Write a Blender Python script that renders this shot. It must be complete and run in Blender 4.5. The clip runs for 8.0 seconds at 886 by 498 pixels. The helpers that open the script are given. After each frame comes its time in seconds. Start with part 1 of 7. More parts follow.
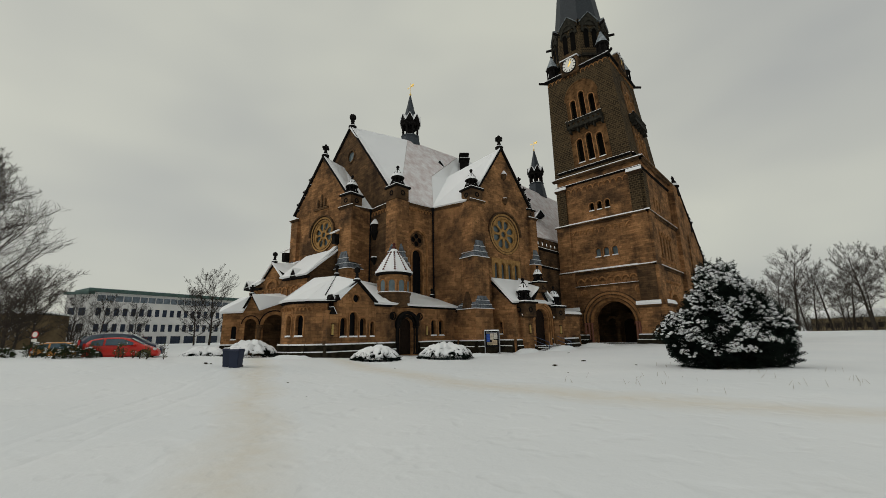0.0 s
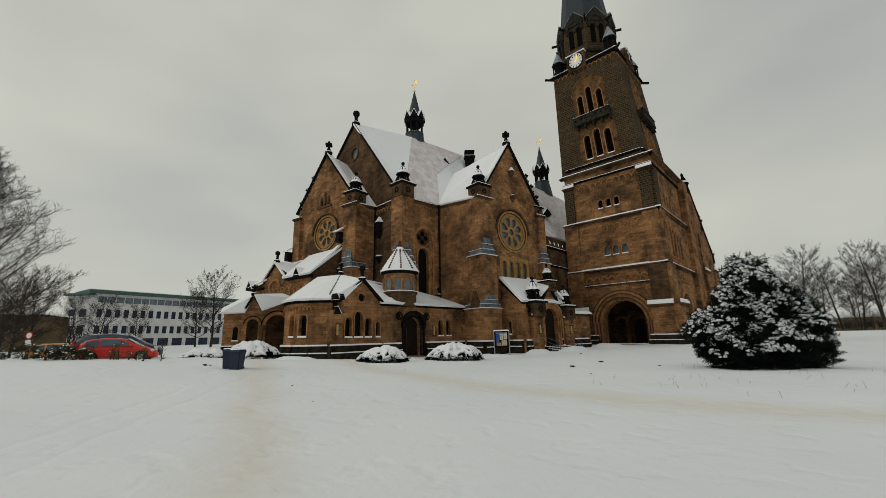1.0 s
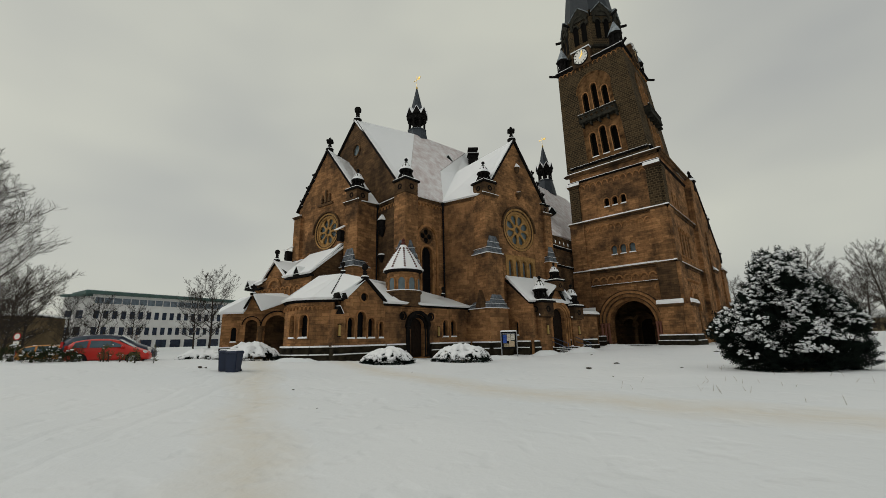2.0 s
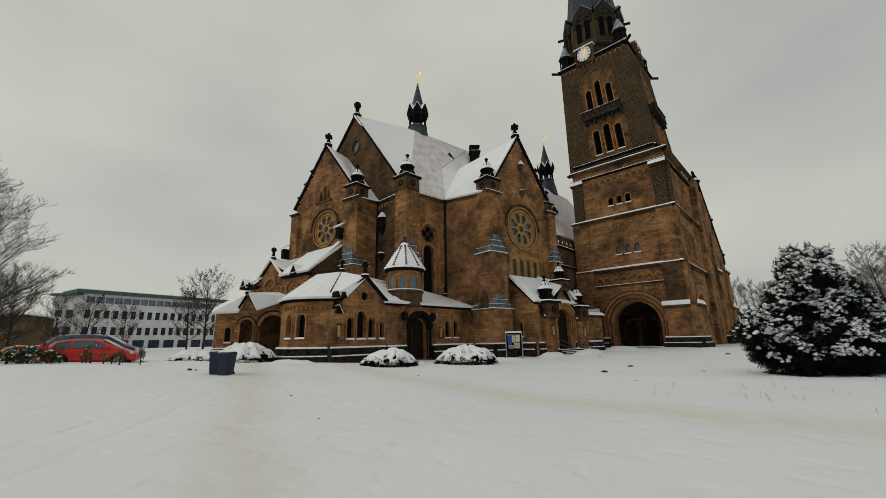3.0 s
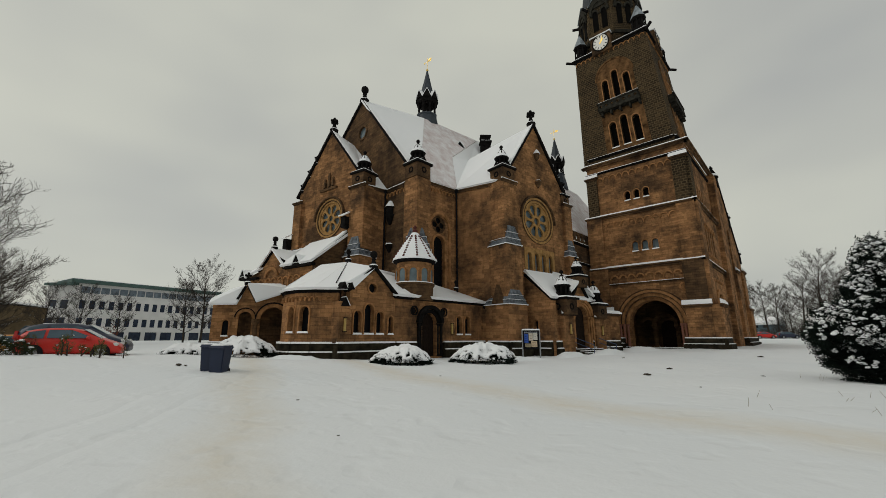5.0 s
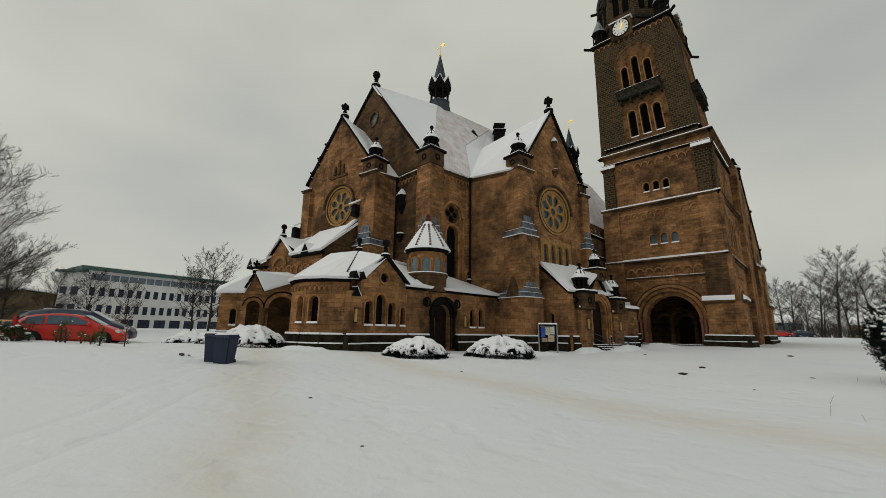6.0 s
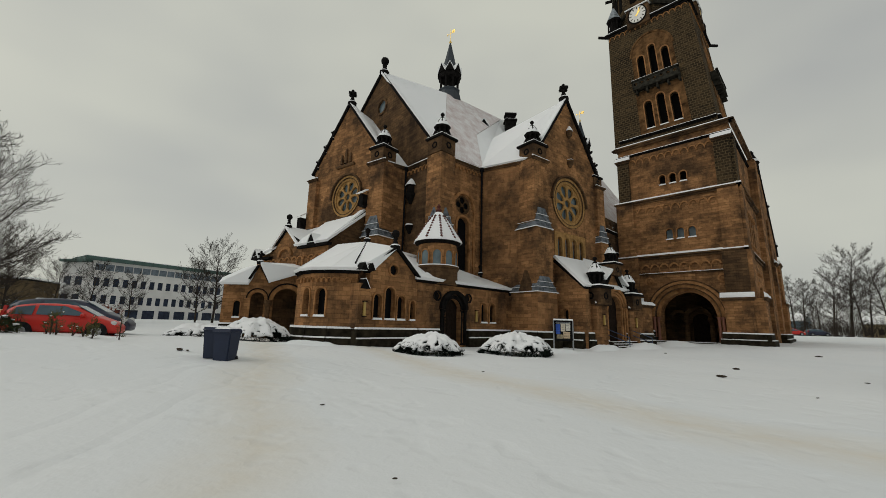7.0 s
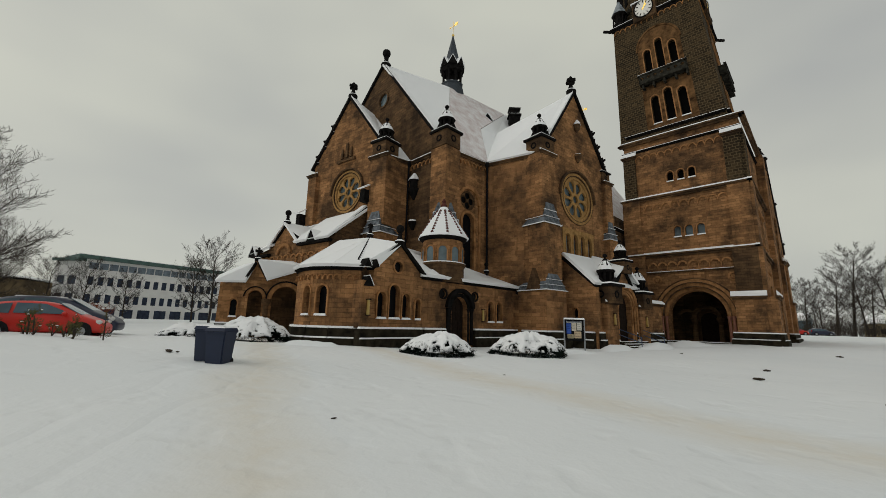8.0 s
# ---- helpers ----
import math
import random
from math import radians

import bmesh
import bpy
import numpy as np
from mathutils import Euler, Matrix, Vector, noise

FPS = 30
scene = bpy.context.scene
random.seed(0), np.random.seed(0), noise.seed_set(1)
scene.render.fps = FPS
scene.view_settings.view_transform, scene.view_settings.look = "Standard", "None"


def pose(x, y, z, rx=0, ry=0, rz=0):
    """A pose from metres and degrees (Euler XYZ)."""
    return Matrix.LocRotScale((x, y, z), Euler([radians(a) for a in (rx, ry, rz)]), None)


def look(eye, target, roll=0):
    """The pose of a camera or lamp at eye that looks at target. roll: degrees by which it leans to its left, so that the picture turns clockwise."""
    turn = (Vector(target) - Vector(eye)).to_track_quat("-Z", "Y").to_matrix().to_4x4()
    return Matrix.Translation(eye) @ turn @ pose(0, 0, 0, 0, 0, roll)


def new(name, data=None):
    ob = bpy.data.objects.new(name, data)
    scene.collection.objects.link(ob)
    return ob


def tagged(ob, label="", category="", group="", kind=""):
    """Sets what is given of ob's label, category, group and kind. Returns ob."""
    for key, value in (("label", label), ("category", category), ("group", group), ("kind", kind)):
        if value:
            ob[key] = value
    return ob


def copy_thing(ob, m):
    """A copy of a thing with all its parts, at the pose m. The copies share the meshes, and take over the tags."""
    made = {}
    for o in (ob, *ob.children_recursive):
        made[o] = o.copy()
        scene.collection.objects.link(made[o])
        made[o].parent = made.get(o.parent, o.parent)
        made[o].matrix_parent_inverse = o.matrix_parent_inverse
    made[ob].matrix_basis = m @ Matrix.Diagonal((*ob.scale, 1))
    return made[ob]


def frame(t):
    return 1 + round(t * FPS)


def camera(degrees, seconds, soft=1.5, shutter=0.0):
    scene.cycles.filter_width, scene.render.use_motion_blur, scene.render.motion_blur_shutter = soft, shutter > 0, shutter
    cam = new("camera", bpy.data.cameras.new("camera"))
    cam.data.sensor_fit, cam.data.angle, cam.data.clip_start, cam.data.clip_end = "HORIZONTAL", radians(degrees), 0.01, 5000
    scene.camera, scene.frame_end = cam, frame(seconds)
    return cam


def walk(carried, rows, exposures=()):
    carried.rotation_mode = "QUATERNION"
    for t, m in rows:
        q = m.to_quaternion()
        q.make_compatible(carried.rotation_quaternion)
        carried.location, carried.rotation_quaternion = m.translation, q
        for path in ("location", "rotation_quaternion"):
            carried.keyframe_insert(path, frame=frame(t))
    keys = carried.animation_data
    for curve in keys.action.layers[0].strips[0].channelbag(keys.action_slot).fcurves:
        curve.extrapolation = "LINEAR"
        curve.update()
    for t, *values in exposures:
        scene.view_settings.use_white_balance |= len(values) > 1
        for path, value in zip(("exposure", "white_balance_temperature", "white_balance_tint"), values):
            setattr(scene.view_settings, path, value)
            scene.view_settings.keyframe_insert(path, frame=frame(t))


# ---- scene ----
cam = camera(97.3, 8.0, soft=0.6)
# seconds; eye x, y, z; yaw, pitch, roll in degrees
PATH = [
    (0, 0.002, -0.003, 2.081, 43.35, 12.53, -1.01),
    (0.5, -0.657, 0.263, 2.032, 43.45, 12.63, -1.06),
    (1, -1.277, 0.526, 1.988, 43.62, 12.74, -1.15),
    (1.5, -1.880, 0.793, 1.954, 43.68, 12.85, -1.22),
    (3, -3.856, 1.643, 1.925, 43.11, 13.14, -1.03),
    (3.5, -4.456, 1.885, 1.916, 42.82, 13.20, -0.86),
    (4, -5.057, 2.144, 1.894, 42.73, 13.23, -0.75),
    (4.5, -5.699, 2.384, 1.869, 42.79, 13.13, -0.51),
    (6, -7.708, 3.182, 1.839, 44.19, 11.80, 0.90),
    (6.5, -8.384, 3.439, 1.853, 44.52, 11.33, 1.28),
    (7, -9.075, 3.713, 1.894, 44.75, 10.95, 1.57),
    (7.5, -9.725, 3.960, 1.881, 44.69, 10.85, 1.63),
    (8, -10.410, 4.213, 1.836, 44.46, 10.95, 1.53),
]


def eye_pose(x, y, z, yaw, pitch, roll):
    return pose(x, y, z, 0, 0, yaw) @ pose(0, 0, 0, 90 + pitch) @ pose(0, 0, 0, 0, 0, roll)


walk(cam, [(row[0], eye_pose(*row[1:])) for row in PATH])


# ---- world and light: an overcast winter sky ----
world = bpy.data.worlds.new("overcast")
scene.world = world
world.use_nodes = True
wn, wl = world.node_tree.nodes, world.node_tree.links
wn.clear()
w_out, w_bg = wn.new("ShaderNodeOutputWorld"), wn.new("ShaderNodeBackground")
w_sky, w_co = wn.new("ShaderNodeTexSky"), wn.new("ShaderNodeTexCoord")
w_sky.sky_type, w_sky.sun_disc = "NISHITA", False
w_sky.sun_elevation, w_sky.sun_rotation = radians(24), radians(-120)
w_map, w_noise, w_ramp = wn.new("ShaderNodeMapping"), wn.new("ShaderNodeTexNoise"), wn.new("ShaderNodeValToRGB")
w_map.inputs["Scale"].default_value = (1.0, 1.0, 2.2)
w_noise.inputs["Scale"].default_value, w_noise.inputs["Detail"].default_value, w_noise.inputs["Roughness"].default_value = 1.4, 3.0, 0.45
w_ramp.color_ramp.elements[0].position, w_ramp.color_ramp.elements[0].color = 0.36, (3.3, 3.38, 3.22, 1)
w_ramp.color_ramp.elements[1].position, w_ramp.color_ramp.elements[1].color = 0.68, (4.55, 4.6, 4.0, 1)
w_mix = wn.new("ShaderNodeMix")
w_mix.data_type = "RGBA"
w_mix.inputs[0].default_value = 0.96
wl.new(w_co.outputs["Generated"], w_map.inputs[0])
wl.new(w_map.outputs[0], w_noise.inputs["Vector"])
# the cloud is thinner towards the low sun behind it
w_dot, w_sum = wn.new("ShaderNodeVectorMath"), wn.new("ShaderNodeMath")
w_dot.operation, w_sum.operation = "DOT_PRODUCT", "MULTIPLY_ADD"
w_dot.inputs[1].default_value = (-0.85, 0.25, 0.55)
w_sum.inputs[1].default_value = 0.27
wl.new(w_co.outputs["Generated"], w_dot.inputs[0])
wl.new(w_dot.outputs["Value"], w_sum.inputs[0])
w_off = wn.new("ShaderNodeMath")
w_off.operation = "SUBTRACT"
w_off.inputs[1].default_value = 0.17
wl.new(w_noise.outputs["Fac"], w_off.inputs[0])
wl.new(w_off.outputs[0], w_sum.inputs[2])
wl.new(w_sum.outputs[0], w_ramp.inputs[0])
wl.new(w_sky.outputs[0], w_mix.inputs["A"])
wl.new(w_ramp.outputs[0], w_mix.inputs["B"])
wl.new(w_mix.outputs["Result"], w_bg.inputs["Color"])
w_bg.inputs["Strength"].default_value = 0.125
wl.new(w_bg.outputs[0], w_out.inputs[0])
sun = new("sun", bpy.data.lights.new("sun", "SUN"))
sun.data.energy, sun.data.angle, sun.data.color = 0.6, radians(40), (1.0, 0.97, 0.92)
sun.matrix_world = look((0, 0, 60), (30, 60, 0))
scene.view_settings.exposure = 0.0


# ---- materials ----
def material(name):
    m = bpy.data.materials.new(name)
    m.use_nodes = True
    return m, m.node_tree.nodes, m.node_tree.links, m.node_tree.nodes["Principled BSDF"]


def noise_node(n, l, scale, detail=4.0, rough=0.55, vec=None):
    t = n.new("ShaderNodeTexNoise")
    t.inputs["Scale"].default_value, t.inputs["Detail"].default_value, t.inputs["Roughness"].default_value = scale, detail, rough
    if vec is not None:
        l.new(vec, t.inputs["Vector"])
    return t.outputs["Fac"]


def ramp(n, l, fac, stops):
    r = n.new("ShaderNodeValToRGB")
    e = r.color_ramp.elements
    while len(e) < len(stops):
        e.new(0.5)
    for one, (p, c) in zip(e, stops):
        one.position, one.color = p, (*c, 1)
    l.new(fac, r.inputs[0])
    return r.outputs[0]


def mix(n, l, fac, a, b, kind="MIX"):
    m = n.new("ShaderNodeMix")
    m.data_type, m.blend_type = "RGBA", kind
    for sock, v in ((m.inputs[0], fac), (m.inputs["A"], a), (m.inputs["B"], b)):
        if isinstance(v, (int, float)):
            sock.default_value = v
        elif isinstance(v, tuple):
            sock.default_value = (*v, 1)
        else:
            l.new(v, sock)
    return m.outputs["Result"]


def bump(n, l, bsdf, height, strength, dist=0.05):
    b = n.new("ShaderNodeBump")
    b.inputs["Strength"].default_value, b.inputs["Distance"].default_value = strength, dist
    l.new(height, b.inputs["Height"])
    l.new(b.outputs[0], bsdf.inputs["Normal"])


def maths(n, l, op, a, b=None):
    m = n.new("ShaderNodeMath")
    m.operation = op
    for sock, v in zip(m.inputs, (a, b)):
        if v is None:
            continue
        if isinstance(v, (int, float)):
            sock.default_value = v
        else:
            l.new(v, sock)
    return m.outputs[0]


def world_pos(n, l):
    g, s = n.new("ShaderNodeNewGeometry"), n.new("ShaderNodeSeparateXYZ")
    l.new(g.outputs["Position"], s.inputs[0])
    return g.outputs["Position"], s.outputs


def ashlar(name, light, mid, dark, course=0.3, length=0.72, soot=0.72, relief=0.6, mortar=0.014, joint=None, single=False):
    """Coursed sandstone blocks with soot and stains."""
    m, n, l, bsdf = material(name)
    pos, (x, y, z) = world_pos(n, l)
    c = n.new("ShaderNodeCombineXYZ")
    l.new(maths(n, l, "ADD", maths(n, l, "MULTIPLY", x, 0.93), y), c.inputs[0])
    l.new(z, c.inputs[1])
    b = n.new("ShaderNodeTexBrick")
    b.inputs["Scale"].default_value, b.inputs["Brick Width"].default_value, b.inputs["Row Height"].default_value = 1.0, length, course
    b.inputs["Mortar Size"].default_value, b.inputs["Mortar Smooth"].default_value, b.inputs["Bias"].default_value = mortar, 0.3, 0.0
    b.inputs["Color1"].default_value, b.inputs["Color2"].default_value, b.inputs["Mortar"].default_value = (0, 0, 0, 1), (1, 1, 1, 1), (0.25, 0.25, 0.25, 1)
    l.new(c.outputs[0], b.inputs["Vector"])
    pick = b.outputs["Color"]
    if single:
        pick = n.new("ShaderNodeObjectInfo").outputs["Random"]
    stone = ramp(n, l, pick, [(0.0, tuple(0.7 * v + 0.3 * d for v, d in zip(mid, dark))), (0.25, tuple(0.94 * v + 0.06 * d for v, d in zip(mid, dark))), (0.7, tuple(0.3 * a + 0.7 * d for a, d in zip(light, mid))), (1.0, tuple(0.75 * a + 0.25 * d for a, d in zip(light, mid)))])
    spots = noise_node(n, l, 1.4, 6.0, 0.7, pos)
    stone = mix(n, l, ramp(n, l, spots, [(0.56, (0, 0, 0)), (0.74, (soot * 0.6,) * 3)]), stone, dark)
    big = noise_node(n, l, 0.3, 7.0, 0.68, pos)
    stone = mix(n, l, ramp(n, l, big, [(0.42, (0, 0, 0)), (0.64, (soot * 0.95,) * 3)]), stone, dark)
    fl = n.new("ShaderNodeMapping")
    fl.inputs["Scale"].default_value = (0.9, 0.9, 3.6)
    l.new(pos, fl.inputs[0])
    beds = noise_node(n, l, 1.0, 5.0, 0.65, fl.outputs[0])
    stone = mix(n, l, ramp(n, l, beds, [(0.53, (0, 0, 0)), (0.72, (soot * 0.6,) * 3)]), stone, dark)
    st = n.new("ShaderNodeMapping")
    st.inputs["Scale"].default_value = (1.4, 1.4, 0.16)
    l.new(pos, st.inputs[0])
    streak = noise_node(n, l, 1.0, 4.0, 0.6, st.outputs[0])
    stone = mix(n, l, ramp(n, l, streak, [(0.56, (0, 0, 0)), (0.8, (soot * 0.7,) * 3)]), stone, dark)
    fine = noise_node(n, l, 9.0, 5.0, 0.65, pos)
    stone = mix(n, l, 0.35, stone, mix(n, l, fine, (0.2, 0.2, 0.2), (0.9, 0.9, 0.9)), "OVERLAY")
    if not single:
        stone = mix(n, l, maths(n, l, "MULTIPLY", b.outputs["Fac"], 0.75 if joint else 0.34), stone, joint or tuple(0.6 * v for v in dark))
    l.new(stone, bsdf.inputs["Base Color"])
    bsdf.inputs["Roughness"].default_value = 0.95
    bsdf.inputs["Specular IOR Level"].default_value = 0.08
    h = maths(n, l, "MULTIPLY", fine, 0.7)
    if not single:
        h = maths(n, l, "ADD", maths(n, l, "MULTIPLY", b.outputs["Fac"], -1.0), h)
    bump(n, l, bsdf, h, relief, 0.06)
    return m


def plain(name, colour, rough=0.7, metal=0.0, vary=0.25, scale=6.0, relief=0.15, other=None):
    m, n, l, bsdf = material(name)
    pos, _ = world_pos(n, l)
    f = noise_node(n, l, scale, 5.0, 0.6, pos)
    low = tuple(v * (1 - vary) for v in colour)
    high = other or tuple(min(1, v * (1 + vary)) for v in colour)
    l.new(ramp(n, l, f, [(0.3, low), (0.7, high)]), bsdf.inputs["Base Color"])
    bsdf.inputs["Roughness"].default_value, bsdf.inputs["Metallic"].default_value = rough, metal
    if rough > 0.75:
        bsdf.inputs["Specular IOR Level"].default_value = 0.08
    if relief:
        bump(n, l, bsdf, f, relief, 0.02)
    return m


def glass(name, colour, rough=0.12):
    m, n, l, bsdf = material(name)
    pos, _ = world_pos(n, l)
    f = noise_node(n, l, 1.3, 3.0, 0.5, pos)
    l.new(ramp(n, l, f, [(0.3, tuple(v * 0.6 for v in colour)), (0.7, colour)]), bsdf.inputs["Base Color"])
    bsdf.inputs["Roughness"].default_value = rough
    bsdf.inputs["Specular IOR Level"].default_value = 0.3
    bump(n, l, bsdf, f, 0.12, 0.1)
    return m


def snow_material(name, ground=False, thin=None):
    m, n, l, bsdf = material(name)
    pos, (x, y, z) = world_pos(n, l)
    big, fine = noise_node(n, l, 0.12, 4.0, 0.5, pos), noise_node(n, l, 2.2, 6.0, 0.6, pos)
    grain = noise_node(n, l, 14.0, 4.0, 0.6, pos)
    col = ramp(n, l, big, [(0.3, (0.79, 0.815, 0.83)), (0.7, (0.845, 0.86, 0.865))] if ground else [(0.3, (0.89, 0.90, 0.905)), (0.7, (0.93, 0.935, 0.935))])
    if thin:
        patch = noise_node(n, l, 0.9, 6.0, 0.62, pos)
        rows = n.new("ShaderNodeTexWave")
        rows.bands_direction = "Z"
        rows.inputs["Scale"].default_value, rows.inputs["Distortion"].default_value = 1.6, 1.5
        l.new(pos, rows.inputs["Vector"])
        both = maths(n, l, "ADD", patch, maths(n, l, "MULTIPLY", rows.outputs["Fac"], 0.12))
        col = mix(n, l, ramp(n, l, both, [(0.36, (0.62,) * 3), (0.72, (0.16,) * 3)]), col, thin)
    if ground:
        # trodden tracks: sandy slush along the two ways that cross the field
        a = maths(n, l, "ADD", maths(n, l, "MULTIPLY", x, 0.375), maths(n, l, "MULTIPLY", y, 0.927))
        wob = maths(n, l, "MULTIPLY", maths(n, l, "SUBTRACT", noise_node(n, l, 0.25, 3.0, 0.5, pos), 0.5), 2.0)
        d1 = maths(n, l, "ABSOLUTE", maths(n, l, "SUBTRACT", maths(n, l, "ADD", a, wob), -0.16))
        q = maths(n, l, "MULTIPLY", maths(n, l, "POWER", maths(n, l, "ABSOLUTE", maths(n, l, "ADD", x, 9.0)), 2.0), 0.012)
        d2 = maths(n, l, "ABSOLUTE", maths(n, l, "SUBTRACT", maths(n, l, "ADD", maths(n, l, "SUBTRACT", y, q), wob), 12.9))
        near = maths(n, l, "MINIMUM", maths(n, l, "MULTIPLY", d1, 1.1), maths(n, l, "MULTIPLY", d2, 0.75))
        worn = maths(n, l, "MULTIPLY", maths(n, l, "SUBTRACT", 1.0, maths(n, l, "MINIMUM", maths(n, l, "MULTIPLY", near, 0.8), 1.0)), maths(n, l, "ADD", maths(n, l, "MULTIPLY", fine, 0.9), 0.15))
        col = mix(n, l, worn, col, (0.74, 0.685, 0.585))
    l.new(col, bsdf.inputs["Base Color"])
    bsdf.inputs["Roughness"].default_value = 0.85
    bsdf.inputs["Specular IOR Level"].default_value = 0.25
    h = maths(n, l, "ADD", fine, maths(n, l, "MULTIPLY", grain, 0.2 if ground else 0.35))
    if ground:
        # old wheel ruts that run past the bins, nearly snowed over
        c = maths(n, l, "ADD", maths(n, l, "MULTIPLY", x, 0.6), maths(n, l, "MULTIPLY", y, 0.8))
        c = maths(n, l, "ADD", c, maths(n, l, "MULTIPLY", noise_node(n, l, 0.3, 3.0, 0.5, pos), 1.0))
        for at in (-6.8, -5.5):
            rut = maths(n, l, "ABSOLUTE", maths(n, l, "SUBTRACT", c, at))
            rut = maths(n, l, "MINIMUM", maths(n, l, "MULTIPLY", rut, 4.0), 1.0)
            h = maths(n, l, "ADD", h, maths(n, l, "MULTIPLY", rut, 0.7))
        dents = noise_node(n, l, 1.1, 2.0, 0.5, pos)
        h = maths(n, l, "ADD", h, maths(n, l, "MULTIPLY", ramp(n, l, dents, [(0.3, (0, 0, 0)), (0.45, (1, 1, 1))]), 0.9))
    bump(n, l, bsdf, h, 0.42 if ground else 0.25, 0.06)
    return m


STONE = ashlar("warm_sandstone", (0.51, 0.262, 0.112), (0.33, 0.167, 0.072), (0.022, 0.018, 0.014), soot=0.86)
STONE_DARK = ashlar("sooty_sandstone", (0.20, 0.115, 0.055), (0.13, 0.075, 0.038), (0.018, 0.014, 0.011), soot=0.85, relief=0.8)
RUSTIC = ashlar("rusticated_dark_sandstone", (0.105, 0.068, 0.034), (0.05, 0.036, 0.02), (0.009, 0.008, 0.0065), course=0.34, length=0.52, soot=0.7, relief=1.0, mortar=0.042, joint=(0.15, 0.106, 0.058))
BLOCK = ashlar("single_sandstone_block", (0.43, 0.224, 0.098), (0.32, 0.163, 0.072), (0.022, 0.018, 0.014), soot=0.86, relief=0.7, single=True)
TRIM = plain("carved_sandstone", (0.32, 0.160, 0.066), 0.9, vary=0.5, scale=1.6, relief=0.5)
BAY = plain("smooth_sooty_sandstone", (0.125, 0.066, 0.028), 0.9, vary=0.75, scale=1.3, relief=0.5)
BLACK = plain("sooty_carved_stone", (0.009, 0.008, 0.0075), 0.92, vary=0.7, scale=3.0, relief=0.5)
OCHRE = plain("ochre_tracery_stone", (0.34, 0.195, 0.072), 0.9, vary=0.35, scale=2.0, relief=0.3)
GREYSTONE = plain("weathered_grey_stone", (0.03, 0.028, 0.022), 0.92, vary=0.6, scale=2.2, relief=0.5)
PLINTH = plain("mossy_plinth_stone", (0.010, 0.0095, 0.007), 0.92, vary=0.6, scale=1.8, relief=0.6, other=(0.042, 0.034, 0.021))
DUSTED = plain("snow_dusted_slate_cap", (0.10, 0.115, 0.13), 0.75, vary=0.85, scale=2.6, relief=0.4)
SLATE = plain("blue_grey_slate", (0.03, 0.039, 0.049), 0.7, vary=0.35, scale=4.0, relief=0.4)
LEAD = plain("dark_gutter_metal", (0.009, 0.009, 0.010), 0.8, vary=0.3)
DARKWOOD = plain("dark_oak_door", (0.016, 0.010, 0.007), 0.8, vary=0.5, scale=5)
GLASS = glass("church_glass", (0.16, 0.21, 0.23), 0.15)
DARKGLASS = glass("dark_glass", (0.005, 0.0055, 0.007), 0.45)
DARKGLASS.node_tree.nodes["Principled BSDF"].inputs["Specular IOR Level"].default_value = 0.1
# near-black stand-in for unlit interiors: the shade is in the colour
VOID = plain("unlit_interior_black", (0.0035, 0.003, 0.0025), 0.95, vary=0.4)
GOLD = plain("gilded_metal", (0.85, 0.58, 0.16), 0.35, 0.9, vary=0.15, relief=0)
WHITE = plain("white_enamel", (0.78, 0.76, 0.70), 0.5, vary=0.06, relief=0)
SNOW = snow_material("snow_layer")
GROUND = snow_material("trodden_snow", ground=True)
TILE = snow_material("thin_snow_on_red_tiles", thin=(0.40, 0.235, 0.205))


# ---- mesh helpers ----
I4 = Matrix.Identity(4)


def thing(name, at, label, category, group="", kind=""):
    ob = new(name)
    ob.location, ob.empty_display_size = at, 0.3
    return tagged(ob, label, category, group, kind)


SPLIT = {"roof", "coping", "snow", "roundel", "pier", "jamb_shaft", "console", "gablet", "gutter", "shaft", "column", "opening", "moulding", "wall", "clock_hands", "board", "porch_vault", "chimney", "relief"}


def part(name, bm, mat, parent=None, label="", smooth=False, keep=False):
    """Links a bmesh, whose vertices are in world metres, as one mesh object under a thing or a part."""
    if not keep:
        bmesh.ops.recalc_face_normals(bm, faces=bm.faces)
    if name in SPLIT and parent is not None:
        seen, isles = set(), []
        for f0 in bm.faces:
            if f0 in seen:
                continue
            stack, isle = [f0], []
            seen.add(f0)
            while stack:
                f1 = stack.pop()
                isle.append(f1)
                for v in f1.verts:
                    for f2 in v.link_faces:
                        if f2 not in seen:
                            seen.add(f2)
                            stack.append(f2)
            isles.append(isle)
        if 1 < len(isles) < 45:
            made = []
            for isle in isles:
                b2, vmap = bmesh.new(), {}
                for f1 in isle:
                    for v in f1.verts:
                        if v not in vmap:
                            vmap[v] = b2.verts.new(v.co)
                for f1 in isle:
                    b2.faces.new([vmap[v] for v in f1.verts])
                made.append(_link(name, b2, mat, parent, label, smooth))
            bm.free()
            return made[0]
    return _link(name, bm, mat, parent, label, smooth)


def _link(name, bm, mat, parent, label, smooth):
    me = bpy.data.meshes.new(name)
    bm.to_mesh(me)
    bm.free()
    for mm in (mat if isinstance(mat, (list, tuple)) else (mat,)):
        me.materials.append(mm)
    if smooth:
        me.polygons.foreach_set("use_smooth", [True] * len(me.polygons))
    ob = new(name, me)
    if parent is not None:
        ob.parent = parent
        # a part stands where its thing stands, so a sub-part needs no shift of its own
        if parent.parent is None and parent.data is None:
            ob.matrix_parent_inverse = Matrix.Translation(-parent.location)
    return tagged(ob, label)


def poly(bm, pts, m=I4):
    return bm.faces.new([bm.verts.new(m @ Vector(p)) for p in pts])


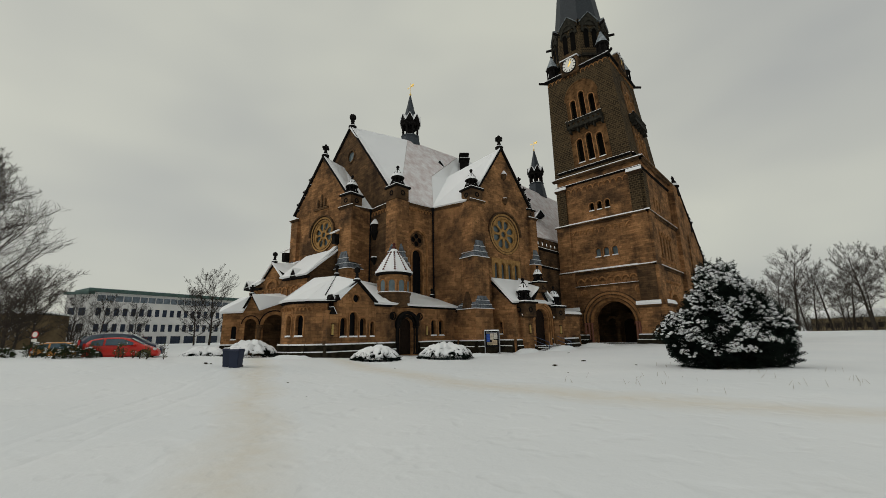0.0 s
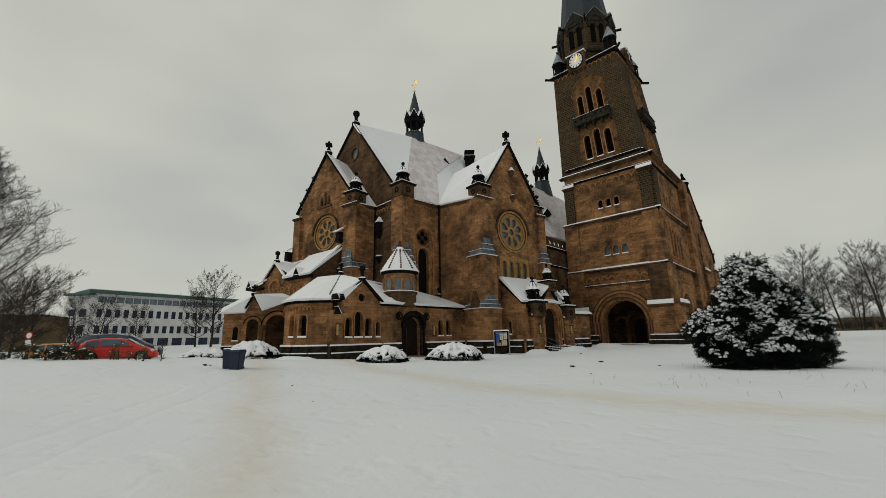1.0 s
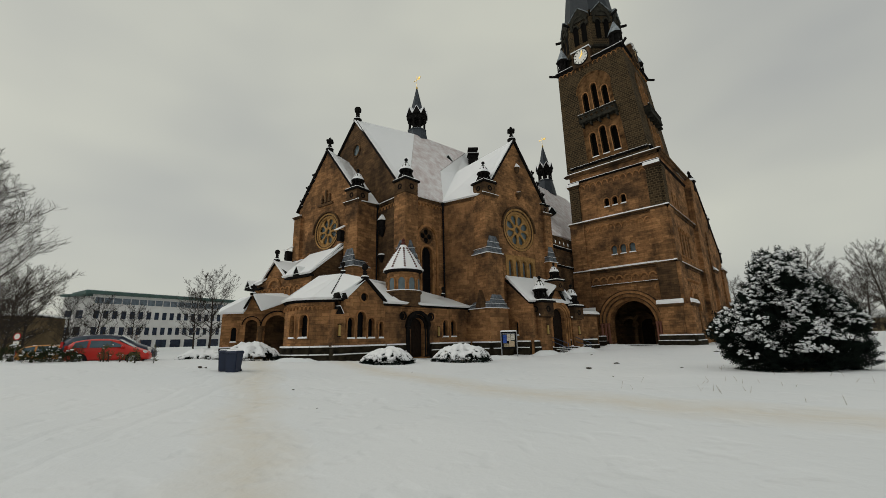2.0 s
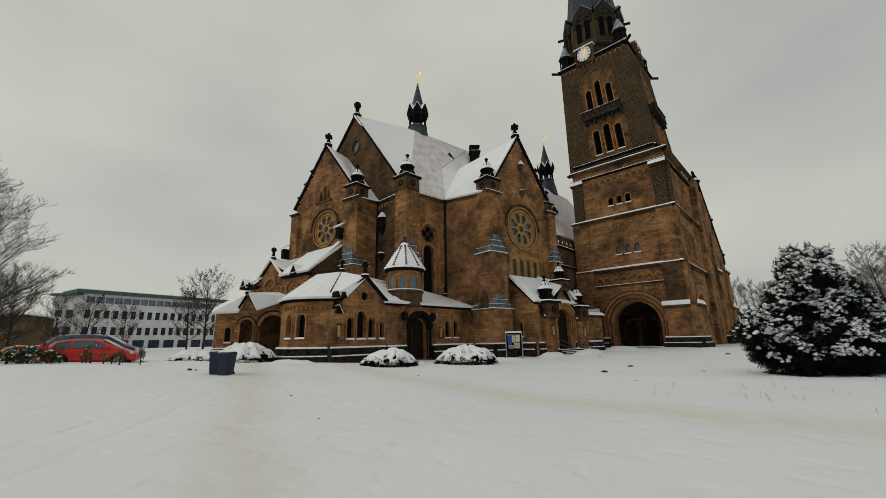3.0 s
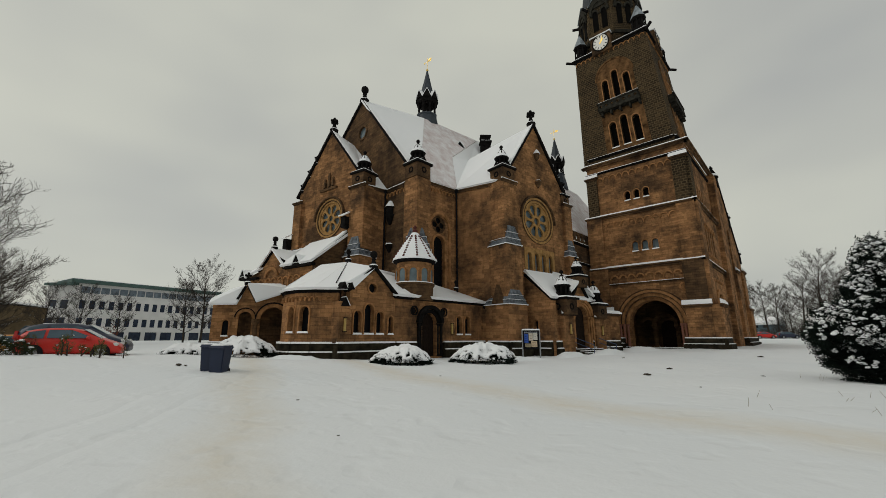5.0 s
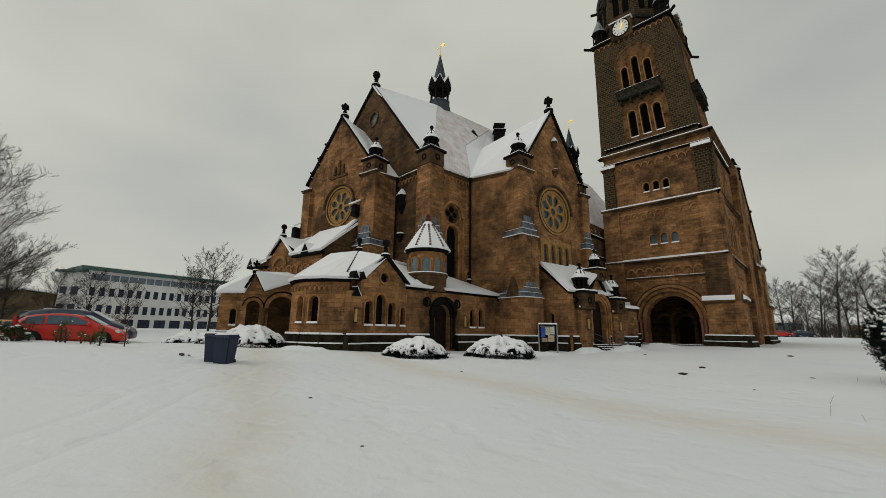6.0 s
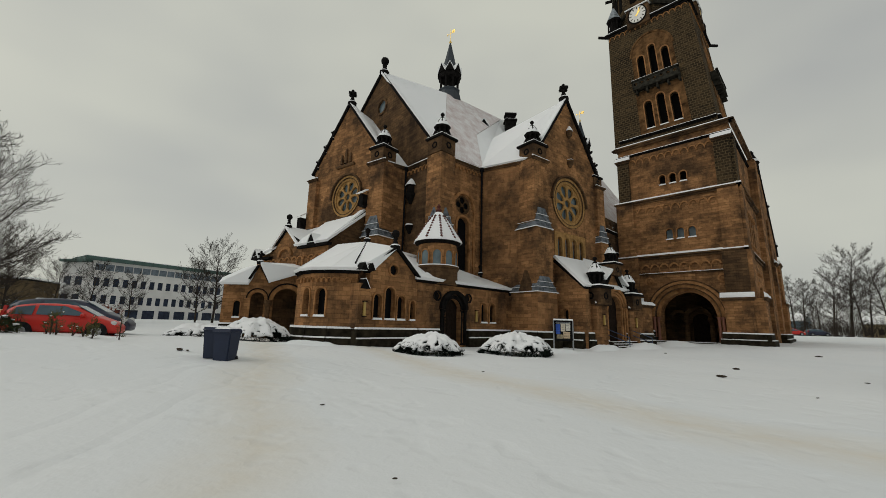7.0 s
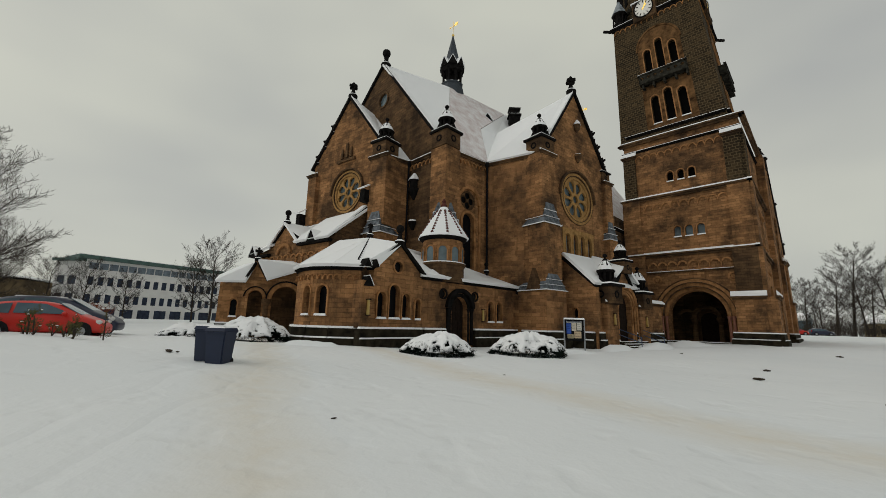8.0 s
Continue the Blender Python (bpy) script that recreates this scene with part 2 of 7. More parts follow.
def box(bm, a, b, m=I4, inset=0.0):
    """A box between two corners; inset draws in its top."""
    (x0, y0, z0), (x1, y1, z1) = a, b
    i = inset
    v = [bm.verts.new(m @ Vector(p)) for p in ((x0, y0, z0), (x1, y0, z0), (x1, y1, z0), (x0, y1, z0), (x0 + i, y0 + i, z1), (x1 - i, y0 + i, z1), (x1 - i, y1 - i, z1), (x0 + i, y1 - i, z1))]
    for f in ((3, 2, 1, 0), (4, 5, 6, 7), (0, 1, 5, 4), (1, 2, 6, 5), (2, 3, 7, 6), (3, 0, 4, 7)):
        bm.faces.new([v[k] for k in f])


def prism(bm, pts, z0, z1, m=I4, grow=0.0):
    """A plan polygon drawn up from z0 to z1."""
    c = Vector((sum(p[0] for p in pts) / len(pts), sum(p[1] for p in pts) / len(pts)))
    top = [c + (Vector(p) - c) * (1 + grow) for p in pts]
    lo = [bm.verts.new(m @ Vector((p[0], p[1], z0))) for p in pts]
    hi = [bm.verts.new(m @ Vector((p[0], p[1], z1))) for p in top]
    bm.faces.new(lo[::-1]), bm.faces.new(hi)
    for k in range(len(pts)):
        bm.faces.new((lo[k], lo[(k + 1) % len(pts)], hi[(k + 1) % len(pts)], hi[k]))


def slab(bm, pts, thick, up=Vector((0, 0, 1))):
    """A flat facet with thickness above it (a roof's layer)."""
    lo = [Vector(p) for p in pts]
    nrm = Vector()
    for k in range(len(lo)):
        nrm += lo[k].cross(lo[(k + 1) % len(lo)])
    nrm.normalize()
    if nrm.dot(up) < 0:
        nrm = -nrm
    a = [bm.verts.new(p) for p in lo]
    b = [bm.verts.new(p + nrm * thick) for p in lo]
    bm.faces.new(a), bm.faces.new(b[::-1])
    for k in range(len(lo)):
        bm.faces.new((a[k], b[k], b[(k + 1) % len(lo)], a[(k + 1) % len(lo)]))


def lathe(bm, profile, m=I4, n=8, turn=0.0):
    rings = []
    for r, z in profile:
        rings.append([bm.verts.new(m @ Vector((r * math.cos(turn + 2 * math.pi * k / n), r * math.sin(turn + 2 * math.pi * k / n), z))) for k in range(n)])
    for a, b in zip(rings, rings[1:]):
        for k in range(n):
            bm.faces.new((a[k], a[(k + 1) % n], b[(k + 1) % n], b[k]))
    bm.faces.new(rings[0][::-1]), bm.faces.new(rings[-1])


def arch(cx, z0, w, spring, steps=10):
    """The outline of a round-headed opening, in a wall's own plane."""
    r = w / 2
    return [(cx - r, z0), (cx + r, z0)] + [(cx + r * math.cos(math.pi * k / steps), spring + r * math.sin(math.pi * k / steps)) for k in range(steps + 1)]


def disc(cx, cz, r, n=20, a0=0.0, sx=1.0):
    return [(cx + sx * r * math.cos(a0 + 2 * math.pi * k / n), cz + r * math.sin(a0 + 2 * math.pi * k / n)) for k in range(n)]


def pierced(bm, outline, holes, y0, y1, m=I4):
    """A plate in the plane (u, z) of m, from depth y0 to y1, with real openings through it."""
    flat = bmesh.new()
    for loop in (outline, *holes):
        vs = [flat.verts.new((p[0], 0, p[1])) for p in loop]
        for k in range(len(vs)):
            flat.edges.new((vs[k], vs[(k + 1) % len(vs)]))
    bmesh.ops.triangle_fill(flat, use_beauty=True, use_dissolve=False, edges=flat.edges[:])
    flat.verts.index_update()
    tris = [[v.index for v in f.verts] for f in flat.faces]
    pos = [v.co.copy() for v in flat.verts]
    flat.free()
    a = [bm.verts.new(m @ Vector((p.x, y0, p.z))) for p in pos]
    b = [bm.verts.new(m @ Vector((p.x, y1, p.z))) for p in pos]
    for t in tris:
        bm.faces.new([a[k] for k in t]), bm.faces.new([b[k] for k in t[::-1]])
    start = 0
    for loop in (outline, *holes):
        k0, cnt = start, len(loop)
        for k in range(cnt):
            i, j = k0 + k, k0 + (k + 1) % cnt
            bm.faces.new((a[i], a[j], b[j], b[i]))
        start += cnt


def band(bm, cx, cz, r0, r1, y0, y1, m=I4, a0=0.0, a1=math.pi, n=16):
    """An arched moulding: part of a ring, drawn from depth y0 to y1."""
    rows = []
    for k in range(n + 1):
        t = a0 + (a1 - a0) * k / n
        c, s = math.cos(t), math.sin(t)
        rows.append([bm.verts.new(m @ Vector((cx + r * c, y, cz + r * s))) for r, y in ((r0, y0), (r1, y0), (r1, y1), (r0, y1))])
    full = abs(a1 - a0) > 6.28
    for a, b in zip(rows, rows[1:]):
        for k in range(4):
            bm.faces.new((a[k], a[(k + 1) % 4], b[(k + 1) % 4], b[k]))
    if not full:
        bm.faces.new(rows[0][::-1]), bm.faces.new(rows[-1])


def along(p, q):
    """The frame of a wall from p to q in plan: u runs along it, the outside is at negative depth."""
    return pose(p[0], p[1], 0, 0, 0, math.degrees(math.atan2(q[1] - p[1], q[0] - p[0]))), math.hypot(q[0] - p[0], q[1] - p[1])


def rect(u0, u1, z0, z1):
    return [(u0, z0), (u1, z0), (u1, z1), (u0, z1)]


def window(owner, m, cx, z0, w, spring, glassy=None, depth=0.35, bars=0, sill=True, trim=None, ring=0.1):
    """A round-headed window: moulded frame, pane set back in the opening, bars, and a snowed sill."""
    bm = bmesh.new()
    band(bm, cx, spring, w / 2 - 0.01, w / 2 + ring, -0.1, 0.14, m, n=10)
    for s in (-1, 1):
        box(bm, (cx + s * (w / 2 + ring / 2) - ring / 2 - 0.002, -0.1, z0), (cx + s * (w / 2 + ring / 2) + ring / 2 - 0.002, 0.14, spring), m)
    ob = part("window", bm, trim or TRIM, owner)
    bm = bmesh.new()
    pierced(bm, arch(cx, z0, w + 0.02, spring), [], depth, depth + 0.05, m)
    part("pane", bm, glassy or DARKGLASS, ob)
    if bars:
        bm = bmesh.new()
        for k in range(1, bars + 1):
            u = cx - w / 2 + w * k / (bars + 1)
            box(bm, (u - 0.03, depth - 0.05, z0), (u + 0.03, depth, spring + w / 3), m)
        z = z0 + 0.5
        while z < spring:
            box(bm, (cx - w / 2, depth - 0.04, z - 0.02), (cx + w / 2, depth - 0.002, z + 0.02), m)
            z += 0.5
        part("glazing_bar", bm, LEAD, ob)
    if sill:
        bm = bmesh.new()
        box(bm, (cx - w / 2 - 0.05, -0.16, z0 - 0.02), (cx + w / 2 + 0.05, depth - 0.02, z0 + 0.12), m, 0.03)
        part("snow", bm, SNOW, ob, "snow lying on the sill")
    return ob


def ledge(owner, m, u0, u1, z, out=0.3, high=0.25, snow=0.14, mat=None, name="cornice"):
    """A moulded string course with snow on it."""
    bm = bmesh.new()
    box(bm, (u0 - out * 0.5, -out * 0.5, z - high), (u1 + out * 0.5, 0.1, z - high * 0.45), m)
    box(bm, (u0 - out, -out, z - high * 0.45 + 0.002), (u1 + out, 0.1, z), m)
    ob = part(name, bm, mat or STONE_DARK, owner)
    if snow:
        bm = bmesh.new()
        prof = [(-out + 0.02, z), (-out + 0.05, z + snow * 0.7), (-out * 0.4, z + snow), (0.02, z + snow * 1.5), (0.02, z)]
        a = [bm.verts.new(m @ Vector((u0 - out + 0.03, y, zz))) for y, zz in prof]
        b = [bm.verts.new(m @ Vector((u1 + out - 0.03, y, zz))) for y, zz in prof]
        bm.faces.new(a), bm.faces.new(b[::-1])
        for k in range(5):
            bm.faces.new((a[k], b[k], b[(k + 1) % 5], a[(k + 1) % 5]))
        part("snow", bm, SNOW, ob, "snow lying on the ledge")
    return ob


def corbels(owner, m, u0, u1, z, size=0.5, name="corbel_table"):
    """A frieze of small round arches under a cornice."""
    bm = bmesh.new()
    n = max(2, round((u1 - u0) / size))
    s = (u1 - u0) / n
    for k in range(n):
        band(bm, u0 + (k + 0.5) * s, z, s * 0.36, s * 0.5, -0.14, 0.02, m, n=5)
        box(bm, (u0 + k * s - 0.06, -0.16, z - s * 0.35), (u0 + k * s + 0.06, 0.02, z), m)
    return part(name, bm, TRIM, owner)


def pinnacle(owner, x, y, z, s=1.0, turn=0.0):
    """A corner turret: corniced base with round eyes, open lantern, conical cap, ball and snow."""
    m = pose(x, y, z, 0, 0, turn) @ Matrix.Scale(s, 4)
    bm = bmesh.new()
    box(bm, (-0.95, -0.95, 0), (0.95, 0.95, 1.5), m)
    ob = part("pinnacle", bm, STONE_DARK, owner)
    bm = bmesh.new()
    for k in range(4):
        f = m @ pose(0, 0, 0, 0, 0, 90 * k)
        band(bm, 0, 0.8, 0.2, 0.34, -1.0, -0.9, f, 0, 2 * math.pi, 12)
    box(bm, (-1.15, -1.15, 1.5), (1.15, 1.15, 1.72), m)
    for k in range(8):
        t = math.pi * (k + 0.5) / 4
        lathe(bm, [(0.13, 1.9), (0.1, 2.0), (0.1, 2.75), (0.16, 2.85)], m @ pose(0.62 * math.cos(t), 0.62 * math.sin(t), 0), 6)
    lathe(bm, [(0.45, 1.72), (0.4, 2.9)], m, 8)
    for k in range(4):
        f = m @ pose(0, 0, 0, 0, 0, 90 * k)
        poly(bm, [(-0.5, -0.98, 1.72), (0.5, -0.98, 1.72), (0, -0.98, 2.35)], f)
        poly(bm, [(0, -0.98, 2.35), (0.5, -0.98, 1.72), (0, -0.4, 2.2)], f)
        poly(bm, [(0, -0.98, 2.35), (0, -0.4, 2.2), (-0.5, -0.98, 1.72)], f)
    lathe(bm, [(0.8, 2.85), (0.86, 3.0), (0.7, 3.1), (0.55, 3.55), (0.16, 4.1)], m, 8)
    lathe(bm, [(0.06, 4.05), (0.08, 4.2), (0.2, 4.3), (0.22, 4.42), (0.12, 4.56)], m, 8)
    part("lantern", bm, BLACK, ob)
    bm = bmesh.new()
    box(bm, (-1.12, -1.12, 1.722), (1.12, 1.12, 1.86), m, 0.1)
    lathe(bm, [(0.76, 3.06), (0.72, 3.2), (0.5, 3.62), (0.3, 3.9)], m, 10)
    part("snow", bm, SNOW, ob, "snow lying on the pinnacle")
    return ob


def finial(owner, x, y, z, s=1.0, ball=False, turn=0.0):
    m = pose(x, y, z, 0, 0, turn) @ Matrix.Scale(s, 4)
    bm = bmesh.new()
    lathe(bm, [(0.55, -0.5), (0.6, 0.0), (0.4, 0.15), (0.28, 0.5), (0.22, 0.7)], m, 8)
    if ball:
        lathe(bm, [(0.22, 0.7), (0.3, 0.85), (0.18, 1.0), (0.42, 1.2), (0.5, 1.5), (0.4, 1.8), (0.12, 1.98)], m, 10)
    else:
        lathe(bm, [(0.2, 0.7), (0.26, 1.2), (0.16, 1.5)], m, 6)
        for k in range(4):
            f = m @ pose(0, 0, 0, 0, 0, 90 * k)
            lathe(bm, [(0.1, 0), (0.24, 0.16), (0.26, 0.34), (0.08, 0.5)], f @ pose(0.18, 0, 1.15, 0, 62), 6)
        lathe(bm, [(0.12, 1.45), (0.22, 1.6), (0.2, 1.8), (0.05, 1.95)], m, 6)
    ob = part("finial", bm, BLACK, owner)
    bm = bmesh.new()
    lathe(bm, [(0.6, 0.0), (0.56, 0.1), (0.36, 0.22), (0.26, 0.3)], m, 8)
    part("snow", bm, SNOW, ob, "snow lying on the finial")
    return ob


def buttress_cap(owner, m, u0, u1, z, out, rise, up_out=0.35, back=1.4, mat=None):
    """A sloped slate weathering round a pier, with snow on its edges."""
    mid, e, rise = (u0 + u1) / 2, 0.06, rise * 1.25
    base = [(u0 - e, -out - e), (u1 + e, -out - e), (u1 + e, back), (u0 - e, back)]
    top = [(u0 + 0.28 * (u1 - u0), -up_out), (u1 - 0.28 * (u1 - u0), -up_out), (u1 - 0.28 * (u1 - u0), back), (u0 + 0.28 * (u1 - u0), back)]

    def level(s, grow=0.0):
        return [Vector((a[0] + (b[0] - a[0]) * s + (grow if a[0] > mid else -grow), a[1] + (b[1] - a[1]) * s - (grow if a[1] < 0 else 0), z + rise * s)) for a, b in zip(base, top)]

    bm = bmesh.new()
    lo, hi = [bm.verts.new(m @ p) for p in level(0)], [bm.verts.new(m @ p) for p in level(1)]
    bm.faces.new(lo[::-1]), bm.faces.new(hi)
    for k in range(4):
        bm.faces.new((lo[k], lo[(k + 1) % 4], hi[(k + 1) % 4], hi[k]))
    ob = part("weathering", bm, DUSTED, owner, "slate-clad sloped pier cap dusted with snow")
    for s, t in ((0.0, 0.05), (0.3, 0.012), (0.6, 0.012)):
        bm = bmesh.new()
        a = level(s, 0.05)
        for k in (0, 1, 3):
            p, q = a[k], a[(k + 1) % 4]
            d = (q - p).normalized()
            box(bm, (0, -0.05, -0.02), ((q - p).length, 0.04, t), m @ Matrix.Translation(p) @ pose(0, 0, 0, 0, 0, math.degrees(math.atan2(d.y, d.x))), 0.01)
        part("snow", bm, SNOW, ob, "snow lying on the slates")
    return ob


def coping(bm, m, u0, z0, u1, z1, y0=-0.25, y1=0.6, h=0.3):
    """A raking stone coping between two points of a gable."""
    d = Vector((u1 - u0, z1 - z0)).normalized()
    nx, nz = (-d.y, d.x) if d.x > 0 else (d.y, -d.x)
    pts = [(u0, z0), (u1, z1), (u1 + nx * h, z1 + nz * h), (u0 + nx * h, z0 + nz * h)]
    pierced(bm, pts, [], y0, y1, m)


def downpipe(owner, x, y, z0, z1):
    bm = bmesh.new()
    lathe(bm, [(0.1, z0), (0.1, z1 - 0.4), (0.2, z1 - 0.25), (0.22, z1)], pose(x, y, 0), 8)
    return part("downpipe", bm, LEAD, owner, "dark metal downpipe")


# ---- the ground: one snow sheet to the horizon ----
AHEAD, RIGHT = Vector((-0.682, 0.731)), Vector((0.731, 0.682))


def ground_z(x, y):
    p = Vector((x, y))
    a, r = max(-200, min(400, p.dot(AHEAD))), max(-300, min(300, p.dot(RIGHT)))
    z = 1.17 * math.exp(-0.5 * (((r + 25) / 13.0) ** 2 + ((a - 24) / 8.0) ** 2))
    z += 0.2 * math.exp(-0.5 * (((r - 14) / 6.5) ** 2 + ((a - 17) / 8.0) ** 2))
    z += 0.5 / (1 + math.exp(-(a - 44) / 3.0)) / (1 + math.exp(-(r - 9) / 2.5)) / (1 + math.exp((a - 130) / 15))
    z += 0.15 / (1 + math.exp(-(a - 30) / 3.0)) * math.exp(-((a - 36) / 14.0) ** 2)
    z += 1.3 / (1 + math.exp(-(a - 50) / 8.0)) / (1 + math.exp((r + 25) / 5))
    z += 1.2 / (1 + math.exp(-(a - 85) / 8.0)) / (1 + math.exp(-(r - 28) / 6.0))
    return z


def build_ground():
    bm = bmesh.new()

    def axis(step, reach):
        out, v, s = [0.0], 0.0, step
        while v < reach:
            v += s
            out.append(v)
            if v > 60:
                s *= 1.35
        return [-q for q in out[:0:-1]] + out

    xs, ys = axis(0.7, 2500), axis(0.7, 2500)
    cx, cy = -14, 18
    grid = []
    for j in ys:
        row = []
        for i in xs:
            x, y = cx + i, cy + j
            far = max(abs(i), abs(j))
            z = ground_z(x, y)
            if far < 70:
                z += 0.11 * (noise.noise((x * 0.22, y * 0.22, 0)) + 0.5 * noise.noise((x * 0.6, y * 0.6, 3)) + 0.4 * noise.noise((x * 1.3, y * 1.3, 7))) * min(1, (70 - far) / 20)
            row.append(bm.verts.new((x, y, z)))
        grid.append(row)
    for a, b in zip(grid, grid[1:]):
        for k in range(len(a) - 1):
            bm.faces.new((a[k], a[k + 1], b[k + 1], b[k]))
    ob = part("ground", bm, GROUND, smooth=True, keep=True)
    return tagged(ob, "snow-covered open ground with trodden sandy tracks", "snow ground", kind="structure")


build_ground()


# ---- the church ----
church = thing("church", (-34, 30, 0), "brown sandstone neo-Romanesque church with snow-covered roofs", "church")
EAVE = 17.8
FL, FR = pose(-41.04, 25.28, 0, 0, 0, 8), pose(-27.67, 35.44, 0, 0, 0, 81)


def at(m, u, y, z=0.0):
    return m @ Vector((u, y, z))


def rose(owner, m, cu, cz, r, deep=0.25):
    """A rose window: stepped rings, a plate with eight petals, and glass behind it."""
    bm = bmesh.new()
    band(bm, cu, cz, r * 1.36, r * 1.45, -0.28, 0.02, m, -0.02, math.pi + 0.02, 28)
    hood = part("rose_window", bm, STONE_DARK, owner, "rose window of ochre stone tracery")
    bm = bmesh.new()
    band(bm, cu, cz, r * 1.16, r * 1.32, -0.08, 0.1, m, 0, 2 * math.pi, 32)
    band(bm, cu, cz, r * 1.02, r * 1.16, 0.02, 0.2, m, 0, 2 * math.pi, 32)
    part("moulding", bm, OCHRE, hood)
    bm = bmesh.new()
    band(bm, cu, cz, r * 1.15, r * 1.19, -0.1, 0.1, m, 0, 2 * math.pi, 32)
    band(bm, cu, cz, r * 1.31, r * 1.34, -0.1, 0.1, m, 0, 2 * math.pi, 32)
    part("groove", bm, STONE_DARK, hood)
    bm = bmesh.new()
    holes = []
    for k in range(8):
        t = 2 * math.pi * (k + 0.5) / 8
        c, s = math.cos(t), math.sin(t)
        pts = []
        for j in range(12):
            w = 2 * math.pi * j / 12
            a, b = 0.63 * r + 0.31 * r * math.cos(w), (0.175 + 0.075 * math.cos(w)) * 1.15 * r * math.sin(w)
            pts.append((cu + a * c - b * s, cz + a * s + b * c))
        holes.append(pts)
    holes.append(disc(cu, cz, 0.2 * r, 12))
    pierced(bm, disc(cu, cz, r * 1.03, 40), holes, deep - 0.1, deep + 0.08, m)
    part("tracery", bm, OCHRE, hood)
    bm = bmesh.new()
    pierced(bm, disc(cu, cz, r * 1.02, 32), [], deep + 0.2, deep + 0.24, m)
    part("pane", bm, GLASS, hood, "blue-grey leaded glass")
    return hood


# transept facing the field: facade with a rose
LA = (-4.24, 25.9)
bm = bmesh.new()
out = [(-9.7, 0), (1.9, 0), (1.9, EAVE), (0.9, 19.4), LA, (-9.7, 19.0)]
pierced(bm, out, [disc(-3.75, 15.1, 2.02, 32)], 0, 0.8, FL)
part("wall", bm, STONE, church)
rose(church, FL, -3.75, 15.1, 1.75)
bm = bmesh.new()
coping(bm, FL, 0.9, 19.4, LA[0], LA[1], h=0.24)
coping(bm, FL, LA[0], LA[1], -10.0, 18.7, h=0.24)
cope = part("coping", bm, BLACK, church, "blackened raking gable coping")
bm = bmesh.new()
coping(bm, FL, 0.9, 19.8, LA[0], LA[1] + 0.4, -0.2, 0.6, 0.09)
coping(bm, FL, LA[0], LA[1] + 0.4, -10.0, 19.1, -0.2, 0.6, 0.07)
part("snow", bm, SNOW, cope, "snow lying on the coping")
for u0, u1, out_, top in ((0.0, 2.2, 0.45, EAVE), (-10.1, -8.7, 0.45, 18.0)):
    bm = bmesh.new()
    box(bm, (u0, -out_, 10.8), (u1, 1.6, top - 0.1), FL)
    box(bm, (u0 - 0.05, -out_ - 0.35, 0), (u1 + 0.05, 1.6, 10.0), FL)
    part("pier", bm, STONE, church)
    buttress_cap(church, FL, u0 - 0.05, u1 + 0.05, 10.0, out_ + 0.35, 1.7, up_out=out_, back=1.6)
    ledge(church, FL @ pose(0, -out_, 0), u0, u1, top, 0.2, 0.3, 0.12)
    if u0 < -5:
        continue
    c = at(FL, (u0 + u1) / 2, 0.45)
    pinnacle(church, c.x, c.y, EAVE, 0.95, 8)
c = at(FL, LA[0], 0.2, LA[1])
finial(church, c.x, c.y, c.z + 0.5, 0.85, turn=8)
# carved gable relief and small consoles
bm = bmesh.new()
for k, (w, h) in enumerate(((0.16, 1.1), (0.2, 1.7), (0.16, 1.1))):
    u = -4.1 + (k - 1) * 0.7
    box(bm, (u - w, -0.25, 18.9), (u + w, 0.02, 18.9 + h), FL, 0.06)
box(bm, (-5.5, -0.3, 18.5), (-2.7, 0.02, 18.75), FL)
part("relief", bm, STONE_DARK, church)
for u, z in ((-6.5, 21.1), (-7.7, 19.6), (-8.9, 18.0)):
    c = at(FL, u - 0.5, 0.1, z + 1.6)
    finial(church, c.x, c.y, c.z, 0.55)
# side return of that transept and the wall to the corner
P1, MC, EC = (-38.9, 28.2), (-33.8, 28.0), (-33.3, 33.5)
L1 = at(FL, 1.95, 0.4)
m, w = along((L1.x, L1.y), P1)
bm = bmesh.new()
pierced(bm, rect(0, w, 0, EAVE), [], 0, 0.7, m)
part("wall", bm, STONE, church)
ledge(church, m, 0.1, w, EAVE, 0.22, 0.3, 0.14)
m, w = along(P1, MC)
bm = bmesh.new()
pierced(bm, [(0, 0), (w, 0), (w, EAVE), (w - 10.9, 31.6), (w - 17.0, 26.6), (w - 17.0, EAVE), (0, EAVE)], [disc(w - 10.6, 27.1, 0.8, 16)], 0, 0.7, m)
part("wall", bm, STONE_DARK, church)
bm = bmesh.new()
coping(bm, m, w - 0.2, EAVE + 0.25, w - 10.9, 31.6, h=0.26)
coping(bm, m, w - 10.9, 31.6, w - 17.0, 26.6, h=0.26)
cope = part("coping", bm, BLACK, church, "blackened raking gable coping")
bm = bmesh.new()
coping(bm, m, w - 0.2, EAVE + 0.66, w - 10.9, 32.01, -0.15, 0.6, 0.12)
part("snow", bm, SNOW, cope, "snow lying on the coping")
bm = bmesh.new()
band(bm, w - 10.6, 27.1, 0.8, 1.05, -0.12, 0.1, m, 0, 2 * math.pi, 20)
ob = part("round_window", bm, STONE_DARK, church)
bm = bmesh.new()
pierced(bm, disc(w - 10.6, 27.1, 0.82, 20), [], 0.15, 0.2, m)
part("pane", bm, GLASS, ob)
c = at(m, w - 10.9, 0.2, 32.0)
finial(church, c.x, c.y, c.z, 1.0, ball=True)
ledge(church, m, 0.0, w, EAVE, 0.2, 0.3, 0.14)
corbels(church, m, 0.2, w - 0.2, EAVE - 0.75, 0.6)
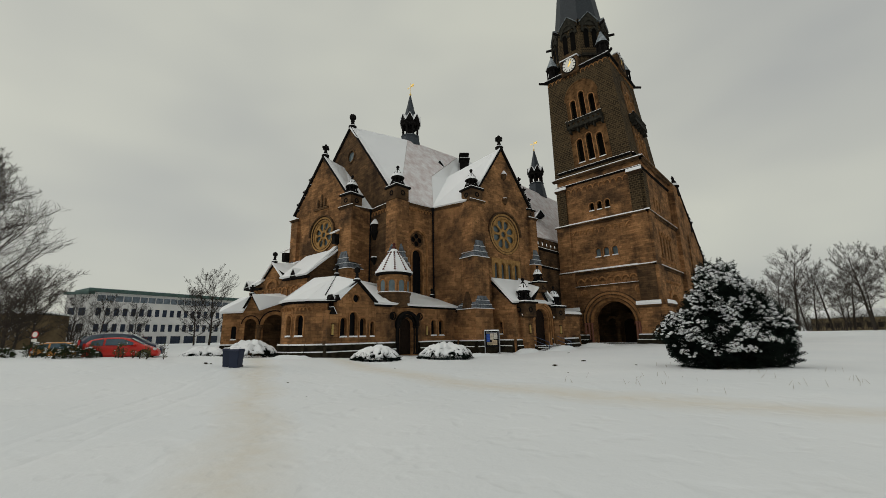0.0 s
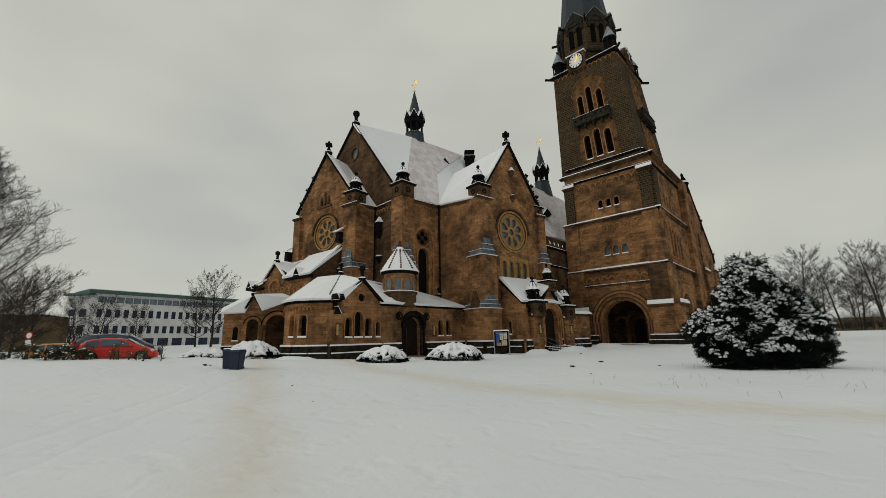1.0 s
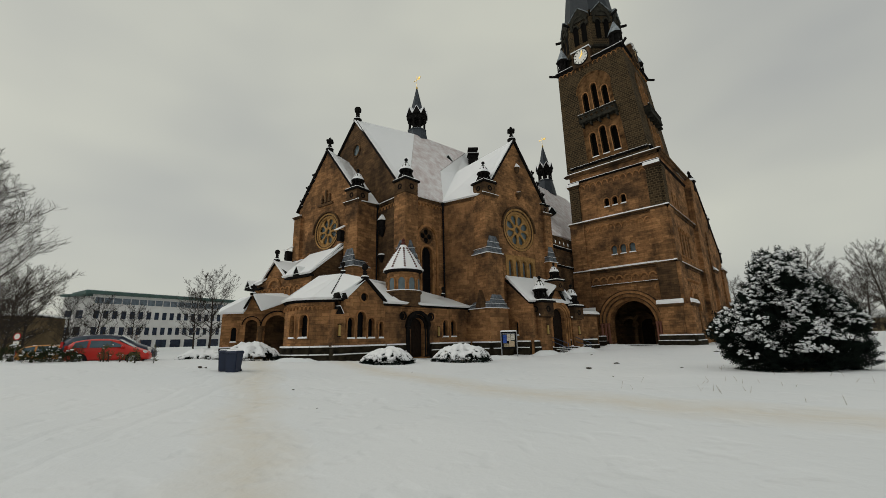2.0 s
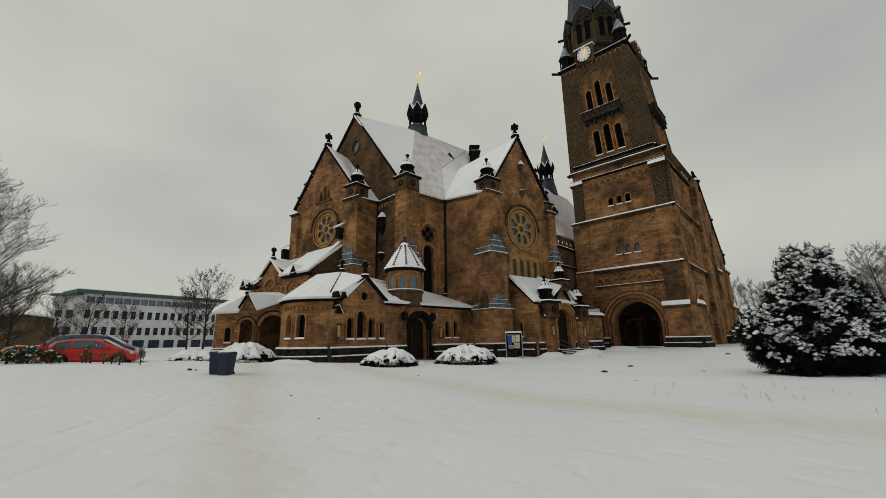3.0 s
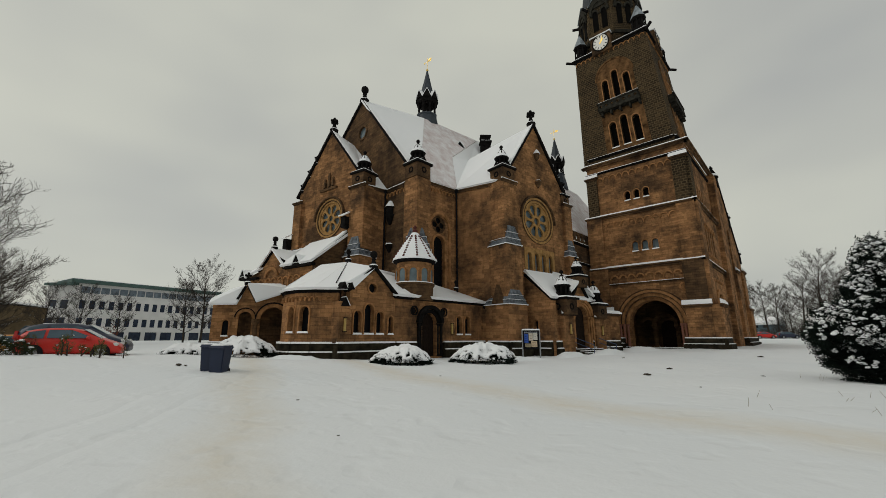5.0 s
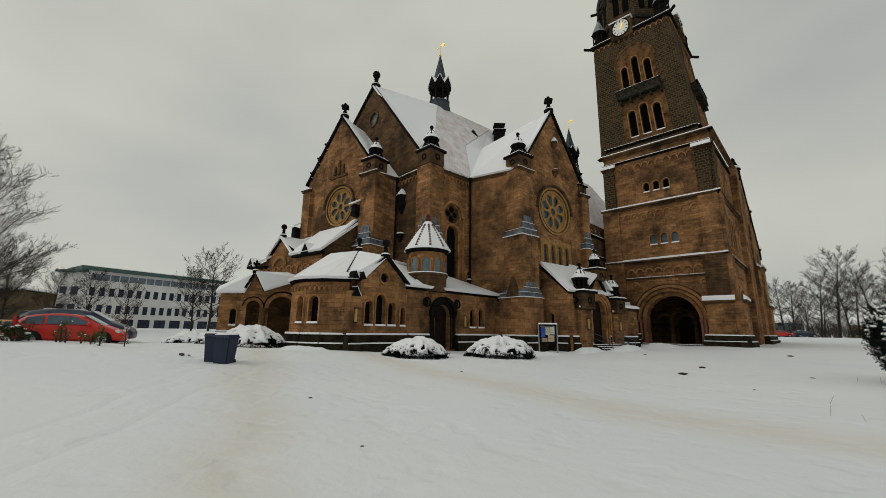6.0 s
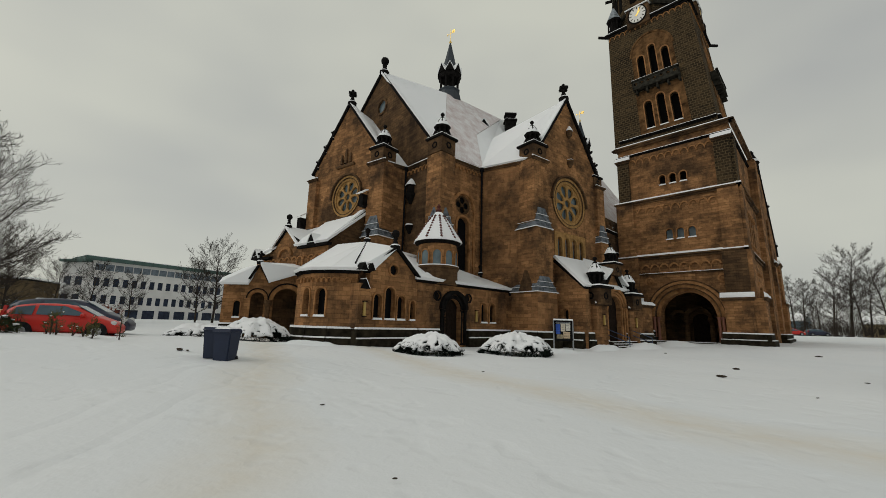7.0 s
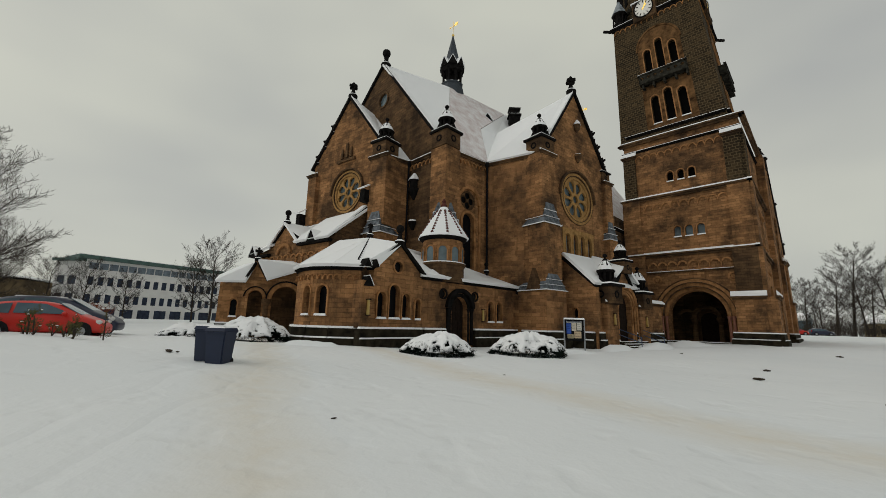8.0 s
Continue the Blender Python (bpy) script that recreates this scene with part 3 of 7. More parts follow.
downpipe(church, P1[0] + 0.1, P1[1] - 0.25, 6, EAVE)
# bartizan consoles on that wall
for u, z, k in ((0.9, 14.6, 1.0), (0.9, 11.3, 0.75)):
    f = m @ pose(u, -0.1, z)
    bm, sn = bmesh.new(), bmesh.new()
    prof = [(0.15 * k, -0.9 * k), (0.5 * k, -0.2 * k), (0.62 * k, 0), (0.62 * k, 0.15)]
    if k == 1.0:
        prof += [(0.45, 0.16), (0.45, 0.9), (0.6, 1.0), (0.1, 1.7)]
        lathe(sn, [(0.63, 1.02), (0.55, 1.2), (0.15, 1.75)], f, 8)
    else:
        lathe(sn, [(0.46, 0.16), (0.4, 0.3), (0.2, 0.35)], f, 8)
    lathe(bm, prof, f, 8)
    ob = part("corbel_turret", bm, BLACK, church)
    part("snow", sn, SNOW, ob, "snow lying on the corbel turret")
# diagonal corner pier and its pinnacle
bm = bmesh.new()
box(bm, (-0.95, -0.95, 0), (0.95, 0.95, EAVE - 0.1), pose(MC[0] - 0.25, MC[1] + 0.35, 0))
part("pier", bm, STONE, church)
pinnacle(church, MC[0] - 0.25, MC[1] + 0.35, EAVE, 0.98)
# wall with the tall window, up to the re-entrant corner
m, w = along(MC, EC)
bm = bmesh.new()
pierced(bm, rect(0, w, 0, EAVE), [arch(3.0, 6.6, 1.5, 11.4), disc(3.0, 13.4, 0.95, 20)], 0, 0.7, m)
part("wall", bm, STONE, church)
window(church, m, 3.0, 6.6, 1.5, 11.4, DARKGLASS, 0.4, bars=1, sill=False, ring=0.22)
bm = bmesh.new()
band(bm, 3.0, 13.2, 1.25, 1.5, -0.22, 0.05, m, -0.1, math.pi + 0.1, 20)
ob = part("window", bm, TRIM, church)
bm = bmesh.new()
pierced(bm, disc(3.0, 13.4, 0.97, 24), [disc(3.0 + 0.48 * math.cos(t), 13.4 + 0.48 * math.sin(t), 0.34, 10) for t in (math.pi / 2 * k for k in range(4))], 0.1, 0.25, m)
part("tracery", bm, STONE_DARK, ob)
bm = bmesh.new()
pierced(bm, disc(3.0, 13.4, 0.96, 20), [], 0.35, 0.4, m)
part("pane", bm, DARKGLASS, ob)
bm = bmesh.new()
box(bm, (4.35, -0.12, 6), (4.6, 0.02, 13.2), m)
box(bm, (1.4, -0.12, 6), (1.65, 0.02, 13.2), m)
part("shaft", bm, TRIM, church)
ledge(church, m, 0.9, w, EAVE, 0.22, 0.3, 0.14)
corbels(church, m, 1.0, w - 0.2, EAVE - 0.75, 0.5)
downpipe(church, EC[0] + 0.22, EC[1] - 0.2, 6, EAVE)
# transept side wall and the facade towards the tower
R0 = at(FR, -0.9, 0.5)
m, w = along(EC, (R0.x, R0.y))
bm = bmesh.new()
pierced(bm, rect(0, w, 0, EAVE), [], 0, 0.7, m)
part("wall", bm, STONE, church)
ledge(church, m, 0.0, w, EAVE, 0.22, 0.3, 0.14)
RA = (4.55, 25.9)
bm = bmesh.new()
out = [(-1.0, 0), (10.0, 0), (10.0, EAVE - 0.2), (9.7, 18.4), RA, (-0.6, 18.2), (-1.0, EAVE)]
pierced(bm, out, [disc(4.5, 14.4, 2.3, 32)] + [arch(2.75 + 1.17 * k, 8.7, 0.7, 10.3) for k in range(4)], 0, 0.8, FR)
part("wall", bm, STONE, church)
rose(church, FR, 4.5, 14.4, 2.0)
bm = bmesh.new()
pierced(bm, rect(2.0, 7.0, 8.55, 11.15), [arch(2.75 + 1.17 * k, 8.7, 0.7, 10.3) for k in range(4)], -0.06, 0.02, FR)
part("arcade_panel", bm, OCHRE, church, "ochre stone arcade under the rose")
for k in range(4):
    window(church, FR, 2.75 + 1.17 * k, 8.7, 0.7, 10.3, GLASS, 0.3, sill=False, trim=OCHRE, ring=0.12)
bm = bmesh.new()
coping(bm, FR, 9.9, 18.2, RA[0], RA[1], h=0.24)
coping(bm, FR, RA[0], RA[1], -0.6, 18.2, h=0.24)
cope = part("coping", bm, BLACK, church, "blackened raking gable coping")
bm = bmesh.new()
coping(bm, FR, 9.9, 18.64, RA[0], RA[1] + 0.44, -0.2, 0.6, 0.07)
coping(bm, FR, RA[0], RA[1] + 0.44, -0.6, 18.64, -0.2, 0.6, 0.12)
part("snow", bm, SNOW, cope, "snow lying on the coping")
c = at(FR, RA[0], 0.2, RA[1])
finial(church, c.x, c.y, c.z + 0.5, 0.9, turn=81)
bm = bmesh.new()
lathe(bm, [(0.05, 21.6), (0.3, 21.9), (0.35, 22.3), (0.4, 22.4), (0.05, 23.0)], FR @ pose(4.75, -0.15, 0), 8)
lathe(bm, [(0.1, 18.3), (0.38, 18.8), (0.42, 19.1)], FR @ pose(4.75, -0.15, 0), 8)
part("console", bm, STONE_DARK, church)
bm = bmesh.new()
lathe(bm, [(0.42, 22.4), (0.3, 22.65), (0.1, 22.95)], FR @ pose(4.75, -0.2, 0), 8)
lathe(bm, [(0.42, 19.1), (0.3, 19.2)], FR @ pose(4.75, -0.15, 0), 8)
part("snow", bm, SNOW, church, "snow lying on the consoles")
for u, z in ((7.9, 21.9), (8.8, 20.6), (9.7, 19.3)):
    c = at(FR, u, 0.1, z)
    finial(church, c.x, c.y, c.z, 0.55)
for u0, u1 in ((-1.3, 0.7), (9.1, 10.4)):
    bm = bmesh.new()
    box(bm, (u0, -0.4, 11.0), (u1, 1.6, EAVE - 0.1 - (0.5 if u0 > 0 else 0)), FR)
    box(bm, (u0 - 0.12, -0.65, 0), (u1 + 0.12, 1.8, 10.9), FR)
    part("pier", bm, STONE, church)
    buttress_cap(church, FR, u0 - 0.12, u1 + 0.12, 10.9, 0.65, 1.7, up_out=0.38, back=1.8)
    c = at(FR, (u0 + u1) / 2, 0.55)
    z = EAVE - (0.5 if u0 > 0 else 0)
    ledge(church, FR @ pose(0, -0.4, 0), u0, u1, z, 0.2, 0.3, 0.12)
    pinnacle(church, c.x, c.y, z, 0.95 if u0 < 0 else 0.75, 81)
# low spreading foot of the corner pier, and its slate cap
bm = bmesh.new()
box(bm, (-1.75, -0.95, 0), (0.95, 2.2, 4.95), FR)
part("pier_foot", bm, STONE, church)
buttress_cap(church, FR, -1.75, 0.95, 4.95, 0.95, 1.25, up_out=0.62, back=2.2)
bm = bmesh.new()
f = FR @ pose(-1.75, 0.6, 0, 0, 0, -90)
pierced(bm, [(-0.55, 5.0), (0.95, 5.0), (0.2, 6.9)], [], -0.12, 0.9, f)
part("gablet", bm, STONE_DARK, church)

# roofs of the body
G, C = Vector((-44.7, 28.1, 31.6)), Vector((-42.3, 37.0, 31.9))
C2 = Vector((-40.0, 51.0, 31.6))
VM, VE = Vector((-33.75, 28.3, EAVE)), Vector((-33.2, 33.4, EAVE))
AR, VR = at(FR, RA[0], 0.3, RA[1]), Vector((-38.6, 42.2, 26.1))
bm = bmesh.new()
slab(bm, [G, C, VM], 0.22)
slab(bm, [G + Vector((0, 0.6, -0.3)), C, Vector((-56, 40, EAVE)), Vector((-56, 29.5, EAVE))], 0.2)
part("roof", bm, SNOW, church, "roof slope under smooth snow")
SV, C3 = Vector((-37.3, 37.2, 24.4)), Vector((-40.7, 46.8, 31.7))
bm = bmesh.new()
slab(bm, [C, VM, VE, SV], 0.2)
slab(bm, [C, SV, C3], 0.2)
part("roof", bm, TILE, church, "red tiled slope with thin patchy snow")
bm = bmesh.new()
slab(bm, [SV, VE, VR], 0.22)
slab(bm, [SV, VR, C3], 0.22)
slab(bm, [C3, VR, C2], 0.22)
part("roof", bm, SNOW, church, "snow drift beside the roof valley")
bm = bmesh.new()
slab(bm, [VE, (R0.x + 0.1, R0.y - 0.15, EAVE), at(FR, -0.6, 0.3, 18.2), AR, VR], 0.22)
slab(bm, [VR, AR, at(FR, 9.9, 0.3, 17.6), (-33.0, 50.5, 17.4)], 0.22)
part("roof", bm, SNOW, church, "transept roof under smooth snow")
bm = bmesh.new()
slab(bm, [C2, VR, (-33.0, 50.5, 17.6), (-30.6, 58.0, 17.4), (-30.6, 80.0, 17.4), (-39.5, 80.0, 31.6)], 0.2)
part("roof", bm, TILE, church, "nave slope with patchy snow")
LR = at(FL, LA[0], 0.3, LA[1])
LB = Vector((-46.4, 28.6, LA[1]))
bm = bmesh.new()
slab(bm, [LR, LB, (P1[0], P1[1] - 0.1, EAVE), at(FL, 1.6, 0.4, EAVE), at(FL, 0.9, 0.3, 19.4)], 0.2)
slab(bm, [LR, LB, (-53, 29.5, 18.6), at(FL, -9.6, 0.3, 18.9)], 0.2)
part("roof", bm, SNOW, church, "transept roof under smooth snow")
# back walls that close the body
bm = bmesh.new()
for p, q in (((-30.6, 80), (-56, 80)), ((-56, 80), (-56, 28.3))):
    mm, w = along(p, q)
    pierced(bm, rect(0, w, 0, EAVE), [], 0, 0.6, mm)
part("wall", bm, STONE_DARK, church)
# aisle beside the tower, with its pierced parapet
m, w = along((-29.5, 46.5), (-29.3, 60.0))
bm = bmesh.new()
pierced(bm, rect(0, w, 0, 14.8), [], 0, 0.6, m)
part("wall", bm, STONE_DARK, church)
bm = bmesh.new()
pierced(bm, rect(0, w, 15.0, 16.6), [disc(0.8 + 1.3 * k, 15.8, 0.42, 10) for k in range(9)], -0.1, 0.2, m)
part("parapet", bm, STONE_DARK, church)
ledge(church, m, 0, w, 15.0, 0.3, 0.3, 0.15, BLACK)
ledge(church, m, 0, w, 12.2, 0.25, 0.25, 0.1, BLACK)
# louvred dormers and the chimney
for x, y, z, s in ((-39.6, 41.5, 27.9, 0.9), (-33.5, 61.0, 22.6, 1.0)):
    f = pose(x, y, z, 0, 0, 48)
    bm = bmesh.new()
    pierced(bm, [(-0.7 * s, 0), (0.7 * s, 0), (0, 1.15 * s)], [], -0.7, 1.2, f)
    ob = part("dormer", bm, LEAD, church, "small dark triangular dormer")
    bm = bmesh.new()
    for sgn in (-1, 1):
        slab(bm, [f @ Vector((0, -0.8, 1.16 * s)), f @ Vector((0, 1.2, 1.16 * s)), f @ Vector((sgn * 0.85 * s, 1.2, -0.02)), f @ Vector((sgn * 0.85 * s, -0.8, -0.02))], 0.08)
    part("snow", bm, SNOW, ob, "snow lying on the dormer")
f = pose(-38.6, 46.4, 28.3, 0, 0, 45) @ Matrix.Diagonal((0.8, 0.8, 1.05, 1))
bm = bmesh.new()
box(bm, (-0.9, -0.7, -1), (0.9, 0.7, 2.0), f)
box(bm, (-1.1, -0.9, 2.0), (1.1, 0.9, 2.25), f)
box(bm, (-0.8, -0.6, 2.25), (0.8, 0.6, 2.9), f)
box(bm, (-1.0, -0.8, 2.9), (1.0, 0.8, 3.15), f)
ob = part("chimney", bm, BLACK, church, "stepped dark chimney head")
bm = bmesh.new()
box(bm, (-1.05, -0.85, 2.252), (1.05, 0.85, 2.36), f, 0.12)
part("snow", bm, SNOW, ob)


def ridge_turret(x, y, z, s):
    """A slate ridge turret: flared foot, open arcade, gablets, spire and gilded vane."""
    f = pose(x, y, z) @ Matrix.Scale(s, 4)
    bm = bmesh.new()
    lathe(bm, [(2.1, -1.5), (1.75, 0.6), (1.5, 1.6), (1.62, 1.75), (1.62, 1.9)], f, 8, math.pi / 8)
    ob = part("ridge_turret", bm, SLATE, church, "slate ridge turret with a spire")
    bm = bmesh.new()
    lathe(bm, [(1.58, 1.9), (1.4, 2.05), (1.0, 2.1)], f, 8, math.pi / 8)
    part("snow", bm, SNOW, ob)
    bm = bmesh.new()
    for k in range(8):
        t = math.pi * (k + 0.5) / 4
        lathe(bm, [(0.24, 1.9), (0.17, 2.1), (0.17, 3.6), (0.3, 3.8)], f @ pose(1.3 * math.cos(t), 1.3 * math.sin(t), 0), 6)
    lathe(bm, [(0.55, 1.9), (0.5, 3.8)], f, 6)
    lathe(bm, [(1.6, 3.75), (1.7, 3.9), (1.7, 4.6), (1.3, 4.9)], f, 8, math.pi / 8)
    part("arcade", bm, BLACK, ob)
    bm = bmesh.new()
    sn = bmesh.new()
    for k in range(8):
        g = f @ pose(0, 0, 0, 0, 0, 45 * k)
        pierced(bm, [(-0.62, 4.4), (0.62, 4.4), (0, 5.7)], [], -1.72, -0.6, g)
        for sgn in (-1, 1):
            slab(sn, [g @ Vector((0, -1.75, 5.75)), g @ Vector((0, -0.7, 5.75)), g @ Vector((sgn * 0.66, -1.0, 4.4)), g @ Vector((sgn * 0.66, -1.75, 4.4))], 0.07)
    part("gablet", bm, BLACK, ob)
    part("snow", sn, SNOW, ob)
    bm = bmesh.new()
    lathe(bm, [(1.35, 4.6), (1.12, 5.4), (0.62, 7.6), (0.1, 10.0)], f, 8, math.pi / 8)
    part("spire", bm, SLATE, ob)
    bm = bmesh.new()
    lathe(bm, [(0.1, 9.9), (0.22, 10.1), (0.1, 10.3), (0.035, 10.4), (0.03, 12.4)], f, 6)
    box(bm, (-0.7, -0.02, 11.6), (0.9, 0.02, 11.66), f)
    pierced(bm, [(0.1, 11.6), (0.8, 11.4), (0.95, 11.9), (0.4, 12.0)], [], -0.02, 0.02, f)
    pierced(bm, [(-0.7, 11.5), (-0.5, 11.6), (-0.5, 11.75), (-0.7, 11.8)], [], -0.02, 0.02, f)
    part("weather_vane", bm, GOLD, ob, "gilded weather vane")


ridge_turret(-43.3, 38.6, 31.7, 0.95)
ridge_turret(-40.6, 73.5, 32.6, 1.0)

# arcaded lean-to before the field-side transept
FG = FL @ pose(1.9, -4.2, 0) @ Matrix.Diagonal((1.27, 1, 1, 1)) @ pose(-1.9, 0, 0)
bm = bmesh.new()
gab = -5.3
pierced(bm, [(-9.4, 5.4), (0.0, 5.4), (0.0, 9.0), (gab + 1.75, 9.0), (gab, 11.0), (gab - 1.75, 9.0), (-9.4, 8.4)], [], 0, 0.6, FG)
part("wall", bm, STONE, church)
bm = bmesh.new()
for k in range(12):
    u = -9.0 + 0.72 * k
    if abs(u - gab) > 1.2:
        band(bm, u, 7.7, 0.24, 0.36, -0.12, 0.02, FG, n=8)
        lathe(bm, [(0.08, 6.3), (0.07, 7.4), (0.12, 7.6)], FG @ pose(u + 0.36, -0.08, 0), 6)
band(bm, gab, 8.2, 0.7, 1.0, -0.2, 0.02, FG, n=14)
band(bm, gab - 0.4, 7.7, 0.25, 0.36, -0.14, 0.02, FG, n=8)
band(bm, gab + 0.4, 7.7, 0.25, 0.36, -0.14, 0.02, FG, n=8)
part("blind_arcade", bm, TRIM, church)
m = FL @ pose(-0.39, -4.2, 0, 0, 0, 90)
bm = bmesh.new()
pierced(bm, [(0, 0), (4.0, 0), (4.0, 12.6), (0, 9.0)], [], 0, 0.5, m)
part("wall", bm, STONE_DARK, church)
bm = bmesh.new()
coping(bm, m, -0.3, 8.9, 4.0, 12.75, -0.15, 0.5, 0.14)
cope = part("coping", bm, BLACK, church)
bm = bmesh.new()
coping(bm, m, -0.3, 9.06, 4.0, 12.91, -0.1, 0.6, 0.2)
part("snow", bm, SNOW, cope)
bm = bmesh.new()
slab(bm, [at(FG, -9.6, -0.4, 8.35), at(FG, gab - 1.6, -0.4, 8.9), at(FG, gab - 0.5, 4.1, 12.0), at(FG, -8.4, 4.1, 12.0)], 0.22)
slab(bm, [at(FG, gab + 1.6, -0.4, 8.95), at(FG, 0.35, -0.4, 8.95), at(FG, 0.35, 4.1, 12.6), at(FG, gab + 0.5, 4.1, 12.4)], 0.22)
for s in (-1, 1):
    slab(bm, [at(FG, gab, -0.4, 11.1), at(FG, gab, 4.0, 11.3), at(FG, gab + s * 2.0, 1.2, 9.4), at(FG, gab + s * 2.0, -0.4, 8.85)], 0.2)
part("roof", bm, SNOW, church, "lean-to roof under snow")
bm = bmesh.new()
coping(bm, FG, gab + 1.95, 8.9, gab, 11.0, -0.2, 0.3, 0.22)
coping(bm, FG, gab, 11.0, gab - 1.95, 8.9, -0.2, 0.3, 0.22)
box(bm, (-9.6, -0.4, 8.12), (gab - 1.9, 0.1, 8.33), FG)
box(bm, (gab + 1.9, -0.4, 8.7), (0.3, 0.1, 8.93), FG)
part("gutter", bm, BLACK, church)
c = at(FG, gab, 0, 11.4)
finial(church, c.x, c.y, c.z, 0.6, ball=True)
for u, z, s in ((-1.6, 9.0, 1.0), (-9.4, 8.4, 1.0)):
    bm = bmesh.new()
    pierced(bm, [(u - 0.5, z - 0.2), (u + 0.5, z - 0.2), (u, z + 0.95)], [], -0.5, 0.4, FG)
    ob = part("gablet", bm, BLACK, church)
    bm = bmesh.new()
    for sg in (-1, 1):
        slab(bm, [at(FG, u, -0.52, z + 0.98), at(FG, u, 0.6, z + 0.98), at(FG, u + sg * 0.56, 0.5, z - 0.1), at(FG, u + sg * 0.56, -0.52, z - 0.1)], 0.05)
    part("snow", bm, SNOW, ob)
# small snowed turret heads beside the rose
for f, u, y, z in ((FL, -0.2, -0.75, 14.4), (FL, -10.3, -0.9, 13.4)):
    bm = bmesh.new()
    box(bm, (u - 0.32, y - 0.3, z - 1.2), (u + 0.32, y + 0.6, z), f)
    ob = part("turret", bm, BLACK, church)
    bm = bmesh.new()
    slab(bm, [at(f, u - 0.5, y - 0.5, z), at(f, u + 0.5, y - 0.5, z), at(f, u + 0.35, y + 0.6, z + 0.7), at(f, u - 0.35, y + 0.6, z + 0.7)], 0.12)
    part("snow", bm, SNOW, ob)


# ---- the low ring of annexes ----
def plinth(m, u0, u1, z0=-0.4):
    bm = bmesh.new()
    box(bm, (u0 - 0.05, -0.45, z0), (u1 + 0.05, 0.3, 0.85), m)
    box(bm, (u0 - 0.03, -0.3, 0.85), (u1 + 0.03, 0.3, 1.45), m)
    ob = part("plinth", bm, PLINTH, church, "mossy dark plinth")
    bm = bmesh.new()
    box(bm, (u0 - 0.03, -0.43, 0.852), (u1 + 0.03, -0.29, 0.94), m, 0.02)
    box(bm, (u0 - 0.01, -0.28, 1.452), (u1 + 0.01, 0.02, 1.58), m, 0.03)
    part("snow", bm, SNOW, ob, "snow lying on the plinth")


ROUND = [(-38.8, 20.8), (-38.6, 18.8), (-37.6, 17.2), (-36.3, 16.4), (-35.0, 16.1), (-33.7, 16.2), (-32.4, 16.9), (-31.3, 18.1)]
for k, (p, q) in enumerate(zip(ROUND, ROUND[1:])):
    m, w = along(p, q)
    wins = [w * 0.62] if k == 4 else [w * 0.5] if k == 5 else []
    bm = bmesh.new()
    pierced(bm, rect(-0.02, w + 0.02, 0, 5.2), [arch(u, 2.2, 0.76, 3.7) for u in wins], 0, 0.5, m)
    part("wall", bm, STONE, church)
    for u in wins:
        window(church, m, u, 2.2, 0.76, 3.7, DARKGLASS, 0.35)
    plinth(m, 0, w)
    ledge(church, m, 0, w, 5.25, 0.22, 0.2, 0.2, BLACK)
    corbels(church, m, 0, w, 4.6, 0.42)
RID, RIB = Vector((-34.7, 21.0, 8.0)), Vector((-38.0, 20.4, 8.1))
bm = bmesh.new()
edge = [at(along(p, q)[0], 0, -0.3, 5.25) for p, q in zip(ROUND, ROUND[1:])] + [Vector((-31.0, 18.0, 5.25))]
for a, b in zip(edge, edge[1:]):
    slab(bm, [a, b, RID if b.x > -35.5 else RIB], 0.2)
slab(bm, [edge[4], RID, RIB], 0.2)
slab(bm, [(-31.0, 18.0, 5.25), (-30.9, 19.0, 5.3), (-31.0, 21.0, 7.15)], 0.2)
slab(bm, [(-31.0, 18.0, 5.25), (-31.0, 21.0, 7.15), RID], 0.2)
slab(bm, [RID, (-31.0, 21.0, 7.15), (-30.9, 23.4, 5.25)], 0.2)
slab(bm, [RID, (-30.9, 23.4, 5.25), (-33.5, 27.5, 6.8)], 0.2)
slab(bm, [RID, RIB, (-38.5, 27.9, 7.6)], 0.2)
slab(bm, [RID, (-38.5, 27.9, 7.6), (-33.5, 27.5, 7.2)], 0.2)
part("roof", bm, SNOW, church, "low annex roof under thick snow")
# hip tiles show as a dotted dark ridge
for k in range(14):
    p = RID.lerp(Vector((-31.4, 17.9, 5.45)), k / 14)
    bm = bmesh.new()
    box(bm, (-0.06, -0.06, 0.1), (0.06, 0.06, 0.3), Matrix.Translation(p), 0.03)
    part("hip_tile", bm, BLACK, church)
finial(church, RID.x, RID.y, RID.z + 0.4, 0.45, ball=True)
# small gabled bay
m, w = along((-31.0, 18.9), (-31.0, 23.1))
bm = bmesh.new()
holes = [arch(0.72, 2.1, 0.68, 3.5), arch(1.75, 2.1, 0.84, 3.95), arch(2.78, 2.1, 0.68, 3.5), disc(2.0, 5.6, 0.36, 14), arch(3.85, 2.1, 0.46, 3.3)]
pierced(bm, [(0, 0), (w, 0), (w, 5.2), (w / 2, 7.1), (0, 5.2)], holes, 0, 0.5, m)
part("wall", bm, STONE, church)
for u, ww, sp in ((0.72, 0.68, 3.5), (1.75, 0.84, 3.95), (2.78, 0.68, 3.5), (3.85, 0.46, 3.3)):
    window(church, m, u, 2.1, ww, sp, DARKGLASS, 0.35)
bm = bmesh.new()
band(bm, 2.0, 5.6, 0.36, 0.5, -0.08, 0.05, m, 0, 2 * math.pi, 16)
ob = part("round_window", bm, TRIM, church)
bm = bmesh.new()
pierced(bm, disc(2.0, 5.6, 0.38, 14), [], 0.2, 0.25, m)
part("pane", bm, DARKGLASS, ob)
bm = bmesh.new()
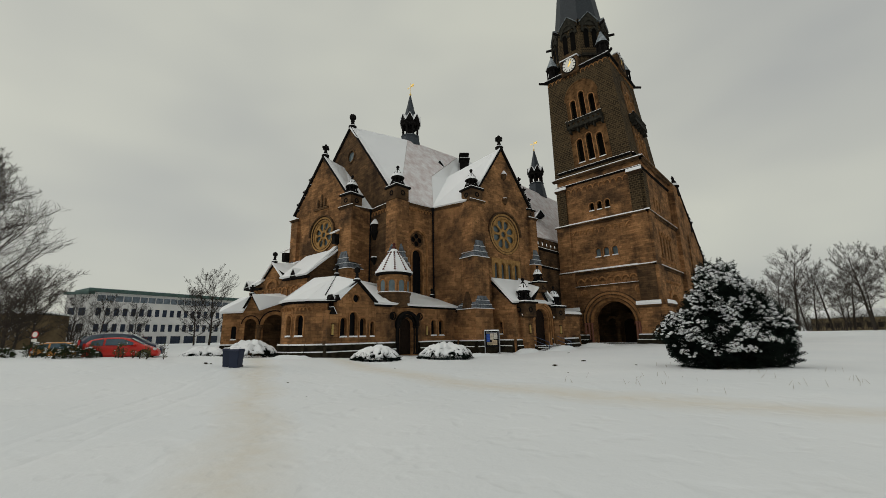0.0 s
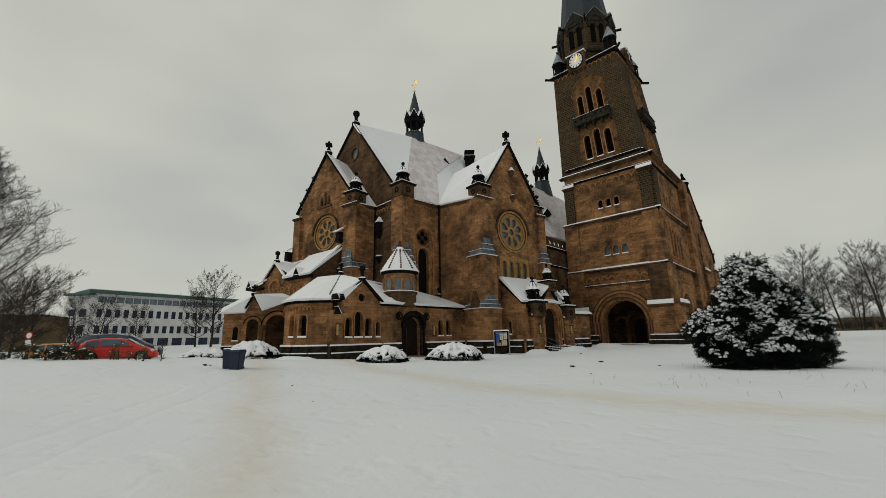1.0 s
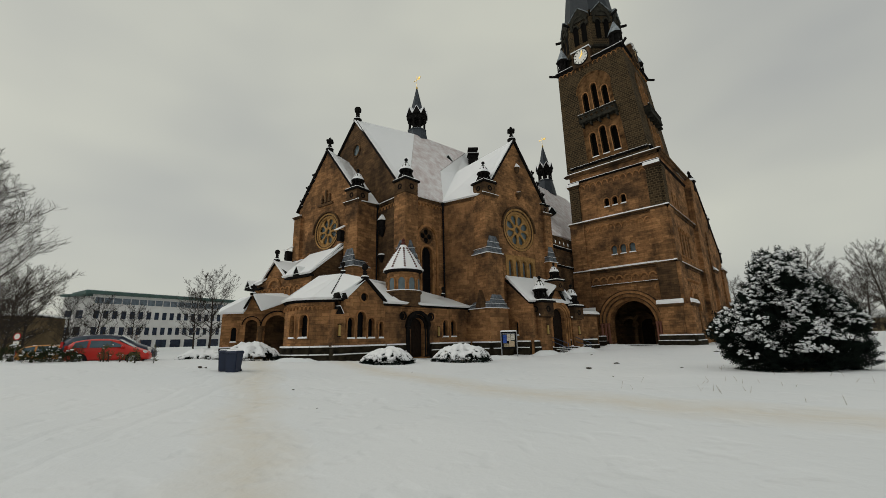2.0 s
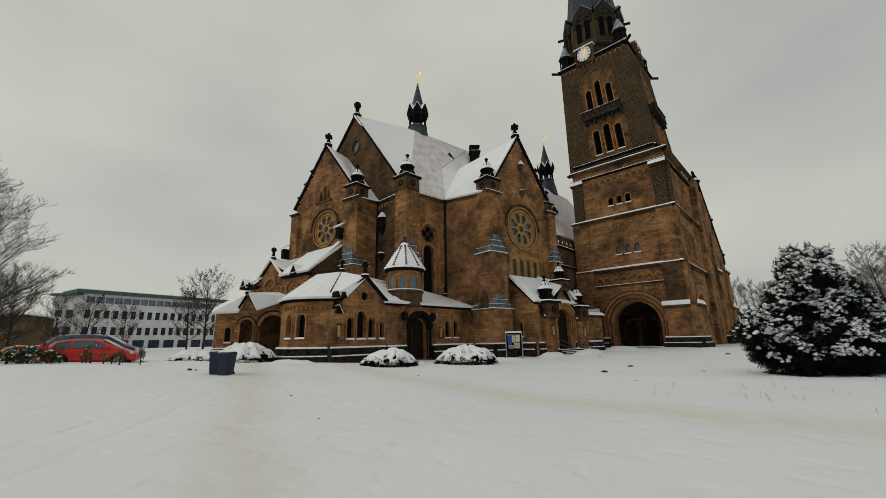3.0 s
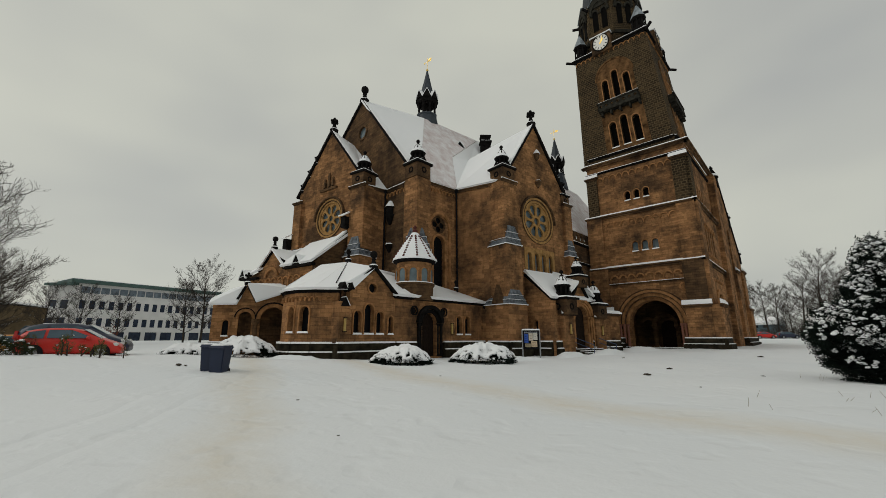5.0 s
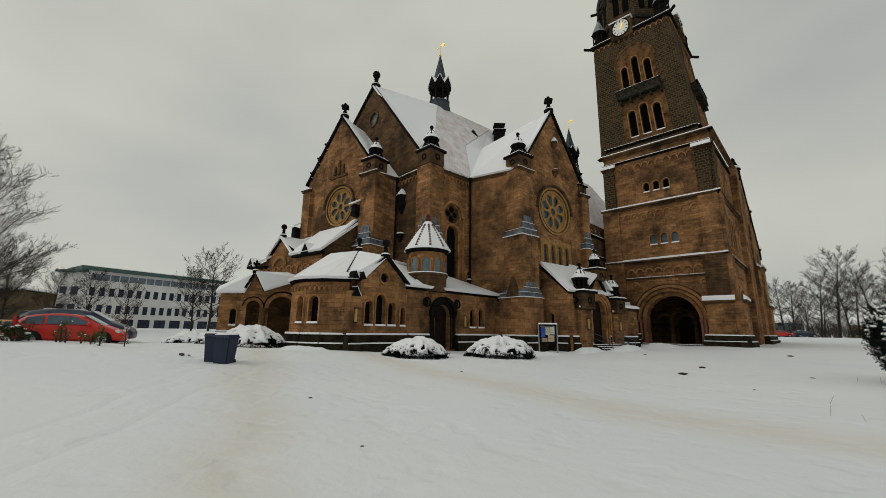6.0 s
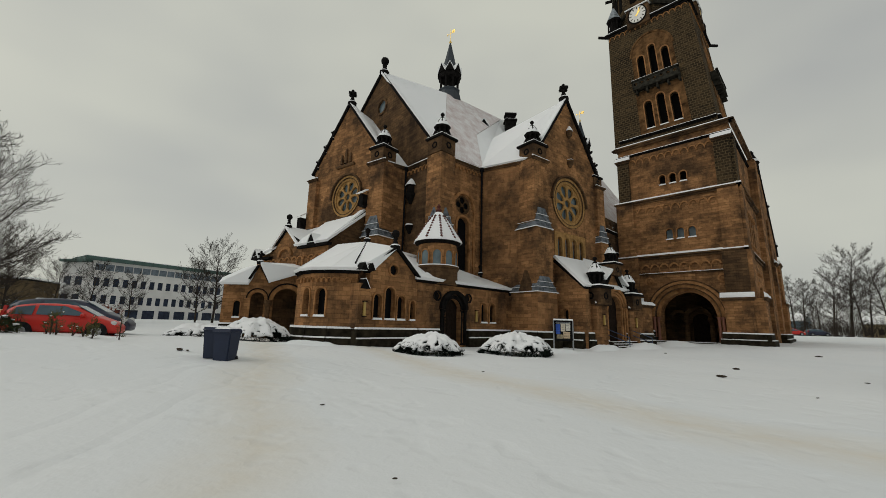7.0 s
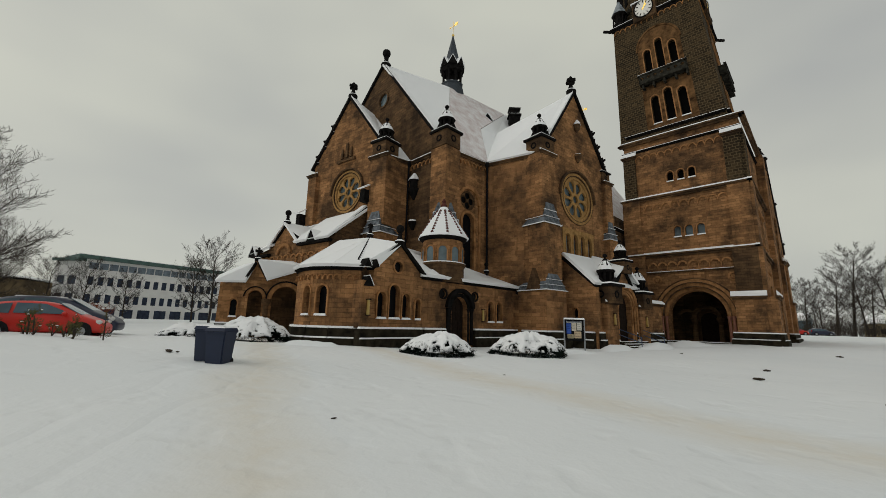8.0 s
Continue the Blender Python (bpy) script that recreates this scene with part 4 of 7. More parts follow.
coping(bm, m, w + 0.15, 5.15, w / 2, 7.1, -0.2, 0.5, 0.22)
coping(bm, m, w / 2, 7.1, -0.15, 5.15, -0.2, 0.5, 0.22)
part("coping", bm, BLACK, church)
plinth(m, 0, w)
finial(church, -31.1, 21.0, 7.4, 0.6, ball=True)
bm = bmesh.new()
box(bm, (-1.1, -0.45, 1.5), (-0.2, 0.5, 4.4), m)
part("pier", bm, STONE, church)
plinth(m @ pose(0, -0.3, 0), -1.15, -0.15)
for u, z, s in ((-0.65, 4.15, 0.36), (-0.2, 5.4, 0.26), (-0.8, 5.4, 0.26)):
    bm = bmesh.new()
    pierced(bm, [(u - s, z - 0.1), (u + s, z - 0.1), (u, z + s * 1.5)], [], -0.55, 0.2, m)
    ob = part("gablet", bm, BLACK, church)
    bm = bmesh.new()
    coping(bm, m, u + s, z - 0.05, u, z + s * 1.5 + 0.04, -0.52, 0.15, 0.05)
    part("snow", bm, SNOW, ob)
# door wall
m, w = along((-31.0, 23.1), (-30.5, 34.2))
DU = 3.9
bm = bmesh.new()
pierced(bm, rect(0, w, 0, 5.1), [arch(DU, 0.3, 1.7, 3.1), arch(7.6, 2.1, 0.74, 3.45), arch(8.75, 2.1, 0.74, 3.45), disc(DU - 1.75, 4.1, 0.3, 12), disc(DU + 1.75, 4.1, 0.3, 12)], 0, 0.6, m)
part("wall", bm, STONE, church)
for u in (7.6, 8.75):
    window(church, m, u, 2.1, 0.74, 3.45, DARKGLASS, 0.35)
bm = bmesh.new()
band(bm, DU, 3.1, 1.2, 1.52, -0.3, 0.1, m)
band(bm, DU, 3.1, 0.86, 1.15, -0.08, 0.2, m)
for s in (-1, 1):
    lathe(bm, [(0.2, 0.3), (0.14, 0.5), (0.13, 2.8), (0.22, 3.08)], m @ pose(DU + s * 1.3, -0.1, 0), 8)
    lathe(bm, [(0.16, 0.3), (0.11, 0.5), (0.1, 2.8), (0.18, 3.08)], m @ pose(DU + s * 1.0, 0.02, 0), 8)
part("portal_moulding", bm, BLACK, church, "blackened round door arch")
bm = bmesh.new()
pierced(bm, arch(DU, 0.3, 1.72, 3.1), [], 0.45, 0.52, m)
ob = part("door", bm, DARKWOOD, church, "dark boarded wooden door, closed")
bm = bmesh.new()
for k in range(6):
    box(bm, (DU - 0.83 + 0.28 * k, 0.42, 0.35), (DU - 0.83 + 0.28 * k + 0.25, 0.446, 3.4), m)
part("board", bm, DARKWOOD, ob)
bm = bmesh.new()
lathe(bm, [(0.03, 0), (0.05, 0.04), (0.04, 0.1)], m @ pose(DU + 0.45, 0.4, 1.5, 90), 8)
part("door_handle", bm, LEAD, ob)
bm = bmesh.new()
for u in (DU - 1.75, DU + 1.75):
    band(bm, u, 4.1, 0.3, 0.42, -0.06, 0.05, m, 0, 2 * math.pi, 14)
    pierced(bm, disc(u, 4.1, 0.31, 12), [], 0.15, 0.2, m)
part("roundel", bm, BLACK, church)
plinth(m, 0.2, DU - 1.6)
plinth(m, DU + 1.6, w)
ledge(church, m, 0.1, w, 5.15, 0.26, 0.18, 0.2, BLACK)
bm = bmesh.new()
slab(bm, [at(m, 0, -0.4, 5.15), at(m, w, -0.4, 5.15), (-33.2, 33.5, 6.3), (-33.6, 29.0, 7.0), (-33.6, 27.6, 7.0)], 0.22)
part("roof", bm, SNOW, church, "low annex roof under snow")
finial(church, -32.1, 32.0, 6.7, 0.4, ball=True)
downpipe(church, -30.3, 34.3, 0.2, 5.0)
# round stair turret with a snowed cone
CT = pose(-32.0, 26.2, 0)
bm = bmesh.new()
prism(bm, [(1.6 * math.cos(math.pi * (k + 0.5) / 10), 1.6 * math.sin(math.pi * (k + 0.5) / 10)) for k in range(20)], 6.4, 8.5, CT)
ob = part("stair_turret", bm, STONE, church, "round turret with a snow-covered conical roof")
for k in range(10):
    f = CT @ pose(0, 0, 0, 0, 0, 36 * k + 8) @ pose(0, -1.6, 0)
    bm = bmesh.new()
    band(bm, 0, 7.45, 0.31, 0.42, -0.08, 0.1, f, n=8)
    for s in (-1, 1):
        box(bm, (s * 0.365 - 0.05, -0.07, 6.6), (s * 0.365 + 0.05, 0.1, 7.45), f)
    part("window", bm, TRIM, ob)
    bm = bmesh.new()
    pierced(bm, arch(0, 6.6, 0.62, 7.45), [], -0.015, 0.06, f)
    part("pane", bm, GLASS, ob)
bm = bmesh.new()
lathe(bm, [(1.72, 5.0), (1.72, 6.2), (1.85, 6.35), (1.85, 6.5), (1.6, 6.52)], CT, 20)
part("foot", bm, STONE_DARK, ob)
bm = bmesh.new()
lathe(bm, [(1.62, 8.3), (1.9, 8.42), (1.95, 8.55)], CT, 20)
part("cornice", bm, BLACK, ob)
bm = bmesh.new()
lathe(bm, [(2.08, 8.55), (2.05, 8.68), (1.1, 10.15), (0.3, 11.25), (0.15, 11.3)], CT, 10)
lathe(bm, [(1.84, 6.5), (1.8, 6.58), (1.6, 6.6)], CT, 20)
part("snow", bm, SNOW, ob, "smooth snow on the cone")
bm = bmesh.new()
for k in range(10):
    t = math.pi / 5 * k
    for j in range(9):
        r = 1.9 - 1.5 * j / 9
        z = 8.75 + (1.9 - r) * 1.5
        lathe(bm, [(0.11, -0.1), (0.14, 0.08), (0.04, 0.2)], CT @ pose(r * math.cos(t), r * math.sin(t), z), 5)
lathe(bm, [(0.25, 11.1), (0.2, 11.3), (0.26, 11.45), (0.12, 11.65), (0.18, 11.8), (0.05, 12.0)], CT, 8)
part("hip_knobs", bm, plain("red_hip_tile", (0.10, 0.035, 0.028), 0.8), ob, "rows of dark red hip tiles")
plinth(FR @ pose(0, -0.95, 0), -1.75, 0.95)
plinth(FR @ pose(-1.75, 0, 0, 0, 0, -90), -1.6, 0.95)
# slate weathering of the corner pier behind the turret
buttress_cap(church, pose(-34.05, 28.35, 0, 0, 0, 45), -1.35, 1.35, 10.0, 1.35, 1.9, up_out=0.9, back=1.3)

# ---- porch at the far left of the annexes ----
FP = pose(-45.6, 15.3, 0, 0, 0, 68)
bm = bmesh.new()
pierced(bm, [(-1.0, 0), (5.6, 0), (5.6, 6.4), (3.1, 5.5), (2.35, 5.2), (1.6, 6.6), (0.9, 4.9), (-1.0, 4.8)], [arch(0.15, 2.0, 0.5, 3.2), arch(1.7, 0.2, 1.1, 3.7), arch(4.1, 0.2, 2.2, 3.6)], 0, 0.6, FP)
part("wall", bm, STONE, church)
bm = bmesh.new()
band(bm, 4.1, 3.6, 1.12, 1.45, -0.2, 0.05, FP)
band(bm, 1.7, 3.7, 0.57, 0.8, -0.2, 0.05, FP)
part("portal_moulding", bm, TRIM, church)
bm = bmesh.new()
band(bm, 4.1, 3.6, 1.47, 1.58, -0.3, 0.0, FP)
band(bm, 1.7, 3.7, 0.82, 0.9, -0.3, 0.0, FP)
part("portal_moulding", bm, BLACK, church)
bm = bmesh.new()
for u in (2.6,):
    lathe(bm, [(0.3, 0), (0.25, 0.4), (0.2, 3.0), (0.36, 3.3), (0.36, 3.55)], FP @ pose(u, -0.1, 0), 10)
part("column", bm, STONE_DARK, church)
bm = bmesh.new()
box(bm, (-0.9, 2.6, 0), (5.6, 2.8, 5.0), FP)
part("wall", bm, STONE_DARK, church)
window(church, FP, 0.15, 2.0, 0.5, 3.2, DARKGLASS, 0.3)
bm = bmesh.new()
slab(bm, [at(FP, -1.3, -0.3, 4.75), at(FP, 0.9, -0.3, 4.85), at(FP, 1.6, 0.4, 6.6), at(FP, 0.4, 3.2, 6.6), at(FP, -1.3, 2.0, 5.4)], 0.2)
slab(bm, [at(FP, 1.65, -0.35, 6.7), at(FP, 2.5, -0.35, 5.1), at(FP, 5.7, -0.35, 6.35), at(FP, 5.7, 3.4, 7.3), at(FP, 1.65, 3.4, 6.9)], 0.2)
part("roof", bm, SNOW, church, "porch roof under snow")
bm = bmesh.new()
coping(bm, FP, 2.45, 5.1, 1.6, 6.6, -0.25, 0.3, 0.2)
coping(bm, FP, 1.6, 6.6, 0.75, 4.8, -0.25, 0.3, 0.2)
part("coping", bm, BLACK, church)
c = at(FP, 1.6, 0, 7.0)
finial(church, c.x, c.y, c.z, 0.5)
plinth(FP, -1.0, 0.9)

# ---- side porch towards the tower ----
FQ = FR @ pose(0, -3.0, 0) @ Matrix.Diagonal((1.13, 1, 1, 1))
bm = bmesh.new()
pierced(bm, [(-0.4, 0), (3.2, 0), (3.2, 5.3), (-0.4, 8.4)], [arch(1.2, 2.1, 0.55, 3.3)], 0, 0.5, pose(*at(FR, 1.9, 0.0), 0, 0, 81 - 90))
part("wall", bm, STONE, church)
SW = pose(*at(FR, 1.9, 0.0), 0, 0, 81 - 90)
window(church, SW, 1.2, 2.1, 0.55, 3.3, DARKGLASS, 0.3)
plinth(SW, -0.3, 3.0)
bm = bmesh.new()
coping(bm, SW, -0.5, 8.45, 3.2, 5.3, -0.15, 0.4, 0.16)
part("coping", bm, BLACK, church)
bm = bmesh.new()
slab(bm, [at(FR, 1.7, 0, 8.5), at(FR, 9.1, 0, 8.5), at(FR, 9.1, -3.2, 5.5), at(FR, 1.7, -3.2, 5.5)], 0.25)
slab(bm, [at(FR, 6.67, -3.4, 7.6), at(FR, 6.67, 0, 8.8), at(FR, 4.5, -1.0, 6.9), at(FR, 4.5, -3.4, 6.0)], 0.2)
slab(bm, [at(FR, 6.67, -3.4, 7.6), at(FR, 6.67, 0, 8.8), at(FR, 8.8, -1.0, 6.9), at(FR, 8.8, -3.4, 6.0)], 0.2)
part("roof", bm, SNOW, church, "porch roof under thick snow")
bm = bmesh.new()
pierced(bm, [(1.9, 0), (8.9, 0), (8.9, 4.4), (7.9, 4.4), (5.9, 7.4), (3.9, 4.4), (1.9, 5.2)], [arch(5.9, 0.7, 1.9, 4.0)], 0, 0.5, FQ)
part("wall", bm, STONE, church)
bm = bmesh.new()
for k, (a, b) in enumerate(((1.0, 1.2), (1.22, 1.42), (1.45, 1.75))):
    band(bm, 5.9, 4.0, a, b, -0.08 - 0.1 * k, 0.1, FQ)
for k in range(3):
    for s in (-1, 1):
        lathe(bm, [(0.14, 0.7), (0.1, 0.9), (0.1, 3.6), (0.17, 3.95)], FQ @ pose(5.9 + s * (1.1 + 0.25 * k), -0.06 - 0.09 * k, 0), 8)
part("portal_moulding", bm, TRIM, church)
bm = bmesh.new()
pierced(bm, arch(5.9, 0.7, 1.92, 4.0), [], 0.4, 0.46, FQ)
part("door", bm, DARKWOOD, church, "dark wooden church door, closed")
for u, z, s in ((3.4, 4.2, 0.55), (8.3, 4.0, 0.5)):
    bm = bmesh.new()
    box(bm, (u - 0.75, -0.5, 0), (u + 0.75, 0.4, z - 0.2), FQ)
    part("pier", bm, STONE, church)
    ledge(church, FQ @ pose(0, -0.5, 0), u - 0.75, u + 0.75, z - 0.1, 0.15, 0.2, 0.14)
    c = at(FQ, u, -0.05, z)
    pinnacle(church, c.x, c.y, c.z - 0.2, s * 1.75, 81)
bm = bmesh.new()
coping(bm, FQ, 7.9, 4.5, 5.9, 7.4, -0.2, 0.4, 0.2)
coping(bm, FQ, 5.9, 7.4, 3.9, 4.5, -0.2, 0.4, 0.2)
part("coping", bm, BLACK, church)
c = at(FQ, 6.1, 0.2, 7.6)
pinnacle(church, c.x, c.y, c.z - 0.7, 0.72, 81)
plinth(FQ, 1.9, 4.4)
plinth(FQ, 7.3, 12.0, 0.0)
bm = bmesh.new()
pierced(bm, rect(8.8, 13.5, 0, 4.5), [], 0.6, 1.1, FQ)
part("wall", bm, STONE, church)
ledge(church, FQ @ pose(0, 0.6, 0), 8.8, 13.5, 4.5, 0.3, 0.25, 0.25)

# ---- the tower ----
tower = thing("church_tower", (-22, 64, 0), "tall square sandstone bell tower with clock and slate spire", "church tower")
TX0, TX1, TY0, TY1 = -28.6, -15.1, 58.0, 75.0
FT, FS = pose(0, TY0, 0), pose(TX1, 0, 0, 0, 0, 90)
PC, PR = -21.35, 2.95
bm = bmesh.new()
tri2 = [arch(-21.3 + 1.25 * k, 13.2, 0.8, 14.2) for k in (-1, 0, 1)]
tri3 = [arch(-21.7 + 1.2 * k, 20.6, 0.75, 21.6) for k in (-1, 0, 1)]
pierced(bm, rect(TX0, TX1, 0, 11.2), [arch(PC, 0.5, 2 * PR, 3.6, 18)], 0, 1.6, FT)
part("wall", bm, STONE, tower)
bm = bmesh.new()
pierced(bm, rect(TX0, TX1, 11.2, 18.8), tri2, 0, 0.8, FT)
part("wall", bm, STONE, tower)
bm = bmesh.new()
pierced(bm, rect(TX0 + 0.3, TX1 - 0.3, 18.8, 27.0), tri3, 0.25, 1.0, FT)
part("wall", bm, STONE, tower)
for c in (-1, 0, 1):
    window(tower, FT, -21.3 + 1.25 * c, 13.2, 0.8, 14.2, GLASS, 0.4)
    window(tower, FT @ pose(0, 0.25, 0), -21.7 + 1.2 * c, 20.6, 0.75, 21.6, VOID, 0.5)
# side wall with a blind window bay and arch
bm = bmesh.new()
pierced(bm, rect(TY0 + 1.61, TY1, 0, 11.2), [arch(65.5, 1.0, 5.0, 5.0, 14)], 0, 1.2, FS)
part("wall", bm, STONE, tower)
bm = bmesh.new()
pierced(bm, rect(TY0 + 0.81, TY1, 11.2, 18.8), [arch(63.0 + 1.6 * k, 12.4, 0.9, 16.0) for k in range(4)], 0, 0.8, FS)
part("wall", bm, STONE, tower)
bm = bmesh.new()
pierced(bm, rect(TY0 + 1.01, TY1 - 0.3, 18.8, 27.0), [arch(63.5 + 1.4 * k, 20.4, 0.75, 21.8) for k in range(3)], 0.3, 1.0, FS)
part("wall", bm, STONE, tower)
bm = bmesh.new()
band(bm, 65.5, 5.0, 2.5, 3.1, -0.25, 0.2, FS)
part("side_arch", bm, TRIM, tower)
bm = bmesh.new()
for k in range(4):
    band(bm, 63.0 + 1.6 * k, 16.0, 0.46, 0.7, -0.2, 0.2, FS, n=8)
part("window_arches", bm, TRIM, tower)
for z in (9.0, 12.2):
    bm = bmesh.new()
    for k in range(10):
        band(bm, 61.5 + 0.85 * k, z, 0.28, 0.42, -0.15, 0.02, FS, n=6)
    part("blind_arcade", bm, TRIM, tower)
# black sheets behind the side openings, coloured as the darkness inside the tower
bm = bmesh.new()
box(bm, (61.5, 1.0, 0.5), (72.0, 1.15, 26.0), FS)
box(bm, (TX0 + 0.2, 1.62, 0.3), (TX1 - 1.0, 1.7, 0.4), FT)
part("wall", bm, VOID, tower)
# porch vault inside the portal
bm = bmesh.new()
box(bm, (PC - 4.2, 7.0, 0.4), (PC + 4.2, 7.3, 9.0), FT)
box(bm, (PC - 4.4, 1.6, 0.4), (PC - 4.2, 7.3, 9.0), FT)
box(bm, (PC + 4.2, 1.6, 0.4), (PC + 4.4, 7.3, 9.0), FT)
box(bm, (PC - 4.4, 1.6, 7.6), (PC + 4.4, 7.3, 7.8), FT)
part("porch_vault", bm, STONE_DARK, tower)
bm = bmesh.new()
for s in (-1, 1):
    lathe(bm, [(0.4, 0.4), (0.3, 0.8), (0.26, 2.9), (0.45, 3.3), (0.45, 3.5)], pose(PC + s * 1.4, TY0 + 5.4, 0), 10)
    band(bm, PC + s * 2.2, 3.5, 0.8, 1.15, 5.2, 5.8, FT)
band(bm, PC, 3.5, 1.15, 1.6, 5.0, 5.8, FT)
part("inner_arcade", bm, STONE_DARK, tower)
bm = bmesh.new()
pierced(bm, arch(PC, 0.4, 2.0, 3.2), [], 6.9, 6.98, FT)
part("door", bm, DARKWOOD, tower, "dark wooden door deep in the porch")
bm = bmesh.new()
for k, (a, b, y) in enumerate(((PR, PR + 0.42, 0.2), (PR + 0.48, PR + 0.9, -0.02), (PR + 0.98, PR + 1.3, -0.2))):
    band(bm, PC, 3.6, a, b, y - 0.3, y + 0.3, FT, n=24)
part("portal_moulding", bm, TRIM, tower, "stepped round portal arch")
bm = bmesh.new()
for r_ in (PR + 0.45, PR + 0.94, PR + 1.4):
    band(bm, PC, 3.6, r_ - 0.05, r_ + 0.05, -0.5, 0.1, FT, n=24)
part("portal_moulding", bm, STONE_DARK, tower, "dark roll mouldings of the portal arch")
bm = bmesh.new()
for s in (-1, 1):
    for k in range(3):
        lathe(bm, [(0.22, 0.8), (0.16, 1.2), (0.15, 3.1), (0.25, 3.55)], FT @ pose(PC + s * (PR + 0.2 + 0.42 * k), -0.2 - 0.14 * k, 0), 10)
part("jamb_shaft", bm, plain("red_porphyry_shaft", (0.22, 0.085, 0.05), 0.6), tower, "reddish stone jamb shafts")
bm = bmesh.new()
for s in (-1, 1):
    band(bm, PC + s * 3.9, 8.0, 0.35, 0.55, -0.1, 0.02, FT, 0, 2 * math.pi, 16)
    lathe(bm, [(0.3, 0.0), (0.2, 0.12)], FT @ pose(PC + s * 3.9, 0, 8.0, 90), 8)
part("roundel", bm, TRIM, tower)
bm = bmesh.new()
for k in range(8):
    u = -25.6 + 1.1 * k
    band(bm, u, 9.75, 0.32, 0.5, -0.22, 0.02, FT, n=10)
    box(bm, (u - 0.6, -0.2, 9.2), (u - 0.5, 0.02, 9.8), FT)
part("blind_arcade", bm, TRIM, tower)
ledge(tower, FT, -26.3, -17.2, 9.0, 0.2, 0.2, 0.06)
corbels(tower, FT, TX0 + 0.5, TX1 - 1.0, 17.4, 1.0)
corbels(tower, FT @ pose(0, 0.25, 0), TX0 + 0.8, TX1 - 1.0, 24.6, 0.9)
for z, o in ((11.3, 0.35), (18.9, 0.4), (27.1, 0.4)):
    ledge(tower, FT, TX0, TX1, z, o, 0.45, 0.2, STONE_DARK)
    ledge(tower, FS, TY0, TY1, z, o, 0.45, 0.16, STONE_DARK)
ledge(tower, FT @ pose(0, 0.25, 0), TX0 + 0.3, TX1 - 0.3, 25.8, 0.25, 0.25, 0.12, BLACK)
ledge(tower, FS @ pose(0, 0.3, 0), TY0 + 0.3, TY1 - 0.3, 25.8, 0.25, 0.25, 0.1, BLACK)
# corner piers, stage by stage
for x0, x1, z0, z1, o, mat in ((-17.5, -14.9, 0, 5.6, 0.75, STONE), (-17.3, -15.0, 5.6, 11.1, 0.3, STONE_DARK), (-17.1, -15.05, 11.3, 18.7, 0.25, STONE), (-17.0, -15.4, 18.9, 25.0, 0.1, RUSTIC),
                            (-29.3, -26.2, 0, 5.2, 0.75, STONE), (-29.0, -26.4, 5.2, 11.1, 0.3, STONE), (-28.8, -26.6, 11.3, 18.7, 0.25, STONE), (-28.4, -26.9, 18.9, 25.0, 0.1, RUSTIC)):
    bm = bmesh.new()
    box(bm, (x0, -o, z0), (x1, 0.3, z1), FT)
    part("pier", bm, mat, tower)
for y0, y1, z0, z1, o, mat in ((57.4, 60.8, 0, 5.6, 1.2, STONE), (57.8, 60.5, 5.6, 11.1, 0.5, STONE), (57.9, 60.2, 11.3, 18.7, 0.35, STONE), (58.2, 59.8, 18.9, 25.0, 0.1, RUSTIC),
                            (86.6, 90.3, 0, 6.5, 1.15, STONE), (86.8, 90.2, 6.5, 13.0, 0.9, STONE), (78.0, 80.4, 0, 12.0, 1.0, STONE), (78.2, 80.2, 12.0, 18.7, 0.8, STONE), (73.2, 75.6, 18.9, 26.5, 0.4, RUSTIC)):
    bm = bmesh.new()
    box(bm, (y0, -o, z0), (y1, 0.3, z1), FS)
    part("pier", bm, mat, tower)
for f, a, b, z, o in ((FT, -17.6, -14.9, 5.7, 0.75), (FT, -29.2, -26.1, 5.3, 0.75), (FS, 57.4, 60.8, 5.7, 1.2), (FS, 86.6, 90.3, 6.6, 1.15), (FS, 86.8, 90.2, 13.1, 0.9), (FS, 78.0, 80.4, 12.1, 1.0), (FT, -17.0, -15.3, 25.1, 0.1), (FT, -28.4, -26.9, 25.1, 0.1)):
    ledge(tower, f @ pose(0, -o, 0), a, b, z, 0.25, 0.4, 0.38)
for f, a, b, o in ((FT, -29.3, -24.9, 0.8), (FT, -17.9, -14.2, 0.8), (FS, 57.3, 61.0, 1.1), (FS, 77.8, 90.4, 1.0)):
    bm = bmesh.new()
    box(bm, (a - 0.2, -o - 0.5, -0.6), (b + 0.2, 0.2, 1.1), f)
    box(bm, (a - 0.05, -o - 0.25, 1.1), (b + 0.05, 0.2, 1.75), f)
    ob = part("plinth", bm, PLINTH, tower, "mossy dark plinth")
    bm = bmesh.new()
    box(bm, (a - 0.15, -o - 0.46, 1.102), (b + 0.15, -o - 0.26, 1.18), f, 0.02)
    box(bm, (a - 0.02, -o - 0.22, 1.752), (b + 0.02, 0.1, 1.88), f, 0.03)
    part("snow", bm, SNOW, ob)
